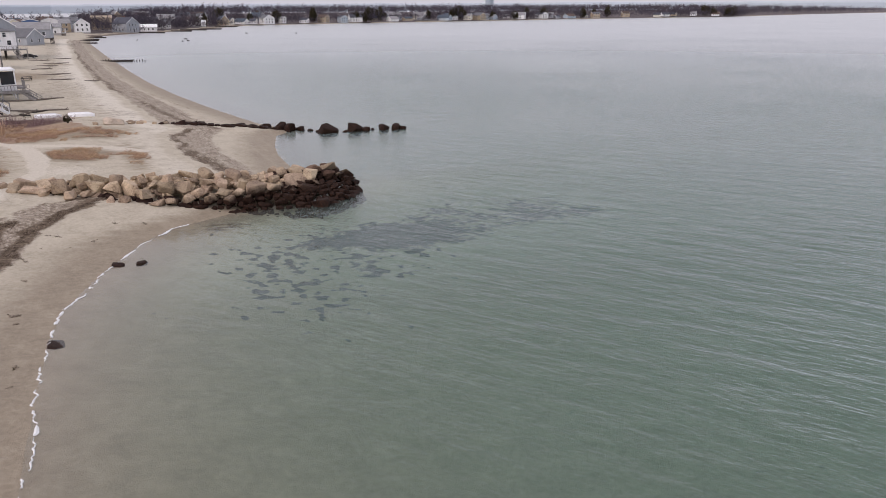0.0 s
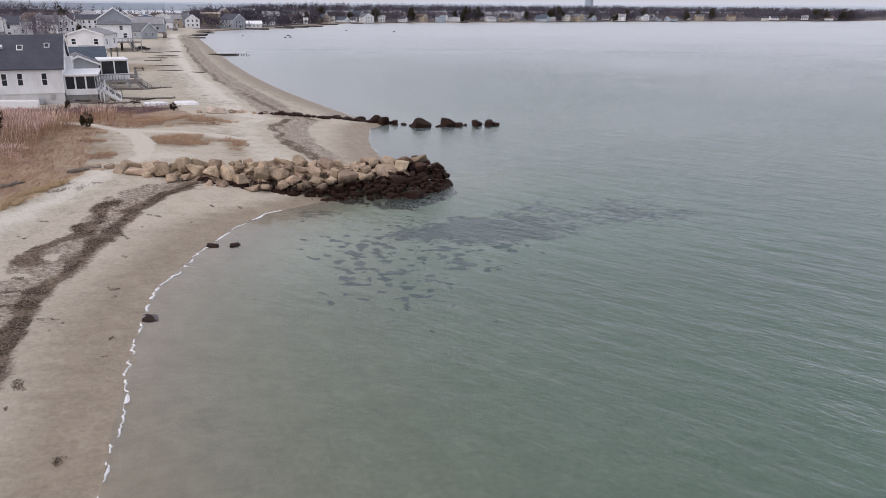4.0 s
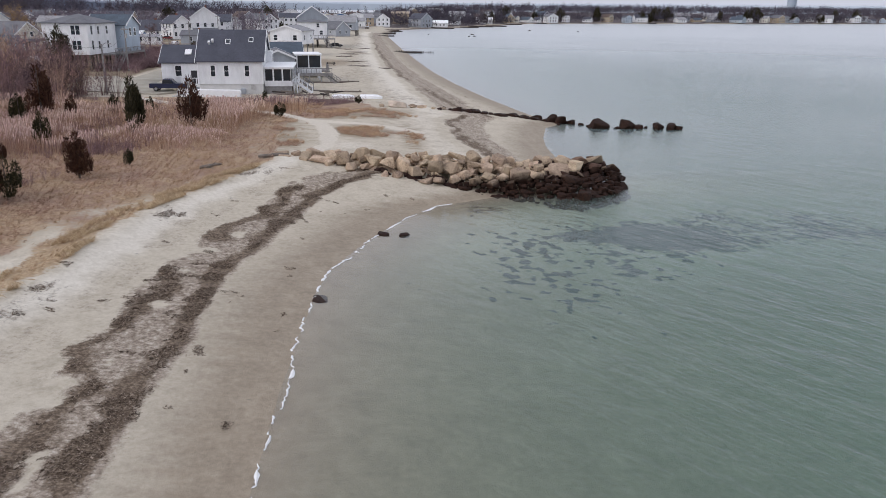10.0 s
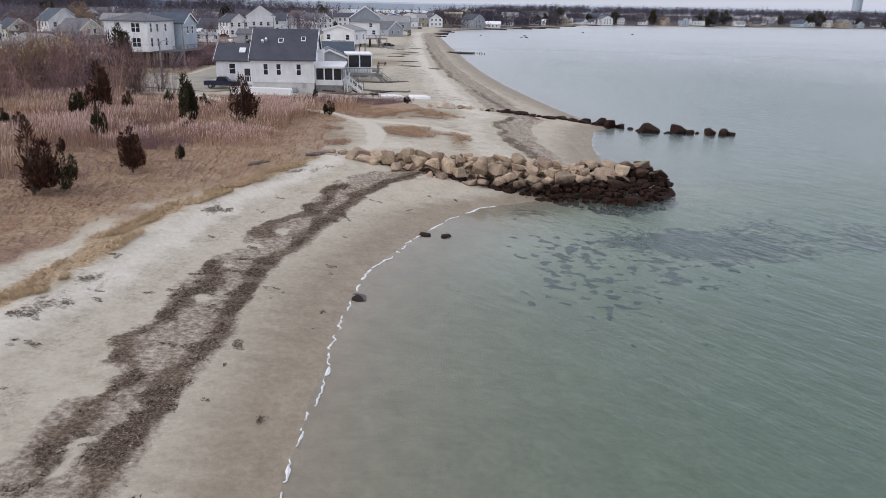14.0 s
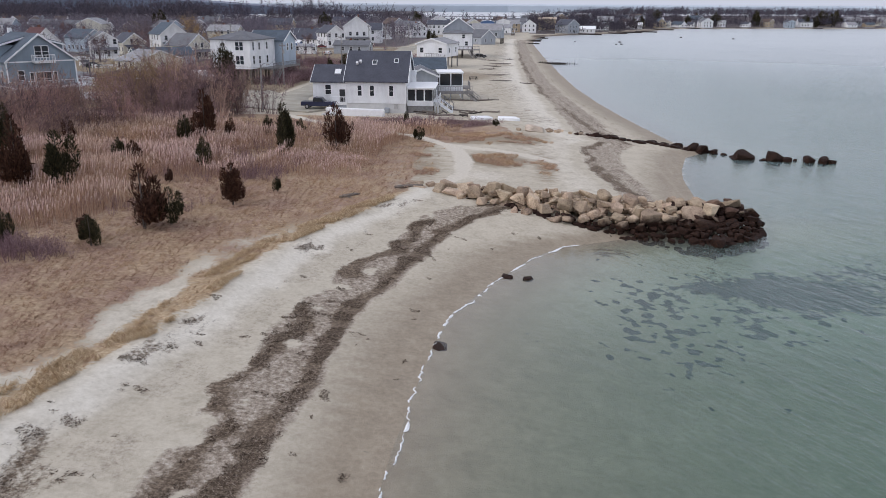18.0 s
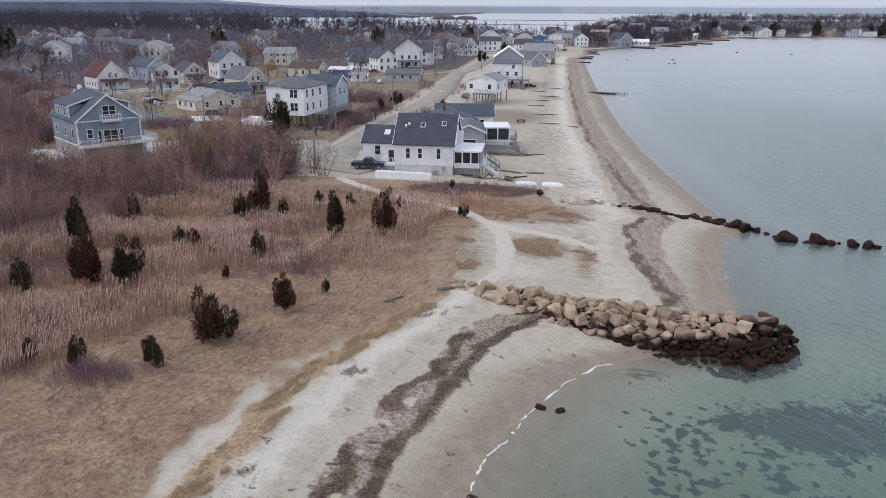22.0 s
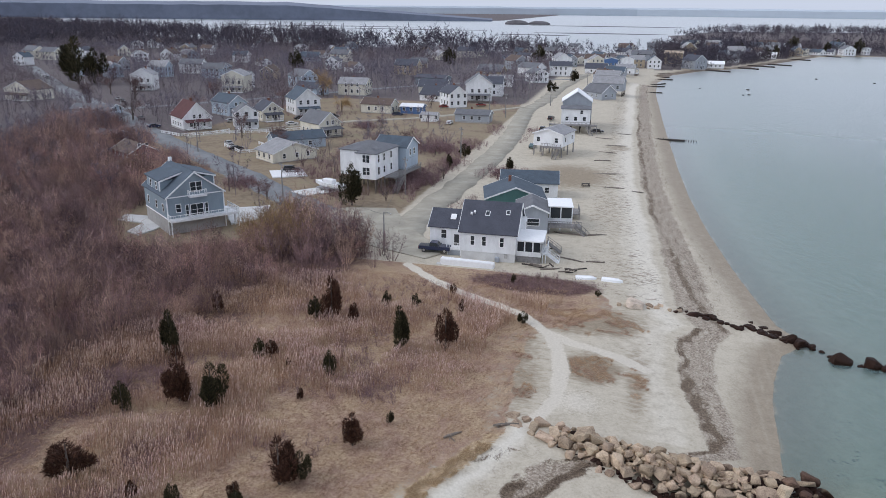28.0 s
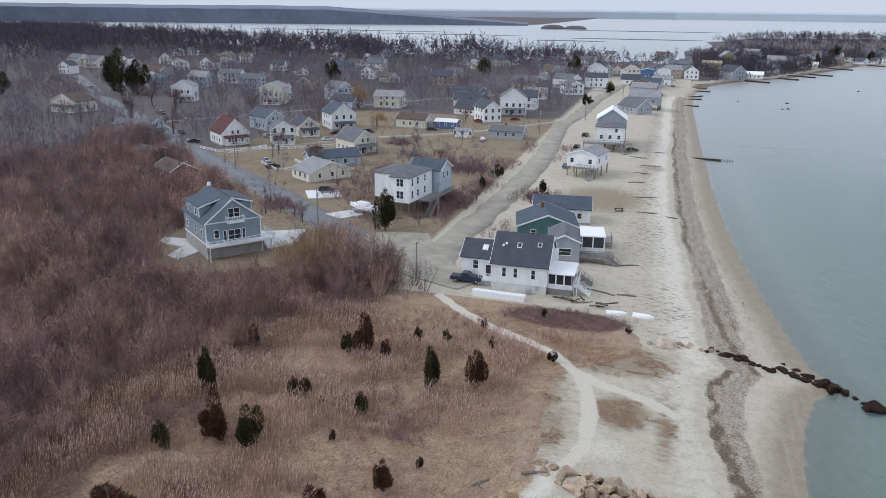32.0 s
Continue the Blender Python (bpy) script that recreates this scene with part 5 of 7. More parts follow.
for row in VILLAGE:
    label, x, y, rot, w, d, ev, rg, wall, roof, fl, wins = row
    vh = house(label, x, y, rot, w, d, ev, rg, wall, roof, fl, wins, group="village houses", chimney=(0.8, 1.0) if len(label) % 3 == 0 else None, door=("front", 0.9 if len(label) % 2 else -0.9, fl) if ev > 3 else None)
    if ev > 4.1 and y < 600:
        porch(vh, w, d, fl, roof, len(label) % 4 > 0)
    TAKEN.append((x, y, 0.65 * max(w, d) + 1.5))

ROAD_A = ((-50, 137), (-59, 144), (-66, 149.5), (-77, 159), (-90, 171), (-106, 184.5), (-127.5, 202), (-159.5, 230.5), (-190, 260), (-232, 295.5), (-289, 345.5), (-395, 449))
ROAD_B = ((-33, 126), (-40, 134), (-39.5, 150), (-38, 171), (-36.7, 200), (-36.2, 230), (-36.8, 260), (-39.5, 300), (-41.5, 329), (-38, 350), (-36, 430), (-28, 520))
ROAD_C = ((-139, 222), (-130.5, 234.5), (-119, 251), (-107, 266), (-93, 277), (-78, 288), (-64, 305), (-54, 320.5), (-43, 336))
ROAD_D = ((-205, 272), (-170, 320), (-120, 400), (-60, 470), (-34, 480))
ROADS = (ROAD_A, ROAD_B, ROAD_C, ROAD_D)


def free(x, y, margin=0.0, road=6.5):
    for a, b, r in TAKEN:
        if abs(x - a) < r + margin and (x - a) ** 2 + (y - b) ** 2 < (r + margin) ** 2:
            return False
    if y > 560:
        return True
    px, py = np.array([x]), np.array([y])
    return all(line_distance(px, py, r)[0] > road for r in ROADS)


# further houses, told apart only by size, turn and colour
rnd = random.Random(5)
WALLS = ("white_siding", "white_siding", "cream_siding", "grey_siding", "paleblue_siding", "tan_siding", "white_siding")
ROOFS = ("grey_roof", "pale_roof", "brown_roof", "dark_roof", "blue_roof", "grey_roof")
WORDS = {"white_siding": "white", "cream_siding": "cream", "grey_siding": "grey", "paleblue_siding": "pale blue", "tan_siding": "tan shingled"}
ROOFW = {"grey_roof": "grey", "pale_roof": "pale grey", "brown_roof": "brown", "dark_roof": "dark", "blue_roof": "blue-grey"}


def far_house(x, y, big=1.0):
    wall, roof = rnd.choice(WALLS), rnd.choice(ROOFS)
    two = rnd.random() < 0.55
    w, d = rnd.uniform(8, 11) * big, rnd.uniform(10, 15) * big
    ev = rnd.uniform(5.2, 6.4) if two else rnd.uniform(2.9, 3.6)
    rot = rnd.choice((35, 50, 80, 95, 10)) + rnd.uniform(-8, 8)
    house(f"{WORDS[wall]} {'two-storey' if two else 'low'} house with {ROOFW[roof]} gable roof among bare trees", x, y, rot, w, d, ev, ev + w * rnd.uniform(0.24, 0.4), wall, roof, 0.3, W6 if two else W2, group="village houses", chimney=(0.8, 1.0) if rnd.random() < 0.4 else None)
    TAKEN.append((x, y, 0.6 * max(w, d) + 1))


count = 0
for _ in range(3000):
    if count >= 92:
        break
    x, y = rnd.uniform(-460, -55), rnd.uniform(250, 900)
    if y < 300 + (-x - 60) * 0.35 or x > -58 - (y > 500) * 0 or not free(x, y, 8, 13):
        continue
    far_house(x, y, rnd.uniform(0.8, 1.15))
    count += 1
count = 0
for _ in range(1500):
    if count >= 58:
        break
    y = rnd.uniform(690, 1005)
    x = float(along(SHORE, y)) - rnd.choice((rnd.uniform(16, 45), rnd.uniform(30, 140)))
    if x < 45 or not free(x, y, rnd.uniform(1, 14), 5):
        continue
    far_house(x, y, rnd.choice((0.65, 0.8, 0.95, 1.2)))
    count += 1
for k in range(60):
    x, y = (rnd.uniform(-30, 30), rnd.uniform(580, 860)) if k < 14 else (rnd.uniform(-66, 6), rnd.uniform(375, 640))
    if inland(x, y) > 18 and free(x, y, 5 if k > 13 else 10, 7):
        far_house(x, y)


# ---- roads, drives, walks ----
def asphalt(name, color, worn):
    n = Nodes(name)
    a, b = n.noise(0.25, 5.0, 0.65), n.noise(18.0, 4.0, 0.6)
    col = n.ramp(n.math("ADD", n.math("MULTIPLY", a, 0.7), n.math("MULTIPLY", b, 0.3)), (0.32, tuple(c * 0.75 for c in color)), (0.5, color), (0.68, worn))
    n.bump(b, 0.3, 0.01)
    return n.set(col, 0.9)


M["asphalt"] = asphalt("worn_asphalt", (0.21, 0.22, 0.23), (0.28, 0.28, 0.28))
M["gravel"] = asphalt("sandy_gravel", (0.35, 0.325, 0.265), (0.47, 0.435, 0.36))


def ribbon(name, label, pts, width, material, lift=0.05):
    """A road laid along a line, following the ground, with thickness."""
    dense = []
    for a, b in zip(pts, pts[1:]):
        n = max(1, int(math.hypot(b[0] - a[0], b[1] - a[1]) / 3))
        dense += [(a[0] + (b[0] - a[0]) * k / n, a[1] + (b[1] - a[1]) * k / n) for k in range(n)]
    dense.append(pts[-1])
    for _ in range(6):
        dense = [dense[0]] + [((p[0] + 2 * q[0] + r[0]) / 4, (p[1] + 2 * q[1] + r[1]) / 4) for p, q, r in zip(dense, dense[1:], dense[2:])] + [dense[-1]]
    bm = bmesh.new()
    prev = None
    for k, (x, y) in enumerate(dense):
        a, b = dense[max(0, k - 1)], dense[min(len(dense) - 1, k + 1)]
        dx, dy = b[0] - a[0], b[1] - a[1]
        ln = math.hypot(dx, dy)
        w = width / 2 + 0.13 * width * noise.noise((x * 0.2, y * 0.2, 2.0))
        nx, ny = -dy / ln * w, dx / ln * w
        z = sum(ground_at(x + ox, y + oy) for ox, oy in ((0, 0), (4, 3), (-4, 3), (4, -3), (-4, -3), (0, 7), (0, -7))) / 7 + lift + 0.03
        row = [bm.verts.new((x + nx * 1.03, y + ny * 1.03, z - 0.3)), bm.verts.new((x + nx, y + ny, z)), bm.verts.new((x, y, z + 0.04)), bm.verts.new((x - nx, y - ny, z)), bm.verts.new((x - nx * 1.03, y - ny * 1.03, z - 0.3))]
        if prev:
            for i in range(4):
                bm.faces.new((prev[i], prev[i + 1], row[i + 1], row[i]))
        prev = row
    for f in bm.faces:
        f.smooth = True
    ob = part(name, bm, M[material], None)
    return tagged(ob, label, "road", kind="structure")


ribbon("road", "worn grey asphalt street through the village", ROAD_A, 8.0, "asphalt", 0.08)
ribbon("road_beach", "pale sandy gravel lane behind the beach houses", ROAD_B, 7.0, "gravel", 0.05)
ribbon("road_cross", "narrow pale side lane between lawns", ROAD_C, 3.6, "gravel", 0.065)
ribbon("road_back", "grey back lane between houses", ROAD_D, 5.0, "asphalt", 0.035)


def slab(name, label, pts, z, thick, material, category="driveway"):
    bm = bmesh.new()
    a = [bm.verts.new((x, y, z - thick)) for x, y in pts]
    b = [bm.verts.new((x, y, z)) for x, y in pts]
    bm.faces.new(b)
    bm.faces.new(a[::-1])
    for i in range(len(a)):
        j = (i + 1) % len(a)
        bm.faces.new((a[i], a[j], b[j], b[i]))
    return tagged(part(name, bm, M[material], None), label, category, kind="structure")


slab("driveway", "pale concrete driveway beside the blue-grey house", [(-73.5, 131), (-70, 137), (-72.5, 146.5), (-80, 142), (-77, 136)], 2.62, 0.3, "pale_concrete")
slab("patio", "pale concrete patio beside the blue-grey house", [(-90, 121), (-86.5, 119.5), (-85.5, 124), (-87, 132), (-98, 132), (-97, 128), (-90.5, 127)], 2.6, 0.3, "pale_concrete", "patio")
slab("parking_pad", "bright white parking pad beside the street", [(-84.5, 172.5), (-77, 177), (-81.5, 184), (-89, 180)], 2.62, 0.3, "white_roof", "parking")
slab("parking_pad_boat", "pale pad under the boat", [(-74, 160), (-69, 157), (-64, 163), (-68, 167)], 2.58, 0.3, "pale_concrete", "parking")
slab("parking_lot", "sandy gravel turning place at the end of the lane", [(-64, 141), (-55, 131), (-40, 124), (-31, 120.5), (-29, 124), (-33, 131), (-40, 140), (-46, 152), (-56, 150)], 2.47, 0.3, "gravel", "parking")

# ---- vehicles ----
CAR = {}


def paint(name, color):
    n = Nodes(name)
    a = n.noise(3.0, 3.0)
    n.put(n.bsdf.inputs["Coat Weight"], 0.6)
    return n.set(n.mix(a, tuple(c * 0.85 for c in color), color), 0.35, 0.2)


for key, c in (("navy", (0.012, 0.022, 0.07)), ("black", (0.012, 0.012, 0.014)), ("silver", (0.42, 0.43, 0.44)), ("white", (0.75, 0.75, 0.75)), ("red", (0.25, 0.03, 0.03)), ("teal", (0.08, 0.14, 0.15))):
    M["paint_" + key] = paint("paint_" + key, c)
M["rubber"] = plain("rubber", (0.02, 0.02, 0.02), 0.8, 0.1)
M["steel"] = plain("steel", (0.45, 0.45, 0.46), 0.35, 0.1, metal=1.0)
M["lamp_red"] = plain("lamp_red", (0.3, 0.02, 0.02), 0.3, 0.05)
M["lamp_clear"] = plain("lamp_clear", (0.7, 0.7, 0.68), 0.2, 0.05)


def wheel_part(parent, x, y, r):
    bm = bmesh.new()
    lathe(bm, ((r * 0.62, -0.11), (r * 0.95, -0.12), (r, -0.07), (r, 0.07), (r * 0.95, 0.12), (r * 0.62, 0.11)), 14, pose(x, y, r, 90, 0, 0))
    t = part("wheel", bm, M["rubber"], parent)
    bm = bmesh.new()
    lathe(bm, ((r * 0.2, -0.135), (r * 0.6, -0.115), (r * 0.6, 0.115), (r * 0.2, 0.135)), 10, pose(x, y, r, 90, 0, 0))
    part("rim", bm, M["steel"], t)


def vehicle(kind, label, x, y, rot, color, z=None):
    """A parked car or pickup, nose along local +x."""
    v = thing("pickup_truck" if kind == "pickup" else "car", pose(x, y, ground_at(x, y) + 0.06 if z is None else z, 0, 0, rot), label, "pickup truck" if kind == "pickup" else "car", "parked cars" if kind != "pickup" else "")
    L, W = (5.7, 1.95) if kind == "pickup" else (4.5, 1.78)
    p = M["paint_" + color]
    hw = W / 2
    bm = bmesh.new()
    if kind == "pickup":
        prism(bm, [(-L / 2, 0.5), (L / 2 - 0.1, 0.45), (L / 2, 0.7), (L / 2 - 0.05, 1.02), (L / 2 - 0.25, 1.12), (0.95, 1.18), (-0.7, 1.15), (-L / 2, 1.15)], -hw, hw)
    else:
        prism(bm, [(-L / 2, 0.4), (L / 2 - 0.08, 0.35), (L / 2, 0.6), (L / 2 - 0.15, 0.85), (1.0, 0.98), (-1.8, 1.0), (-L / 2 + 0.05, 0.95)], -hw, hw)
    bmesh.ops.bevel(bm, geom=bm.edges[:], offset=0.06, segments=2, affect="EDGES")
    part("body", bm, p, v)
    bm = bmesh.new()
    roof = [(-0.95, 1.13), (1.05, 1.13), (0.45, 1.82), (-0.75, 1.85)] if kind == "pickup" else ([(-2.05, 0.95), (1.05, 0.95), (0.35, 1.6), (-1.75, 1.62)] if kind == "suv" else [(-1.8, 0.95), (1.05, 0.95), (0.25, 1.42), (-1.1, 1.42)])
    prism(bm, roof, -hw + 0.1, hw - 0.1)
    bmesh.ops.bevel(bm, geom=bm.edges[:], offset=0.07, segments=2, affect="EDGES")
    part("cab", bm, p, v)
    for s in (-1, 1):
        bm = bmesh.new()
        a = [(q[0] * 0.86 + roof[0][0] * 0.02, roof[0][1] + (q[1] - roof[0][1]) * 0.84 + 0.04) for q in roof]
        prism(bm, a, s * (hw - 0.1) - 0.015, s * (hw - 0.1) + 0.015)
        part("side_window", bm, M["glass"], v)
        part("headlight", boxed(L / 2 - 0.12, L / 2 + 0.01, s * (hw - 0.35) - 0.2, s * (hw - 0.35) + 0.2, 0.72, 0.9), M["lamp_clear"], v)
        part("tail_light", boxed(-L / 2 - 0.01, -L / 2 + 0.08, s * (hw - 0.14) - 0.09, s * (hw - 0.14) + 0.09, 0.75, 1.05), M["lamp_red"], v)
        part("mirror", boxed(0.75, 0.95, s * hw, s * (hw + 0.2), 1.1, 1.3) if s > 0 else boxed(0.75, 0.95, s * (hw + 0.2), s * hw, 1.1, 1.3), p, v)
    x0, z0, x1, z1 = roof[1][0], roof[1][1], roof[2][0], roof[2][1]
    bm = bmesh.new()
    box(bm, 0, math.hypot(x1 - x0, z1 - z0) * 0.8, -hw + 0.22, hw - 0.22, -0.01, 0.02, pose(x0 - 0.05, 0, z0 + 0.08, 0, -math.degrees(math.atan2(z1 - z0, x1 - x0)), 0))
    part("windscreen", bm, M["glass"], v)
    part("bumper", boxed(L / 2 - 0.05, L / 2 + 0.1, -hw + 0.05, hw - 0.05, 0.42, 0.62, bevel=0.03), M["steel" if kind == "pickup" else "dark_trim"], v)
    if kind == "pickup":
        part("bed_liner", boxed(-L / 2 + 0.12, -1.05, -hw + 0.15, hw - 0.15, 1.1, 1.165), M["dark_trim"], v)
    for wx in (-L / 2 + 1.0, L / 2 - 0.95):
        for s in (-1, 1):
            wheel_part(v, wx, s * (hw - 0.1), 0.39 if kind == "pickup" else 0.33)
    return v


vehicle("pickup", "dark navy pickup truck parked beside the white house", -30.2, 124.6, 1, "navy", 2.5)
vehicle("suv", "black suv parked on the white pad", -83, 180.5, 25, "black", 2.66)
for k, (x, y, rot, c, kind, word) in enumerate(((-110, 279, 20, "black", "suv", "black suv parked by a pale house"), (-88, 292, 15, "navy", "car", "dark blue car parked on grass"), (-76, 322, 10, "red", "car", "red car parked by the side lane"), (-120, 270, 40, "black", "car", "black car parked beside the white house"), (-168, 262, -45, "black", "suv", "black suv at the roadside"),
                                             (-216, 297, -40, "black", "car", "dark car parked along the street"), (-330, 385, -45, "white", "suv", "white van parked along the street"), (-322, 378, -45, "black", "car", "black car parked along the street"), (-28, 300, 80, "black", "suv", "black suv beside the beach house"), (-9, 273, 10, "black", "car", "dark car under the raised house"), (-112, 205, 45, "black", "car", "dark car by the blue cottage"), (-118, 212, -45, "silver", "car", "silver car on the street"))):
    vehicle(kind, word, x, y, rot, c)

for k, (x, y, rot, c, kind, word) in enumerate(((-141, 256, 50, "silver", "car", "silver car beside a village house"), (-117, 256, 40, "white", "car", "white car in a village drive"), (-113, 238, 50, "black", "car", "black car at the edge of a lawn"), (-104, 306, 10, "black", "suv", "black suv before a cream house"), (-91, 307, 10, "silver", "car", "silver car before a cottage"), (-62, 332, 12, "red", "car", "dark red car near the white victorian house"), (-78, 332, 80, "white", "suv", "white suv by the side lane"), (-176, 252, -40, "black", "car", "black car at the roadside"), (-196, 286, -45, "white", "car", "white car parked on the street verge"), (-222, 302, -40, "silver", "car", "silver car parked on the street verge"),
                                             (-28, 272, 85, "black", "suv", "black suv under a beach house"), (-27, 236, 85, "teal", "car", "dark teal car beside a raised cottage"), (-63, 276, 88, "white", "car", "white car beside the grey cottage"), (-160, 236, 50, "navy", "car", "dark blue car beside a fence"))):
    vehicle(kind, word, x, y, rot, c)
# boat on the parking pad
bt = thing("boat", pose(-65.5, 163.2, 2.6, 0, 0, -22), "white motorboat on a trailer beside the raised house", "boat")


def hull_mesh(L, W, H, name="hull"):
    bm = bmesh.new()
    rows = []
    for k in range(9):
        u = k / 8
        x = -L / 2 + L * u
        w = W / 2 * (1 - max(0, (u - 0.45) / 0.55) ** 2.2) + 0.02
        keel = H * 0.15 + H * 0.75 * max(0, (u - 0.55) / 0.45) ** 2.5
        rows.append([bm.verts.new((x, s * w * f, z)) for s, f, z in ((-1, 1, H + 0.25 * u), (-1, 0.85, keel + 0.35 * (H - keel)), (1, 0.0, keel * 0.6), (1, 0.85, keel + 0.35 * (H - keel)), (1, 1, H + 0.25 * u))])
        rows[-1].append(bm.verts.new((x, 0.6 * w, H + 0.25 * u - 0.12)))
        rows[-1].append(bm.verts.new((x, -0.6 * w, H + 0.25 * u - 0.12)))
    for a, b in zip(rows, rows[1:]):
        for i in range(7):
            j = (i + 1) % 7
            bm.faces.new((a[i], b[i], b[j], a[j]))
    bm.faces.new(rows[0])
    bm.faces.new(rows[-1][::-1])
    return bm


bm = hull_mesh(9.0, 2.7, 1.3)
bmesh.ops.transform(bm, matrix=pose(0, 0, 0.55, 0, 0, 180), verts=bm.verts[:])
part("hull", bm, M["white_roof"], bt)
part("cabin", boxed(-1.6, 1.6, -0.8, 0.8, 1.85, 2.75, bevel=0.15), M["white_trim"], bt)
part("windscreen", boxed(-1.66, -1.55, -0.7, 0.7, 2.2, 2.65), M["glass"], bt)
tr = part("trailer", boxed(-3.5, 4.0, -0.8, 0.8, 0.35, 0.6), M["steel"], bt)
for s in (-1.1, 1.1):
    bm = bmesh.new()
    lathe(bm, ((0.2, -0.1), (0.34, -0.1), (0.34, 0.1), (0.2, 0.1)), 12, pose(1.2, s, 0.34, 90, 0, 0))
    part("wheel", bm, M["rubber"], bt)

# upturned dinghies by the beach
for k, (x, y, rot) in enumerate(((-3.3, 118.4, 8), (0.9, 118.5, -6))):
    dg = thing("dinghy", pose(x, y, ground_at(x, y) - 0.02, 0, 0, rot), "white dinghy lying upside down on the sand", "dinghy", "dinghies")
    bm = hull_mesh(3.4, 1.35, 0.55)
    bmesh.ops.transform(bm, matrix=pose(0, 0, 0.62, 180, 0, 0), verts=bm.verts[:])
    part("hull", bm, M["white_roof"], dg)
    part("keel", boxed(-1.4, 1.0, -0.04, 0.04, 0.5, 0.6), M["white_trim"], dg)

# long low white wall before the house
lw = thing("retaining_wall", pose(-23.2, 119.2, 2.0, 0, 0, 0), "long low white-painted wall below the white house", "wall")
bm = bmesh.new()
prism(bm, [(-4.6, -0.3), (4.6, -0.3), (4.6, 1.1), (-4.6, 1.35)], -0.6, 0.6)
bmesh.ops.bevel(bm, geom=bm.edges[:], offset=0.1, segments=2, affect="EDGES")
part("block", bm, M["white_roof"], lw)
part("block", boxed(-5.3, -4.5, -0.8, -0.1, -0.3, 0.5, bevel=0.15), M["pale_concrete"], lw)

# ---- poles and wires ----


def utility_pole(x, y, h, lamp=False):
    p = thing("street_lamp" if lamp else "utility_pole", pose(x, y, ground_at(x, y), 0, 0, -40), "weathered wooden pole with a street lamp arm" if lamp else "weathered wooden utility pole with crossarm", "street lamp" if lamp else "utility pole", "utility poles")
    bm = bmesh.new()
    lathe(bm, ((0.17, -0.3), (0.15, h * 0.5), (0.11, h)), 8)
    part("pole", bm, M["grey_wood"], p)
    if lamp:
        bm = bmesh.new()
        pts = [Vector((0, 0, h - 0.6)), Vector((0.5, 0, h - 0.05)), Vector((1.2, 0, h + 0.2)), Vector((1.9, 0, h + 0.15))]
        for a, b in zip(pts, pts[1:]):
            beam(bm, a, b, 0.07)
        part("arm", bm, M["steel"], p)
        part("lamp_head", boxed(1.8, 2.4, -0.12, 0.12, h + 0.02, h + 0.18, bevel=0.03), M["concrete"], p)
    else:
        part("crossarm", boxed(-1.1, 1.1, -0.06, 0.06, h - 0.7, h - 0.56), M["grey_wood"], p)
        for s in (-0.9, -0.4, 0.4, 0.9):
            part("insulator", boxed(s - 0.05, s + 0.05, -0.05, 0.05, h - 0.56, h - 0.38), M["concrete"], p)
        bm = bmesh.new()
        lathe(bm, ((0.2, h - 2.2), (0.22, h - 2.1), (0.22, h - 1.5), (0.18, h - 1.4)), 8, pose(0.33, 0, 0))
        part("transformer", bm, M["concrete"], p)
    return p


POLES = ((-39.1, 122.8, 7.3, True), (-71.1, 149.8, 9.2, False), (-47.6, 165.2, 8.8, False), (-44.8, 212.4, 9, False), (-106.5, 300, 10, False), (-176, 241, 9.5, False), (-121, 199, 9.3, False), (-56, 320, 9.5, False), (-46, 300, 9.5, False), (-230, 292, 10, False), (-33, 345, 9, False), (-285, 330, 10, False), (-45, 362, 9.5, False), (-22, 430, 9, False))
for x, y, h, lamp in POLES:
    utility_pole(x, y, h, lamp)


def wire(a, b):
    bm = bmesh.new()
    pa, pb = Vector((a[0], a[1], ground_at(a[0], a[1]) + a[2] - 0.5)), Vector((b[0], b[1], ground_at(b[0], b[1]) + b[2] - 0.5))
    pts = [pa.lerp(pb, k / 10) - Vector((0, 0, 1.2 * math.sin(math.pi * k / 10))) for k in range(11)]
    rings = [[bm.verts.new(p + Vector((0.02 * math.cos(a), 0.02 * math.cos(a), 0.02 * math.sin(a)))) for a in (0.5, 2.6, 4.7)] for p in pts]
    for p, q in zip(rings, rings[1:]):
        for i in range(3):
            bm.faces.new((p[i], p[(i + 1) % 3], q[(i + 1) % 3], q[i]))
    ob = part("overhead_wire", bm, M["dark_trim"], None)
    tagged(ob, "thin black overhead wire between poles", "wire", "overhead wires")


for i, j in ((0, 2), (2, 3), (1, 6), (6, 5), (5, 9), (9, 11), (3, 8), (8, 7), (7, 10), (10, 12), (0, 1)):
    wire(POLES[i], POLES[j])


# ---- fences, debris on the beach ----
def rail_fence(label, pts, mat="white_trim", h=1.0):
    x0, y0 = pts[0]
    f = thing("fence", pose(x0, y0, ground_at(x0, y0)), label, "fence", "fences")
    for (ax, ay), (bx, by) in zip(pts, pts[1:]):
        ln = math.hypot(bx - ax, by - ay)
        n = max(1, round(ln / 2.4))
        for k in range(n + 1):
            x, y = ax + (bx - ax) * k / n - x0, ay + (by - ay) * k / n - y0
            part("post", boxed(x - 0.08, x + 0.08, y - 0.08, y + 0.08, -0.3, h + 0.1), M[mat], f)
        for z in (0.35, 0.75, h):
            bm = bmesh.new()
            beam(bm, (ax - x0, ay - y0, z), (bx - x0, by - y0, z), 0.05, 0.16)
            part("rail", bm, M[mat], f)


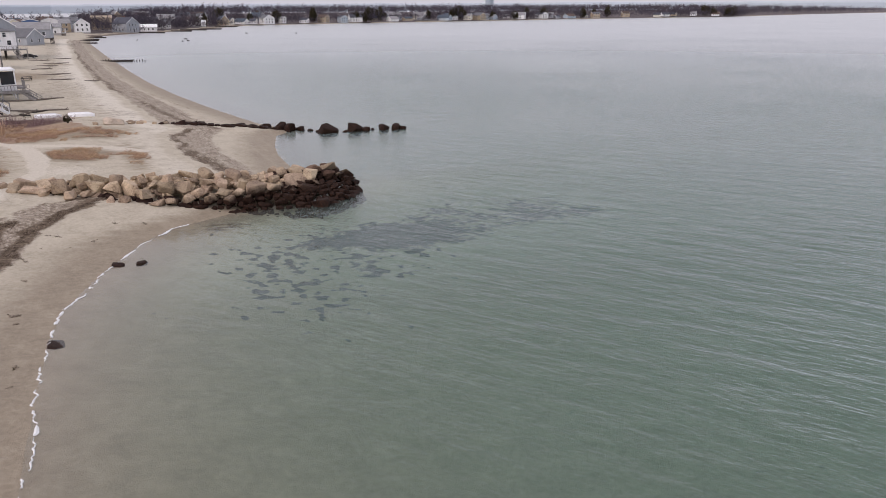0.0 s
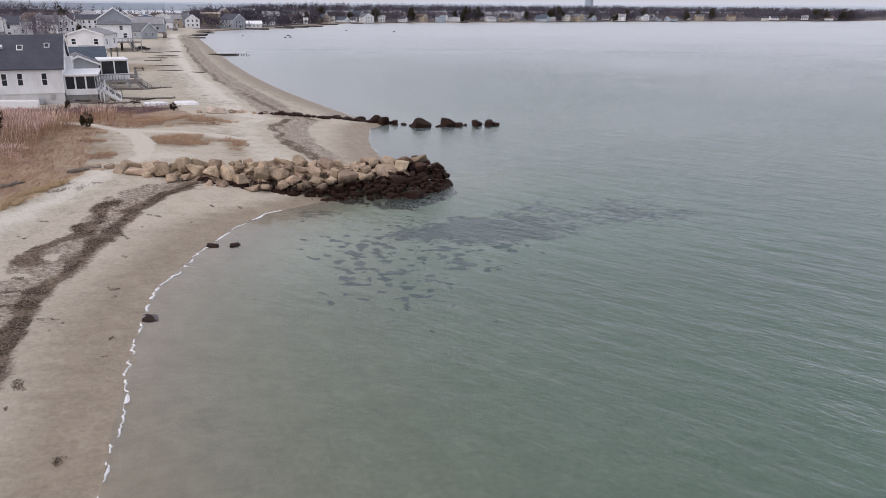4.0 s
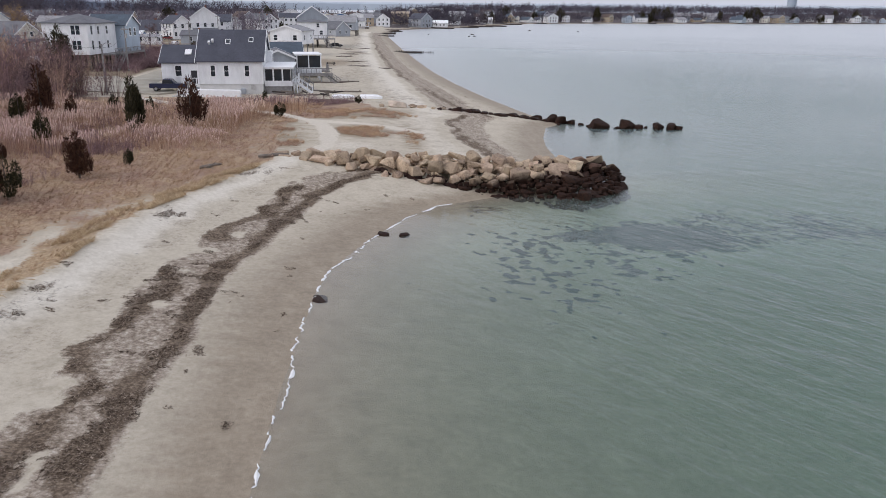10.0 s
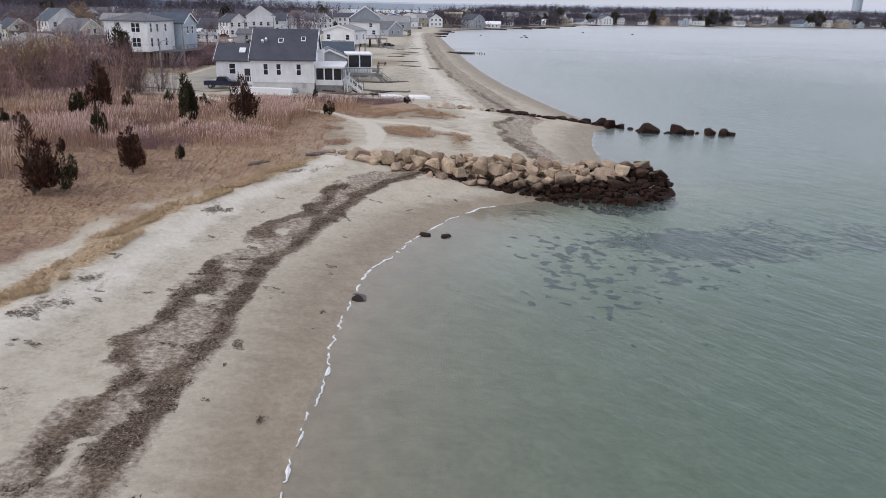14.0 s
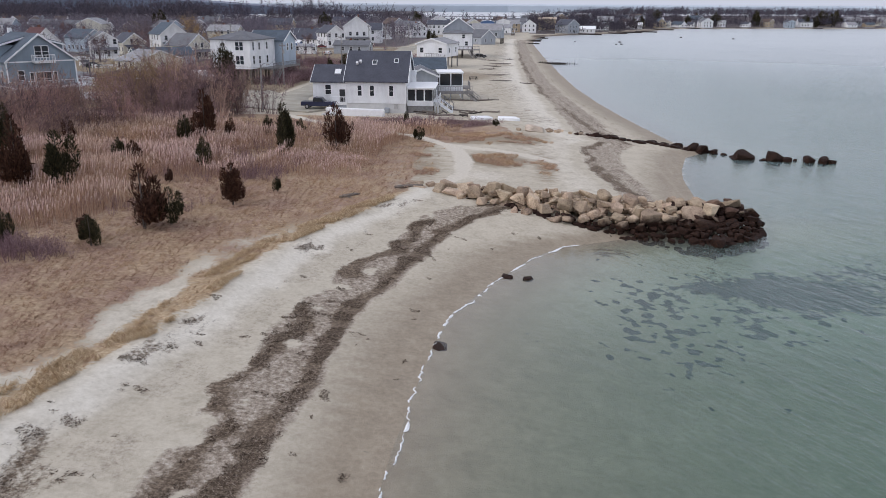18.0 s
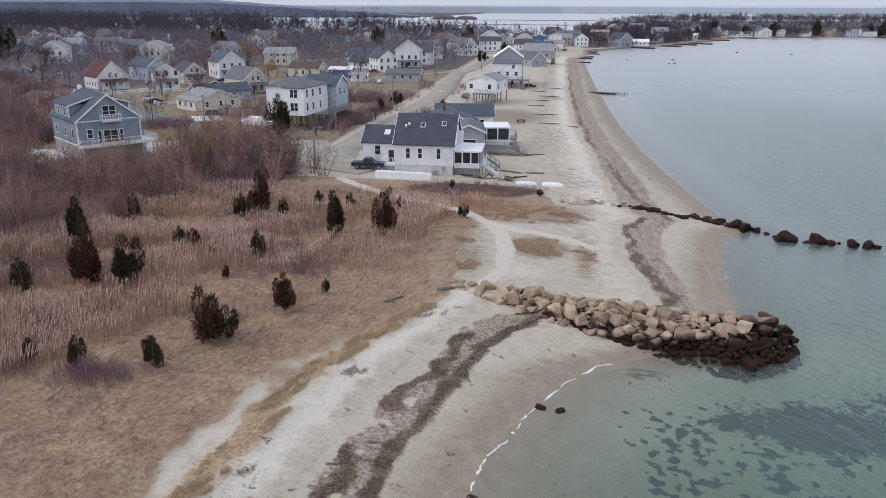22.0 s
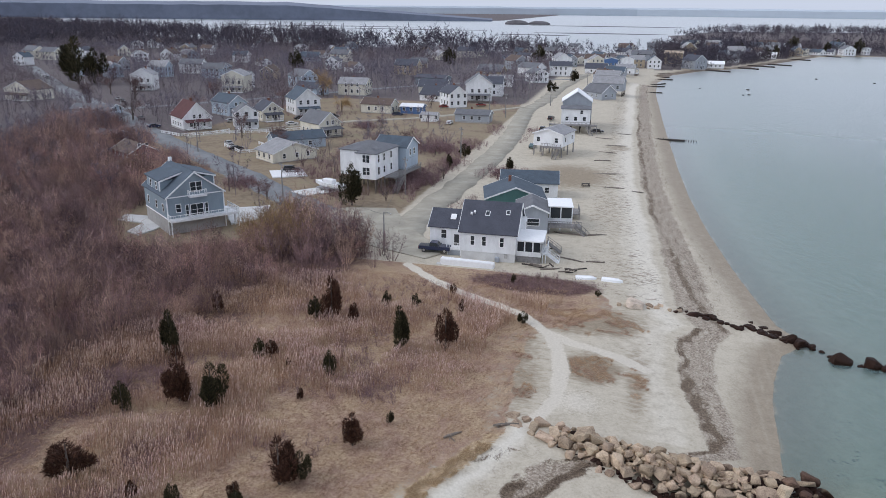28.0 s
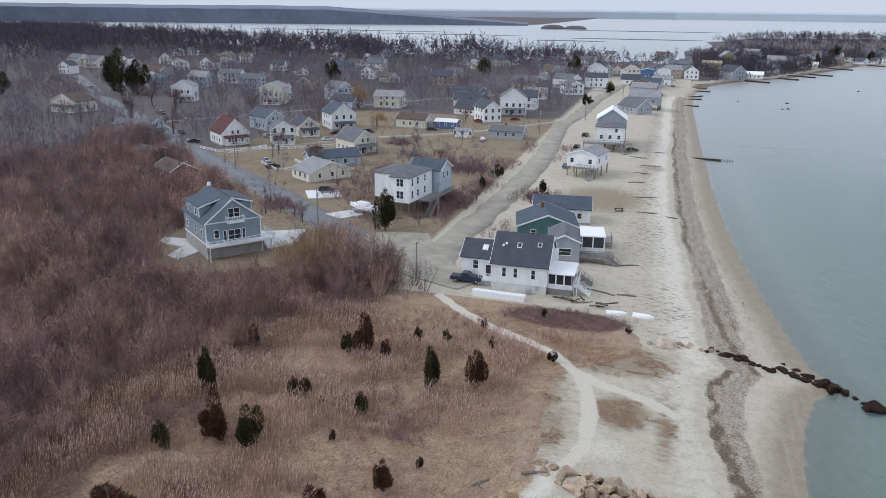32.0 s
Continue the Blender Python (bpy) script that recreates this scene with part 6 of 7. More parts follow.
rail_fence("white post-and-rail fence round a lawn", [(-118.5, 210), (-108, 200.5), (-101, 208), (-110, 216)])
rail_fence("white fence along the garden of the maroon-roofed house", [(-151, 226.5), (-141, 222), (-134, 229), (-131, 236)])
rail_fence("white fence beside the side lane", [(-131, 231), (-116, 239), (-106, 250)])

rnd = random.Random(31)
for k, (x, y, ln, rot) in enumerate(((-8, 143.6, 9, -12), (-3, 144, 7, 5), (-7, 127.6, 6.5, -3), (-2.2, 127.5, 3.8, 4), (-9.5, 121.4, 4, 25), (-12, 122.2, 5, -8), (-3, 204, 14, 1), (-1, 187.6, 9, 3), (-4, 236, 9, -4), (-2, 250, 12, 2), (-6, 262, 10, 3), (0, 277, 9, -2), (-5, 222, 8, 4), (5, 186.5, 5, -6), (-13.5, 66.5, 2.6, 35), (-8.5, 69.3, 3.2, 28))):
    ln, rot = ln * (0.62 if y > 140 else 0.85), rot + 14 * math.sin(k * 2.3)
    bm = bmesh.new()
    lathe(bm, ((0.11, 0), (0.17, ln * 0.2), (0.15, ln * 0.7), (0.07, ln)), 7, pose(-ln / 2, 0, 0.12, 0, 90, 0))
    for v in bm.verts:
        v.co.y += 0.25 * math.sin(v.co.x * 0.7 + k)
    for _ in range(3):
        u = rnd.uniform(-ln / 2, ln / 2)
        beam(bm, (u, 0, 0.12), (u + rnd.uniform(-0.8, 0.8), rnd.uniform(-0.9, 0.9), rnd.uniform(0.15, 0.5)), 0.07)
    ob = part("driftwood_log", bm, M["old_wood"], None)
    ob.matrix_world = pose(x, y, ground_at(x, y) - 0.03, 0, 0, rot)
    tagged(ob, "grey weathered driftwood log lying on the sand", "log", "driftwood")

for k, (x, y, n) in enumerate(((-10.6, 121.6, 7), (-6.4, 120.4, 9), (-12.6, 131.5, 5))):
    pile = thing("timber_pile", pose(x, y, ground_at(x, y), 0, 0, 20 * k), "heap of old dark timbers and boards by the beach", "timber pile", "timber piles")
    for i in range(n):
        bm = bmesh.new()
        a = Vector((rnd.uniform(-1.8, 1.8), rnd.uniform(-0.8, 0.8), 0.1 + 0.12 * i * 0.6))
        beam(bm, a, a + Vector((rnd.uniform(-2.2, 2.2), rnd.uniform(-0.9, 0.9), rnd.uniform(-0.05, 0.35))), 0.14, 0.2)
        part("timber", bm, M["dark_wood" if i % 2 else "old_wood"], pile)

tw = thing("picnic_table", pose(-7.6, 186.5, ground_at(-7.6, 186.5), 0, 0, 15), "dark wooden picnic table on the beach lot", "table")
part("tabletop", boxed(-1.0, 1.0, -0.4, 0.4, 0.72, 0.78), M["dark_wood"], tw)
for s in (-0.75, 0.75):
    part("bench", boxed(-1.0, 1.0, s - 0.14, s + 0.14, 0.42, 0.47), M["dark_wood"], tw)
for s in (-0.8, 0.8):
    bm = bmesh.new()
    beam(bm, (s, -0.8, 0), (s, -0.25, 0.72), 0.1)
    beam(bm, (s, 0.8, 0), (s, 0.25, 0.72), 0.1)
    beam(bm, (s, -0.8, 0.38), (s, 0.8, 0.38), 0.1)
    part("leg", bm, M["dark_wood"], tw)

gr = thing("timber_groin", pose(12, 276, 0.3), "low dark timber groin running from beach into water", "groin")
for k in range(16):
    x = 0.85 * k
    part("post", boxed(x - 0.13, x + 0.13, -0.13, 0.13, -0.9, 0.55 - 0.03 * k + 0.1 * (k % 3)), M["dark_wood"], gr)
part("plank", boxed(-1, 9, -0.05, 0.09, -0.6, 0.25), M["dark_wood"], gr)
for k in range(6):
    a = thing("timber_groin", pose(13 + 2 * k, 436 + 25 * k + 9 * (k % 2), 0.1, 0, 0, 5 + 23 * (k % 3)), "low dark timber and stone groin on the far shore", "groin", "far groins")
    part("plank", boxed(-5 - k % 3, 5 + k % 4, -0.4, 0.4, -0.4, 0.5, bevel=0.15), M["dark_wood"], a)
for k, (x, y) in enumerate(((88, 640), (120, 690), (150, 770), (190, 835), (64, 606), (104, 668), (240, 868), (330, 886))):
    a = thing("timber_groin", pose(x, y, 0.2, 0, 0, -35), "low dark stone groin on the far point", "groin", "far groins")
    part("plank", boxed(-9 - 3 * (k % 3), 8, -0.8, 0.8, -0.4, 0.7, bevel=0.3), M["dark_wood"], a)
for k, (x, y, s) in enumerate(((66, 470, 1.8), (60, 440, 1.2), (63, 442, 1.6), (120, 560, 2.0), (150, 540, 2.0), (40, 470, 1.2))):
    b = lone_boulder(x, y, s, 0.6, "dark rock standing in the calm bay", DARK_ROCKS, k)
    b.location.z = 0.15

wt = thing("water_tower", pose(760, 1350, 2), "pale blue cylindrical water tower over far woods", "water tower")
bm = bmesh.new()
lathe(bm, ((8, 0), (8, 44), (7, 46), (2, 48)), 20)
part("tank", bm, M["paleblue_siding"], wt)

# ---- plants ----


def plant_material(name, stops, patch=None, rough=0.9, patch_scale=0.08):
    n = Nodes(name)
    isl = n.node("ShaderNodeNewGeometry").outputs["Random Per Island"]
    col = n.ramp(isl, *stops)
    if patch:
        a = n.noise(patch_scale, 3.0, 0.55)
        f = n.node("ShaderNodeMapRange", Value=a, From_Min=0.42, From_Max=0.6).outputs[0]
        col = n.mix(f, col, n.ramp(isl, *patch))
    sh = n.node("ShaderNodeHueSaturation", Color=col, Value=n.math("MULTIPLY_ADD", n.random(), 0.3, 0.85))
    return n.set(sh.outputs[0], rough, 0.0, 0.2)


def brush_material(name):
    """Bare twigs whose tone shifts from stand to stand: grey-brown, rust, mauve and straw."""
    n = Nodes(name)
    isl = n.node("ShaderNodeNewGeometry").outputs["Random Per Island"]
    a, b = n.noise(0.09, 4.0, 0.6), n.noise(0.33, 3.0, 0.6)
    own = n.attr("tone")
    mixed = n.math("ADD", n.math("ADD", n.math("MULTIPLY", a, 0.5), n.math("MULTIPLY", b, 0.3)), n.math("MULTIPLY", own, 0.2))
    tone = n.ramp(mixed, (0.34, (0.105, 0.075, 0.084)), (0.42, (0.23, 0.145, 0.135)), (0.49, (0.165, 0.108, 0.12)), (0.56, (0.32, 0.22, 0.162)), (0.63, (0.25, 0.146, 0.138)), (0.74, (0.175, 0.122, 0.132)))
    val = n.math("ADD", n.math("MULTIPLY_ADD", isl, 0.55, 0.5), n.math("MULTIPLY", own, 0.75))
    stand = n.node("ShaderNodeMapRange", Value=n.noise(0.15, 3.0, 0.55), From_Min=0.36, From_Max=0.64, To_Min=0.66, To_Max=1.4).outputs[0]
    h = n.node("ShaderNodeHueSaturation", Color=tone, Value=n.math("MULTIPLY", val, stand))
    return n.set(h.outputs[0], 0.9, 0.0, 0.2)


M["twigs"] = brush_material("bare_twigs")
# Village and point trees: violet-blue in these tones stands in for air haze.
M["hazed_twigs"] = plant_material("hazed_bare_trees", ((0.0, (0.065, 0.058, 0.074)), (0.5, (0.14, 0.125, 0.157)), (1.0, (0.24, 0.217, 0.255))), ((0.0, (0.07, 0.055, 0.06)), (0.5, (0.145, 0.113, 0.125)), (1.0, (0.23, 0.187, 0.195))), patch_scale=0.02)
M["hazed_point_twigs"] = plant_material("hazed_point_woods", ((0.0, (0.042, 0.038, 0.052)), (0.5, (0.078, 0.07, 0.094)), (1.0, (0.13, 0.117, 0.146))), ((0.0, (0.046, 0.038, 0.047)), (0.5, (0.085, 0.07, 0.084)), (1.0, (0.138, 0.116, 0.13))), patch_scale=0.02)
M["reed_plumes"] = plant_material("reed_plumes", ((0.0, (0.34, 0.23, 0.17)), (0.5, (0.55, 0.40, 0.31)), (1.0, (0.74, 0.60, 0.48))), ((0.0, (0.36, 0.24, 0.21)), (0.5, (0.55, 0.39, 0.35)), (1.0, (0.74, 0.59, 0.53))))
M["reeds"] = plant_material("dry_reeds", ((0.0, (0.29, 0.165, 0.10)), (0.5, (0.53, 0.345, 0.222)), (1.0, (0.74, 0.55, 0.39))), ((0.0, (0.23, 0.126, 0.09)), (0.5, (0.43, 0.268, 0.195)), (1.0, (0.65, 0.47, 0.36))))
M["beach_grass"] = plant_material("beach_grass", ((0.0, (0.28, 0.17, 0.10)), (0.5, (0.47, 0.325, 0.205)), (1.0, (0.66, 0.50, 0.34))), ((0.0, (0.20, 0.115, 0.08)), (0.5, (0.36, 0.225, 0.16)), (1.0, (0.55, 0.39, 0.29))), patch_scale=0.25)
M["golden_grass"] = plant_material("golden_grass", ((0.0, (0.26, 0.165, 0.085)), (0.5, (0.52, 0.385, 0.235)), (1.0, (0.76, 0.62, 0.43))))
M["cedar"] = plant_material("cedar_needles", ((0.0, (0.012, 0.013, 0.007)), (0.5, (0.04, 0.038, 0.018)), (1.0, (0.10, 0.078, 0.04))))
M["cedar_rust"] = plant_material("cedar_rust", ((0.0, (0.03, 0.014, 0.010)), (0.5, (0.07, 0.033, 0.022)), (1.0, (0.13, 0.065, 0.04))))
M["willow"] = plant_material("willow_twigs", ((0.0, (0.20, 0.13, 0.06)), (0.5, (0.33, 0.22, 0.11)), (1.0, (0.45, 0.32, 0.17))))
M["bark"] = plain("bark", (0.13, 0.105, 0.09), 0.9, 0.25, 2.0)
R = np.random.RandomState(11)


def blades(base, tip, width):
    """Slender three-cornered blades from base to tip, turned at random."""
    n = len(base)
    d = tip - base
    side = np.cross(d, R.normal(size=(n, 3)))
    side /= np.linalg.norm(side, axis=1, keepdims=True) + 1e-9
    w = np.broadcast_to(np.asarray(width, float), (n,))[:, None] / 2
    v = np.stack([base - side * w, base + side * w, tip], 1).reshape(-1, 3)
    return v


def twig_tree(h, spread, limbs, twigs, width, trunk=0.12, low=0.0, droop=0.0, fine=1.0):
    """A bare tree: forking limbs as slender blades, fine twigs in an uneven crown."""
    out = []
    base, tip, wd = [], [], []
    clusters = []
    for k in range(limbs):
        a, r = R.uniform(0, 6.28), spread * R.uniform(0.25, 1.0) ** 0.7
        z = h * R.uniform(0.55, 1.0) * (1 - 0.25 * (r / spread) ** 2)
        root = np.array([R.normal(0, 0.05 * spread), R.normal(0, 0.05 * spread), h * low * R.uniform(0.3, 1)])
        end = np.array([r * math.cos(a), r * math.sin(a), z])
        mid = root + (end - root) * 0.5 + np.array([0, 0, 0.12 * h])
        base += [root, mid]
        tip += [mid + (mid - root) * 0.1, end]
        wd += [trunk, trunk * 0.5]
        clusters += [mid, end, mid * 0.4 + end * 0.6]
    cl = np.array(clusters)
    pick = R.randint(0, len(cl), twigs)
    b = cl[pick] + R.normal(0, 0.09 * spread, (twigs, 3))
    d = R.normal(0, 1, (twigs, 3)) * [1, 1, 0.8] + (cl[pick] - [0, 0, h * 0.45]) / (0.6 * h) + [0, 0, 0.45 - droop]
    d /= np.linalg.norm(d, axis=1, keepdims=True)
    t = b + d * (R.uniform(0.14, 0.34, twigs) * h * fine)[:, None]
    return np.concatenate([blades(np.array(base), np.array(tip), np.array(wd)), blades(b, t, width * R.uniform(0.6, 1.3, twigs))])


def scatter(name, label, category, templates, places, material, kind="stuff"):
    """Many plants joined in one mesh: places are x, y, size, height stretch."""
    all_v, tones = [], []
    for x, y, s, hs in places:
        t = templates[R.randint(len(templates))]
        a = R.uniform(0, 6.28)
        c, sn = math.cos(a), math.sin(a)
        v = np.empty_like(t)
        v[:, 0], v[:, 1], v[:, 2] = x + s * (c * t[:, 0] - sn * t[:, 1]), y + s * (sn * t[:, 0] + c * t[:, 1]), ground_at(x, y) - 0.05 + s * hs * t[:, 2]
        all_v.append(v)
        tones.append(np.full(len(v), R.uniform()))
    v = np.concatenate(all_v)
    me = tri_mesh(name, v, np.arange(len(v)).reshape(-1, 3))
    me.attributes.new("tone", "FLOAT", "POINT").data.foreach_set("value", np.concatenate(tones).astype(np.float32))
    ob = link_mesh(name, me, material)
    return tagged(ob, label, category, kind=kind)


def thicket(h, spread, stems, twigs, width):
    """A many-stemmed bare bush: upright stems fanning from the root into a rounded crown of fine twigs."""
    a, r = R.uniform(0, 6.28, stems), spread * np.sqrt(R.uniform(0.02, 1.0, stems))
    top = h * np.sqrt(np.clip(1.02 - 0.75 * (r / spread) ** 2, 0.1, 1)) * R.uniform(0.82, 1.06, stems)
    root = np.stack([0.3 * r * np.cos(a), 0.3 * r * np.sin(a), 0 * r], -1)
    end = np.stack([r * np.cos(a), r * np.sin(a), top], -1)
    k = R.randint(0, stems, twigs)
    u = R.uniform(0.3, 1.0, twigs) ** 0.6
    b = root[k] + (end[k] - root[k]) * u[:, None] + R.normal(0, 0.035 * h, (twigs, 3))
    d = (end[k] - root[k]) / h * 0.7 + R.normal(0, 0.55, (twigs, 3)) + [0, 0, 0.15]
    d /= np.linalg.norm(d, axis=1, keepdims=True)
    t = b + d * (h * R.uniform(0.07, 0.2, twigs))[:, None]
    return np.concatenate([blades(root, end, width * 1.5), blades(b, t, width * R.uniform(0.7, 1.3, twigs))])


# bare brush between the houses and the reeds
BRUSH = [thicket(1.0, 0.42 + 0.05 * (k % 3), 26, 330, 0.0072) for k in range(8)]
LOW = [thicket(1.0, 0.6, 16, 120, 0.013) for k in range(6)]
WOODS_EDGE = ((40, -52), (53, -58), (65, -58), (73, -58), (82, -55), (90, -50), (97, -47), (104, -44), (111, -42), (116, -38), (120, -36), (124, -43), (130, -48), (134, -58), (150, -86), (200, -130), (240, -175))


def in_woods(x, y):
    if not 30 < y < 245:
        return False
    if x > float(along(WOODS_EDGE, y)) + 6 * (float(vnoise(x, y, 9, 4)) - 0.5):
        return False
    if math.hypot(x + 79, y - 127) < 13 + 3 * (y > 127):
        return False
    if -98 < x < -66 and 117 < y < 150 and y > 118 - 0.2 * (x + 80):
        return False
    return free(x, y, 1.0, 7.0)


places = []
for _ in range(5600):
    x, y = R.uniform(-185, -34), R.uniform(30, 235)
    if in_woods(x, y):
        e = float(along(WOODS_EDGE, y)) - x
        tall = 2.2 + 3.8 * min(1, max(0, e) / 9) * (0.6 + 0.7 * float(vnoise(x, y, 14, 6)))
        if math.hypot(x + 53, y - 119) < 11:
            tall = 6.5 + 2.5 * (1 - math.hypot(x + 53, y - 119) / 11)
        if x < -84 or y > 112 or y > 95 and x > -66:
            tall = max(tall, 4.6)
        clump = float(fbm(x, y, 11, 88))
        if clump < 0.38 and R.uniform() < 0.5:
            continue
        places.append((x, y, tall * (0.5 + 0.95 * clump) * R.choice((0.75, 1.0, 1.0, 1.3)) * R.uniform(0.85, 1.1), 1.0))
golden = [p for p in places if math.hypot((p[0] + 60) / 8, (p[1] - 120) / 6) < 1]
scatter("brush", "dense bare purple-brown brush and small trees", "brush", BRUSH, [p for p in places if p not in golden], M["twigs"])
scatter("golden_brush", "yellow-brown bare brush beside the turning lane", "brush", BRUSH, golden, M["willow"])

# low purple shrubs among the reeds and below the white house
places = [(x, y, s, 0.8) for x, y, s in ((R.uniform(-22, 0), R.uniform(109.5, 117.5), R.uniform(0.7, 1.2)) for _ in range(230)) if abs(y - 113.5) < 4.2 - 0.02 * (x + 11) ** 2]
places += [(x, y, R.uniform(0.8, 1.7), 0.9) for x, y in ((R.uniform(-58, -20), R.uniform(55, 108)) for _ in range(900)) if float(vnoise(x, y, 7, 12)) > 0.55 and x < -19 and x < float(along(GRASS, y)) - 12]
places += [(x, y, R.uniform(1.6, 3.2), 1.0) for x, y in ((R.uniform(-82, -43), R.uniform(154, 240)) for _ in range(700)) if float(vnoise(x, y, 10, 77)) > 0.42 and free(x, y, -5.0, 5.0)]
for cx, cy, rx, ry, cnt, tall in ((-32.6, 47.2, 2.3, 1.6, 60, 1.5), (-41.5, 47.0, 3.6, 2.4, 110, 1.3), (-42.0, 54.0, 3.0, 2.6, 70, 1.3), (-54.5, 64.0, 3.5, 5.0, 130, 1.6), (-25.0, 73.6, 4.0, 2.5, 60, 1.2), (-48.5, 70.0, 3.0, 3.0, 60, 1.4), (-50, 43, 5, 3, 120, 1.5), (-30, 80, 4, 3, 60, 1.2), (-28.5, 192.5, 5.0, 4.5, 90, 2.0), (-49.5, 178, 5, 9, 150, 2.6), (-54, 222, 7, 7, 110, 2.4), (-90, 259, 4.5, 4.5, 60, 2.6), (-46.5, 202, 3, 7, 50, 2.0), (-88, 163, 4, 5, 70, 2.4), (-69, 196, 8, 8, 80, 1.9)):
    for _ in range(cnt):
        places.append((cx + R.normal(0, rx * 0.6), cy + R.normal(0, ry * 0.6), tall * R.uniform(0.65, 1.2), 0.95))
M["mauve_twigs"] = plant_material("mauve_twigs", ((0.0, (0.10, 0.057, 0.064)), (0.5, (0.25, 0.155, 0.168)), (1.0, (0.42, 0.295, 0.30))))
for _ in range(2500):
    x, y = R.uniform(-62, -27), R.uniform(148, 345)
    d = float(line_distance(np.array([x]), np.array([y]), ROAD_B)[0])
    if 4.4 < d < 9 and float(vnoise(x, y, 10, 78)) > 0.66 and free(x, y, -3.0, 3.8):
        places.append((x, y, R.uniform(0.9, 2.1), 1.0))
for _ in range(1500):
    x, y = R.uniform(-170, -46), R.uniform(150, 345)
    if x + 0.62 * y > 30 and float(vnoise(x, y, 9, 80)) > 0.56 and free(x, y, -3.5, 4.5):
        places.append((x, y, R.uniform(1.0, 2.6), 1.0))
scatter("low_shrubs", "low bare purple-grey shrubs", "shrubs", LOW, places, M["mauve_twigs"])


# reeds and beach grass
def reed_mask(x, y):
    e = along(GRASS, y) - x
    m = (e > 5.5 + 5 * (fbm(x, y, 8, 14) - 0.5)) & (y > 40) & (y < 106) & (x > -64)
    m &= (fbm(x, y, 6, 15) + 0.1 * (vnoise(x, y, 0.6, 25) - 0.5) > 0.40)
    m &= ~((y < 74) & (x > -24 - 0.5 * (74 - y)))
    m &= ~((x > -34) & (x < -22) & (y > 62) & (y < 71))
    m &= (line_distance(x, y, PATHS[0]) > 2.5)
    return m


x, y = R.uniform(-64, -8, 260000), R.uniform(40, 106, 260000)
k = reed_mask(x, y)
x, y = x[k][:70000], y[k][:70000]
z = height(x, y)
tall = 1.0 + 1.1 * fbm(x, y, 7, 16) + R.uniform(-0.25, 0.4, len(x))
tall *= np.where((x > -24) & (y < 84), 0.62, 1.0) * (0.45 + 0.55 * ramp01(fbm(x, y, 6, 15), 0.40, 0.52))
lean = R.normal(0, 0.11, (len(x), 2)) + [0.05, 0.04]
b = np.stack([x, y, z - 0.03], -1)
t = b + np.stack([lean[:, 0] * tall, lean[:, 1] * tall, tall], -1)
v = blades(b, t, 0.03)
reeds = link_mesh("reeds", tri_mesh("reeds", v, np.arange(len(v)).reshape(-1, 3)), M["reeds"])
tagged(reeds, "stand of dry reddish-tan reeds", "reeds", kind="stuff")
k = R.uniform(size=len(x)) < 0.2 + 0.5 * (fbm(x, y, 5, 19) > 0.5)
v = blades(t[k] + np.stack([0.05 * tall[k], 0 * tall[k], 0.1 * tall[k]], -1), b[k] + (t[k] - b[k]) * 0.72, 0.055)
plumes = link_mesh("reed_plumes", tri_mesh("reed_plumes", v, np.arange(len(v)).reshape(-1, 3)), M["reed_plumes"])
tagged(plumes, "pale feathery plumes on the dry reeds", "reeds", kind="stuff")


def tussocks(x, y, per, length, width, droop):
    """Clumps of dry blades that rise from a root and fall over towards the sea."""
    n = len(x)
    x, y = np.repeat(x, per), np.repeat(y, per)
    root = np.stack([x + R.normal(0, 0.06, n * per), y + R.normal(0, 0.06, n * per), height(x, y) - 0.03], -1)
    a = R.normal(-0.45, 0.9, n * per)
    out = np.stack([np.cos(a), np.sin(a), 0 * a], -1)
    ln = length * R.uniform(0.5, 1.2, n * per)[:, None]
    top = root + out * ln * 0.4 + [0, 0, 1] * ln * 0.62
    end = top + out * ln * 0.5 - [0, 0, 1] * ln * droop
    return np.concatenate([blades(root, top + (end - top) * 0.25, width), blades(top, end, width * 0.8)])


x, y = R.uniform(-62, -6, 240000), R.uniform(12, 112, 240000)
mk = ground_masks(x, y, height(x, y))
k = (mk["grass"] > 0.5 + 0.5 * R.uniform(size=len(x)) - 0.1) & (mk["path"] < 0.3) & (x > -56) & ~reed_mask(x, y)
x, y = x[k][:17000], y[k][:17000]
v = tussocks(x, y, 5, 0.5, 0.03, 0.25)
grassy = link_mesh("beach_grass", tri_mesh("beach_grass", v, np.arange(len(v)).reshape(-1, 3)), M["beach_grass"])
tagged(grassy, "short dry tan beach grass on the dune", "grass", kind="stuff")

# golden tussocks along the dune's seaward edge
y = R.uniform(12, 66, 9000)
x = along(GRASS, y) + 1.8 * (fbm(along(GRASS, y), y, 5, 9) - 0.5) + 0.15 - R.uniform(0, 1.0, len(y)) ** 1.4 * 2.2
k = fbm(x * 1.4, y * 0.9, 1.1, 24) > 0.52
v = tussocks(x[k][:2300], y[k][:2300], 10, 0.5, 0.028, 0.42)
fringe = link_mesh("dune_edge_grass", tri_mesh("dune_edge_grass", v, np.arange(len(v)).reshape(-1, 3)), M["golden_grass"])
tagged(fringe, "golden tussocks of long grass falling over the dune edge", "grass", kind="stuff")
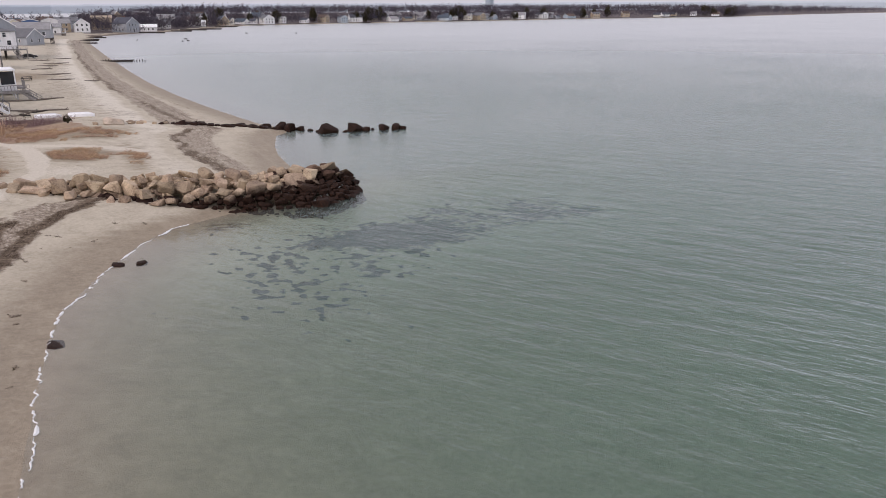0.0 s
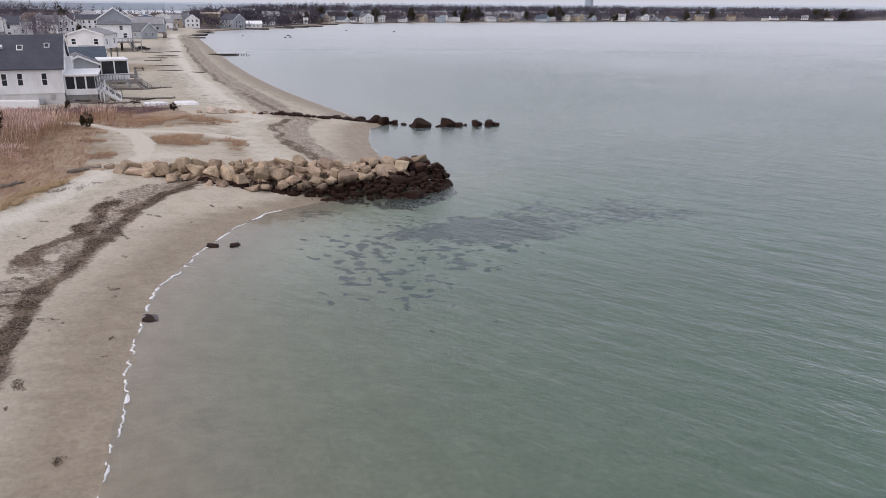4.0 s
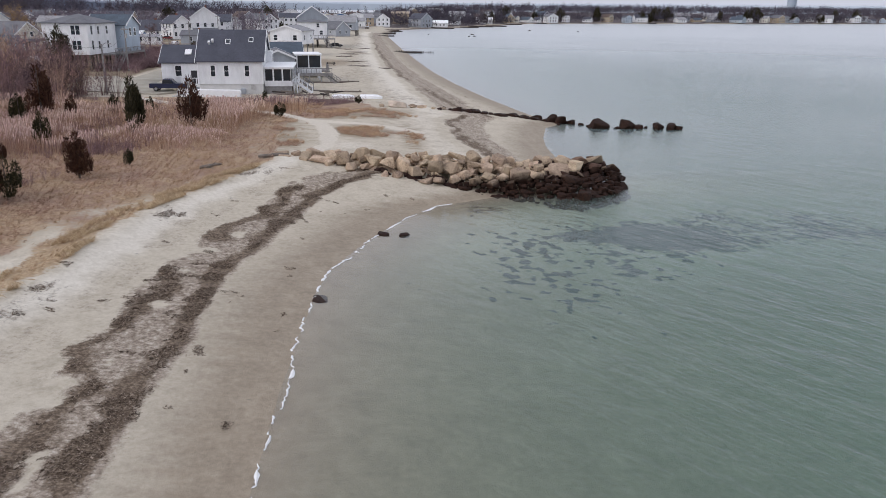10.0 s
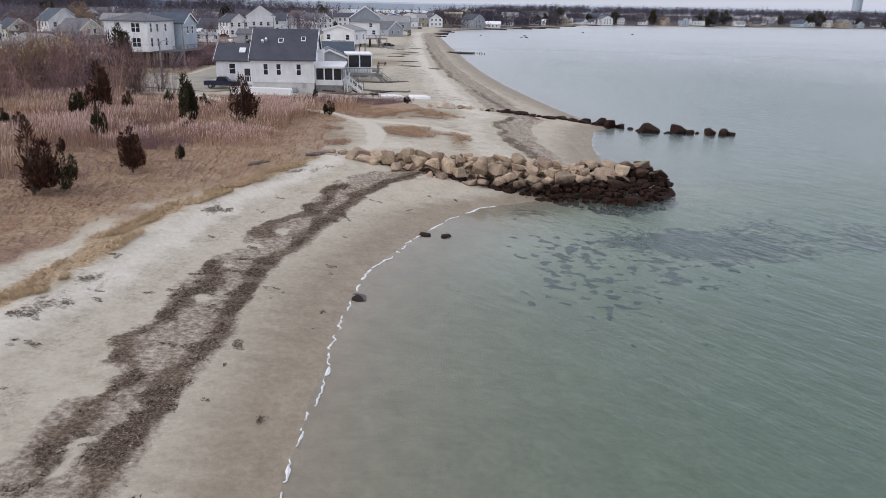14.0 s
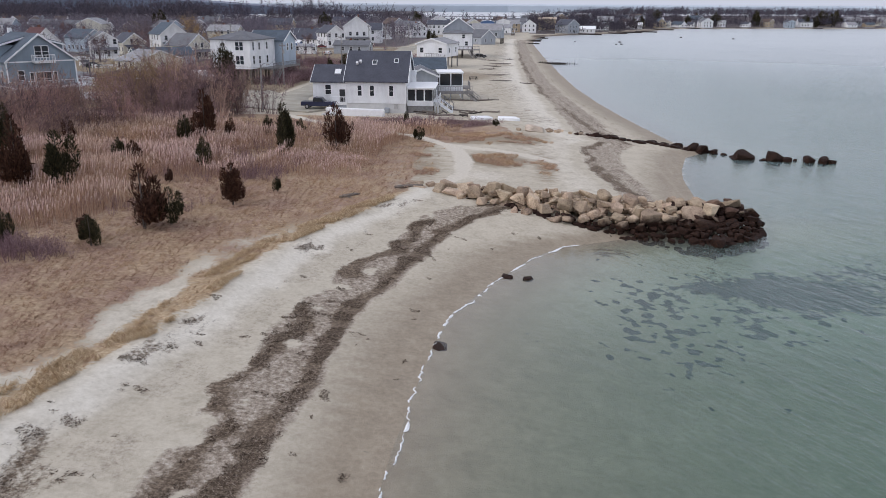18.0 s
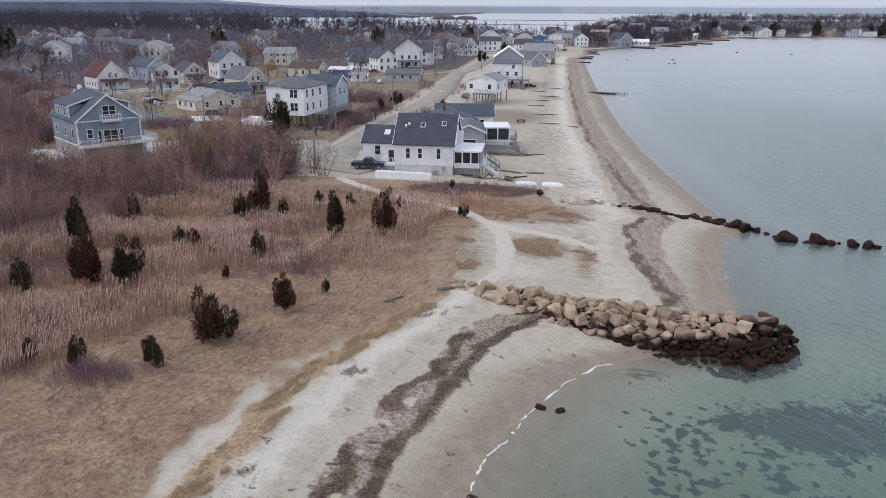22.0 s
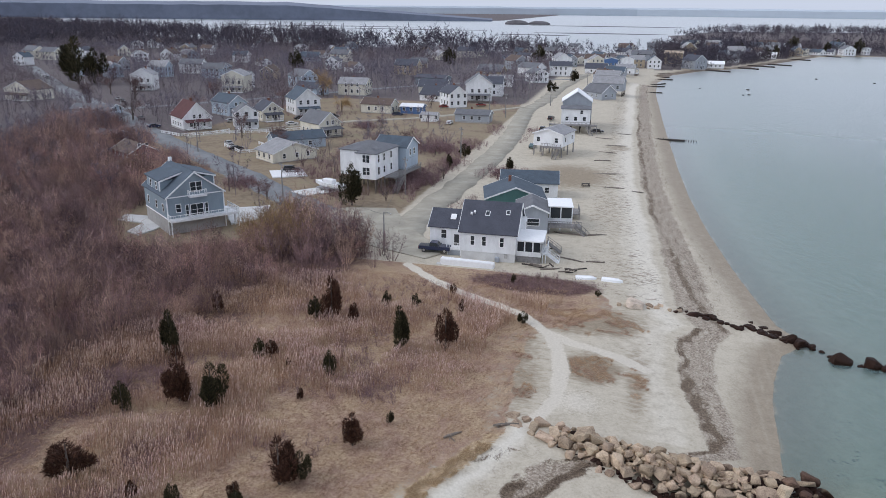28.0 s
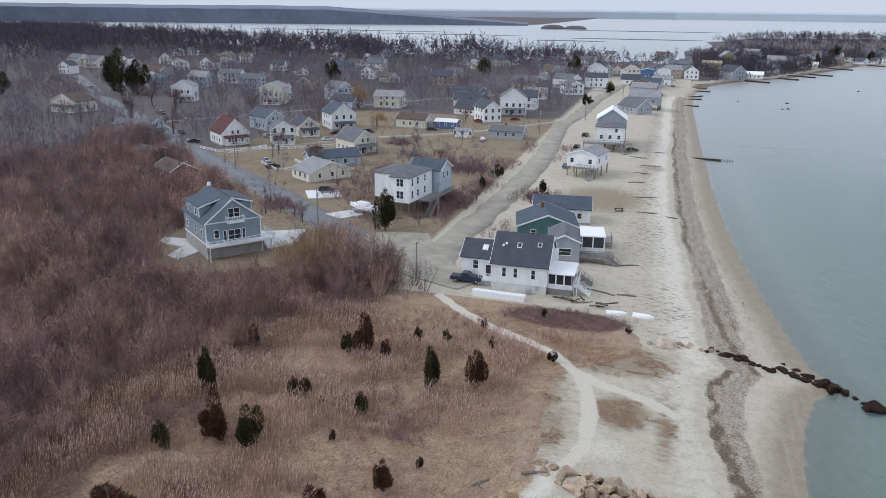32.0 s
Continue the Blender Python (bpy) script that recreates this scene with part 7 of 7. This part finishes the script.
# thin tufts on the sand of the spit
x, y = R.uniform(-12, 8, 30000), R.uniform(72, 110, 30000)
mk = ground_masks(x, y, height(x, y))
k = (mk["sparse"] + 1.2 * (fbm(x, y * 1.5, 1.8, 23) - 0.5) > 0.72) & (mk["path"] < 0.3)
v = tussocks(x[k][:2200], y[k][:2200], 6, 0.42, 0.03, 0.3)
tufts = link_mesh("spit_grass", tri_mesh("spit_grass", v, np.arange(len(v)).reshape(-1, 3)), M["beach_grass"])
tagged(tufts, "thin dry grass tufts on the sandy spit", "grass", kind="stuff")


# cedars, each a trunk and a shaggy crown
def cedar_crown(h, r, count, lobes=7):
    """Shaggy upright lobes of short sprays: broad below, ragged on top."""
    out = []
    for k in range(lobes):
        a = R.uniform(0, 6.28)
        off = 0.0 if k == 0 else r * R.uniform(0.35, 0.95)
        z0, z1 = (0.05, 1.0) if k == 0 else (R.uniform(0.02, 0.3), R.uniform(0.45, 0.9))
        c = np.array([off * math.cos(a), off * math.sin(a)])
        n = count // lobes
        u = R.uniform(0, 1, n)
        rad = r * (0.58 if k == 0 else 0.4) * np.sin(math.pi * np.clip(0.12 + 0.86 * u, 0, 1)) ** 0.7
        b_a = R.uniform(0, 6.28, n)
        rr = rad * np.sqrt(R.uniform(0.1, 1, n))
        b = np.stack([c[0] + rr * np.cos(b_a), c[1] + rr * np.sin(b_a), h * (z0 + (z1 - z0) * u * 0.93)], -1)
        d = np.stack([np.cos(b_a) * 0.8, np.sin(b_a) * 0.8, R.uniform(0.3, 1.5, n)], -1) + R.normal(0, 0.4, (n, 3))
        d /= np.linalg.norm(d, axis=1, keepdims=True)
        ln = h * R.uniform(0.025, 0.10, n) * (0.7 + 0.6 * (rr / (rad + 1e-6)))
        out.append(blades(b, b + d * ln[:, None], ln * 0.24))
    return np.concatenate(out)


CROWNS = []
for k in range(6):
    v = cedar_crown(1.0, 0.28 + 0.03 * (k % 3), 4600, 8)
    CROWNS.append(tri_mesh("crown", v, np.arange(len(v)).reshape(-1, 3)))
    CROWNS[-1].materials.append(M["cedar"] if k % 2 else M["cedar_rust"])
bm = bmesh.new()
lathe(bm, ((0.035, -0.05), (0.025, 0.3), (0.008, 0.9)), 7)
TRUNK = bpy.data.meshes.new("trunk")
bm.to_mesh(TRUNK)
bm.free()
TRUNK.materials.append(M["bark"])


def cedar(x, y, h, fat=1.0, k=0, label="dark green cedar bush standing among dry reeds"):
    c = thing("cedar", pose(x, y, ground_at(x, y), 0, 0, (x * 71) % 360), label, "cedar tree", "cedars")
    for name, me in (("trunk", TRUNK), ("crown", CROWNS[k % 6])):
        ob = new(name, me)
        ob.parent = c
        ob.scale = (h * fat * 0.7, h * fat * 0.7, h * 1.25)
    return c


CEDARS = ((-36.6, 91.4, 5.4, 1.2), (-24.8, 84.8, 5.0, 1.2), (-19, 85.8, 4.8, 1.2), (-51.1, 74.7, 5.4, 1.1), (-44.2, 65.5, 5.6, 1.2), (-40, 65, 4.6, 1.4), (-22.9, 62.1, 3.1, 1.4), (-38.8, 90.8, 2.9, 1.4), (-32.9, 90.6, 2.7, 1.2), (-30.5, 97.3, 2.3, 1.3), (-19.7, 99.1, 1.6, 1.4), (-10.7, 97.4, 1.6, 1.6), (-53.2, 89.8, 2.6, 1.3), (-40.5, 77.2, 2.4, 1.3), (-39.3, 77.9, 2.0, 1.5), (-30.5, 75.2, 2.9, 1.2),
          (-27.2, 54.4, 4.2, 1.6), (-25.6, 55.6, 2.6, 1.4), (-29.9, 51, 1.6, 1.7), (-28.9, 49.6, 1.9, 1.6), (-38.6, 48.6, 1.8, 1.4), (-34.4, 48.2, 2.4, 1.3), (-46.2, 50.2, 3.3, 2.5), (-26.5, 98.8, 1.9, 1.2), (-31.6, 69.2, 1.2, 1.4), (-20.5, 67.2, 1.2, 1.4), (-22.4, 105.5, 1.5, 1.4), (-14.4, 113, 1.4, 1.4), (-36.4, 76.6, 0.9, 1.6), (-1, 110.5, 1.0, 1.6), (-28.2, 58.8, 1.2, 1.5), (-49.0, 62.0, 3.0, 1.3))
for k, (x, y, h, fat) in enumerate(CEDARS):
    rust = k % 2 == 0
    cedar(x, y, h, fat, k, ("rusty brown-green" if rust else "dark green") + (" tall cedar standing in dry reeds" if h > 3 else " small cedar bush in dry grass"))
cedar(-56, 152.3, 7.8, 1.3, 1, "dark green pointed cedar beside the lane")
cedar(-285, 357, 21, 1.5, 5, "large dark green pine among village houses")
cedar(-278, 362, 16, 1.6, 3, "large dark green pine among village houses")
for k, (x, y, h) in enumerate(((-45, 198, 3.2), (-28.5, 199, 3.2), (-44, 214, 3.4), (-31.5, 466, 6), (-39.5, 403, 5), (-37, 405, 4), (118, 760, 9), (128, 775, 10), (98, 800, 9), (150, 840, 12), (205, 890, 11), (-70, 610, 12), (-130, 560, 11), (-210, 470, 12), (-340, 330, 12), (-355, 335, 11))):
    cedar(x, y, h, 1.6, 2 * k + 1, "dark evergreen standing between the houses")
R.seed(44)
for k in range(26):
    yy = R.uniform(860, 1040)
    xx = float(along(SHORE, yy)) - R.uniform(15, 110)
    cedar(xx, yy, R.uniform(9, 15), 1.7, 2 * k + 1, "dark evergreen on the far wooded point")

# bare trees through the village, the point and beyond
VTREES = [np.concatenate([thicket(0.96, 0.42, 5, 118, 0.0105) * [1, 1, 0.8] + [0, 0, 0.2], blades(np.zeros((1, 3)), np.array([[0, 0, 0.6]]), 0.02)]) for _ in range(8)]
places = []
for _ in range(12000):
    if len(places) >= 5600:
        break
    x, y = R.uniform(-520, -30), R.uniform(135, 760)
    dens = float(vnoise(x, y, 45, 21))
    open_lot = (-130 < x < -45 and 130 < y < 345) or (x > -130 and y < 240) or (x > -160 and y < 215 and x > -120)
    if open_lot and R.uniform() > 0.14:
        continue
    if dens < 0.22 or x > -46 or not free(x, y, 1.0, 5.5):
        continue
    places.append((x, y, R.uniform(6.5, 11.0) * (0.75 + 0.5 * dens), 1.0))
scatter("village_trees", "bare grey-brown trees standing between the houses", "trees", VTREES, places, M["hazed_twigs"])
FAR = [np.concatenate([thicket(1.0, 0.55, 8, 100, 0.025)[24:], blades(np.zeros((1, 3)), np.array([[0.02, 0, 0.7]]), 0.02)]) for _ in range(8)]
places = []
for _ in range(2600):
    y = R.uniform(600, 1060)
    x = float(along(SHORE, y)) - R.uniform(14, 190)
    if x > 20 and bay(x, y) < -10 and free(x, y, 1, 3):
        places.append((x, y, R.uniform(7, 13) * (0.7 + 0.6 * float(vnoise(x, y, 60, 79))), 1.0))
for _ in range(420):
    y = R.uniform(600, 1040)
    x = float(along(SHORE, y)) - R.uniform(9, 34)
    if x > 20 and bay(x, y) < -10 and free(x, y, -1, 3):
        places.append((x, y, R.uniform(3.0, 8.0), 1.0))
for _ in range(26000):
    if len(places) >= 9500:
        break
    x, y = R.uniform(-1400, 1900), R.uniform(260, 1500)
    if y < 620 and x > -500:
        continue
    if x > 60 and R.uniform() < 0.3 or inland(x, y) < (32 if y > 800 else 45) or bay(x, y) > -15:
        continue
    if x > -60 and y < 800 and R.uniform() < 0.5:
        continue
    if y < 900 and not free(x, y, 2, 4):
        continue
    back = ramp01(y, 560, 700) * ramp01(-x, 60, 160) * ramp01(-y, -1150, -1000)
    places.append((x, y, R.uniform(9, 15) * (1 + 0.7 * float(back)), 1.0))
scatter("far_woods", "far bare grey-brown woodland on the point and behind the village", "woodland", FAR, places, M["hazed_point_twigs"])

# separate bare trees, willows and hedges
bm = bmesh.new()
lathe(bm, ((0.03, -0.02), (0.022, 0.3), (0.012, 0.6)), 7)
TTRUNK = bpy.data.meshes.new("trunk")
bm.to_mesh(TTRUNK)
bm.free()
TTRUNK.materials.append(M["bark"])
BARE = []
for k in range(4):
    v = twig_tree(1.0, 0.4, 10, 420, 0.008, 0.022, low=0.35)
    me = tri_mesh("crown", v, np.arange(len(v)).reshape(-1, 3))
    me.materials.append(M["twigs"])
    BARE.append(me)
v = twig_tree(1.0, 0.45, 12, 900, 0.008, 0.02, low=0.3, droop=0.9)
WILLOW = tri_mesh("crown", v, np.arange(len(v)).reshape(-1, 3))
WILLOW.materials.append(M["willow"])


def bare_tree(x, y, h, crown, label, fat=1.0):
    c = thing("tree", pose(x, y, ground_at(x, y), 0, 0, (x * 53) % 360), label, "tree", "single trees")
    for name, me in (("trunk", TTRUNK), ("crown", crown)):
        ob = new(name, me)
        ob.parent = c
        ob.scale = (h * fat, h * fat, h)


for k, (x, y, h) in enumerate(((-99, 207, 9), (-160, 262, 10), (-178, 250, 11), (-205, 262, 12), (-215, 305, 12), (-224, 318, 11), (-240, 322, 12), (-172, 300, 10), (-141, 300, 9), (-81, 318, 7), (-66, 190, 6), (-121, 226, 8))):
    bare_tree(x, y, h, BARE[k % 4], "bare grey-brown tree with fine spreading twigs")
bare_tree(-141, 345, 13, WILLOW, "yellow-brown willow with hanging twigs")
bare_tree(-113, 296, 7, WILLOW, "yellow-brown willow with hanging twigs", 1.3)
bare_tree(-130, 131, 4, WILLOW, "yellow-green shrub among bare brush", 1.5)
for k, (x, y, h, fat) in enumerate(((-76, 152, 4.5, 1.3), (-80, 156, 4.2, 1.3), (-73, 227, 4, 1.5), (-60, 221, 3, 1.8), (-53, 215, 3, 1.8), (-67, 233, 4.5, 1.5), (-30, 189, 2.4, 2.2), (-27, 192, 2.2, 2.2), (-73, 199, 3.2, 1.8), (-64, 194, 3.2, 1.8), (-48, 176, 3, 1.8), (-43, 184, 3, 1.8), (-83, 188, 2.6, 1.8), (-84, 260, 4.5, 1.4), (-58, 160, 2, 2), (-50, 158, 2.2, 2), (-46, 166, 2.4, 2), (-33, 467, 4, 2))):
    bare_tree(x, y, h, BARE[k % 4], "bare reddish-brown shrub at the edge of a lawn", fat)


# ---- foam along the south shore ----
bm = bmesh.new()
rnd = random.Random(3)
y = 12.0
while y < 59.5:
    ln = rnd.choice((0.3, 0.7, 1.3, 2.2)) * rnd.uniform(0.7, 1.3) * (0.6 if y < 36 else 1.0)
    w = rnd.uniform(0.03, 0.08) * (1.9 if y > 40 else 1.0)
    pts = []
    m = max(4, int(ln / 0.07))
    for k in range(m + 1):
        yy = y + ln * k / m
        xx = float(along(SHORE, yy)) + 0.12 + 0.2 * (float(vnoise(3.0, yy, 0.45, 51)) - 0.5) + 0.14 * (float(vnoise(5.0, yy, 0.17, 54)) - 0.5) + 0.5 * (float(vnoise(1.0, yy, 3.5, 52)) - 0.5)
        ww = w * math.sin(math.pi * (0.08 + 0.84 * k / m)) ** 0.5 * (0.35 + 1.3 * float(vnoise(7.0, yy, 0.3, 53)))
        pts.append((bm.verts.new((xx - ww, yy, 0.012)), bm.verts.new((xx, yy + 0.03, 0.05)), bm.verts.new((xx + ww, yy, 0.012))))
    for a, b in zip(pts, pts[1:]):
        bm.faces.new((a[0], a[1], b[1], b[0]))
        bm.faces.new((a[1], a[2], b[2], b[1]))
    y += ln + (rnd.uniform(-0.1, 0.08) if rnd.random() < (0.55 if y < 36 else 0.3) else rnd.uniform(0.1, 0.9))
M["foam"] = plain("foam", (0.82, 0.83, 0.83), 0.7, 0.05, 3.0)
tagged(part("foam", bm, M["foam"], None), "thin broken line of white foam at the waterline", "foam", kind="stuff")

# ---- wrack: tangled dry weed along the tide lines ----
M["dry_weed"] = plant_material("dry_weed", ((0.0, (0.045, 0.032, 0.023)), (0.5, (0.165, 0.12, 0.088)), (1.0, (0.45, 0.37, 0.30))))
n = 420000
y = np.where(R.uniform(size=n) < 0.75, R.uniform(14, 70, n), R.uniform(70, 175, n))
x = along(SHORE, y) - R.uniform(1.0, 15.0, n)
mk = ground_masks(x, y, height(x, y))
k = (mk["wrack"] + 2.2 * (fbm(x, y, 1.1, 71) - 0.5)) > np.where(y > 68, 1.0, 0.74)
x, y = x[k][:110000], y[k][:110000]
b = np.stack([x, y, height(x, y) - 0.01], -1)
a = R.uniform(0, 6.28, len(x))
ln = R.uniform(0.05, 0.17, len(x))
t = b + np.stack([np.cos(a) * ln, np.sin(a) * ln, R.uniform(0.01, 0.07, len(x))], -1)
v = blades(b, t, R.uniform(0.025, 0.07, len(x)))
tagged(link_mesh("wrack", tri_mesh("wrack", v, np.arange(len(v)).reshape(-1, 3)), M["dry_weed"]), "tangled dark dry seaweed along the tide lines", "seaweed", kind="stuff")
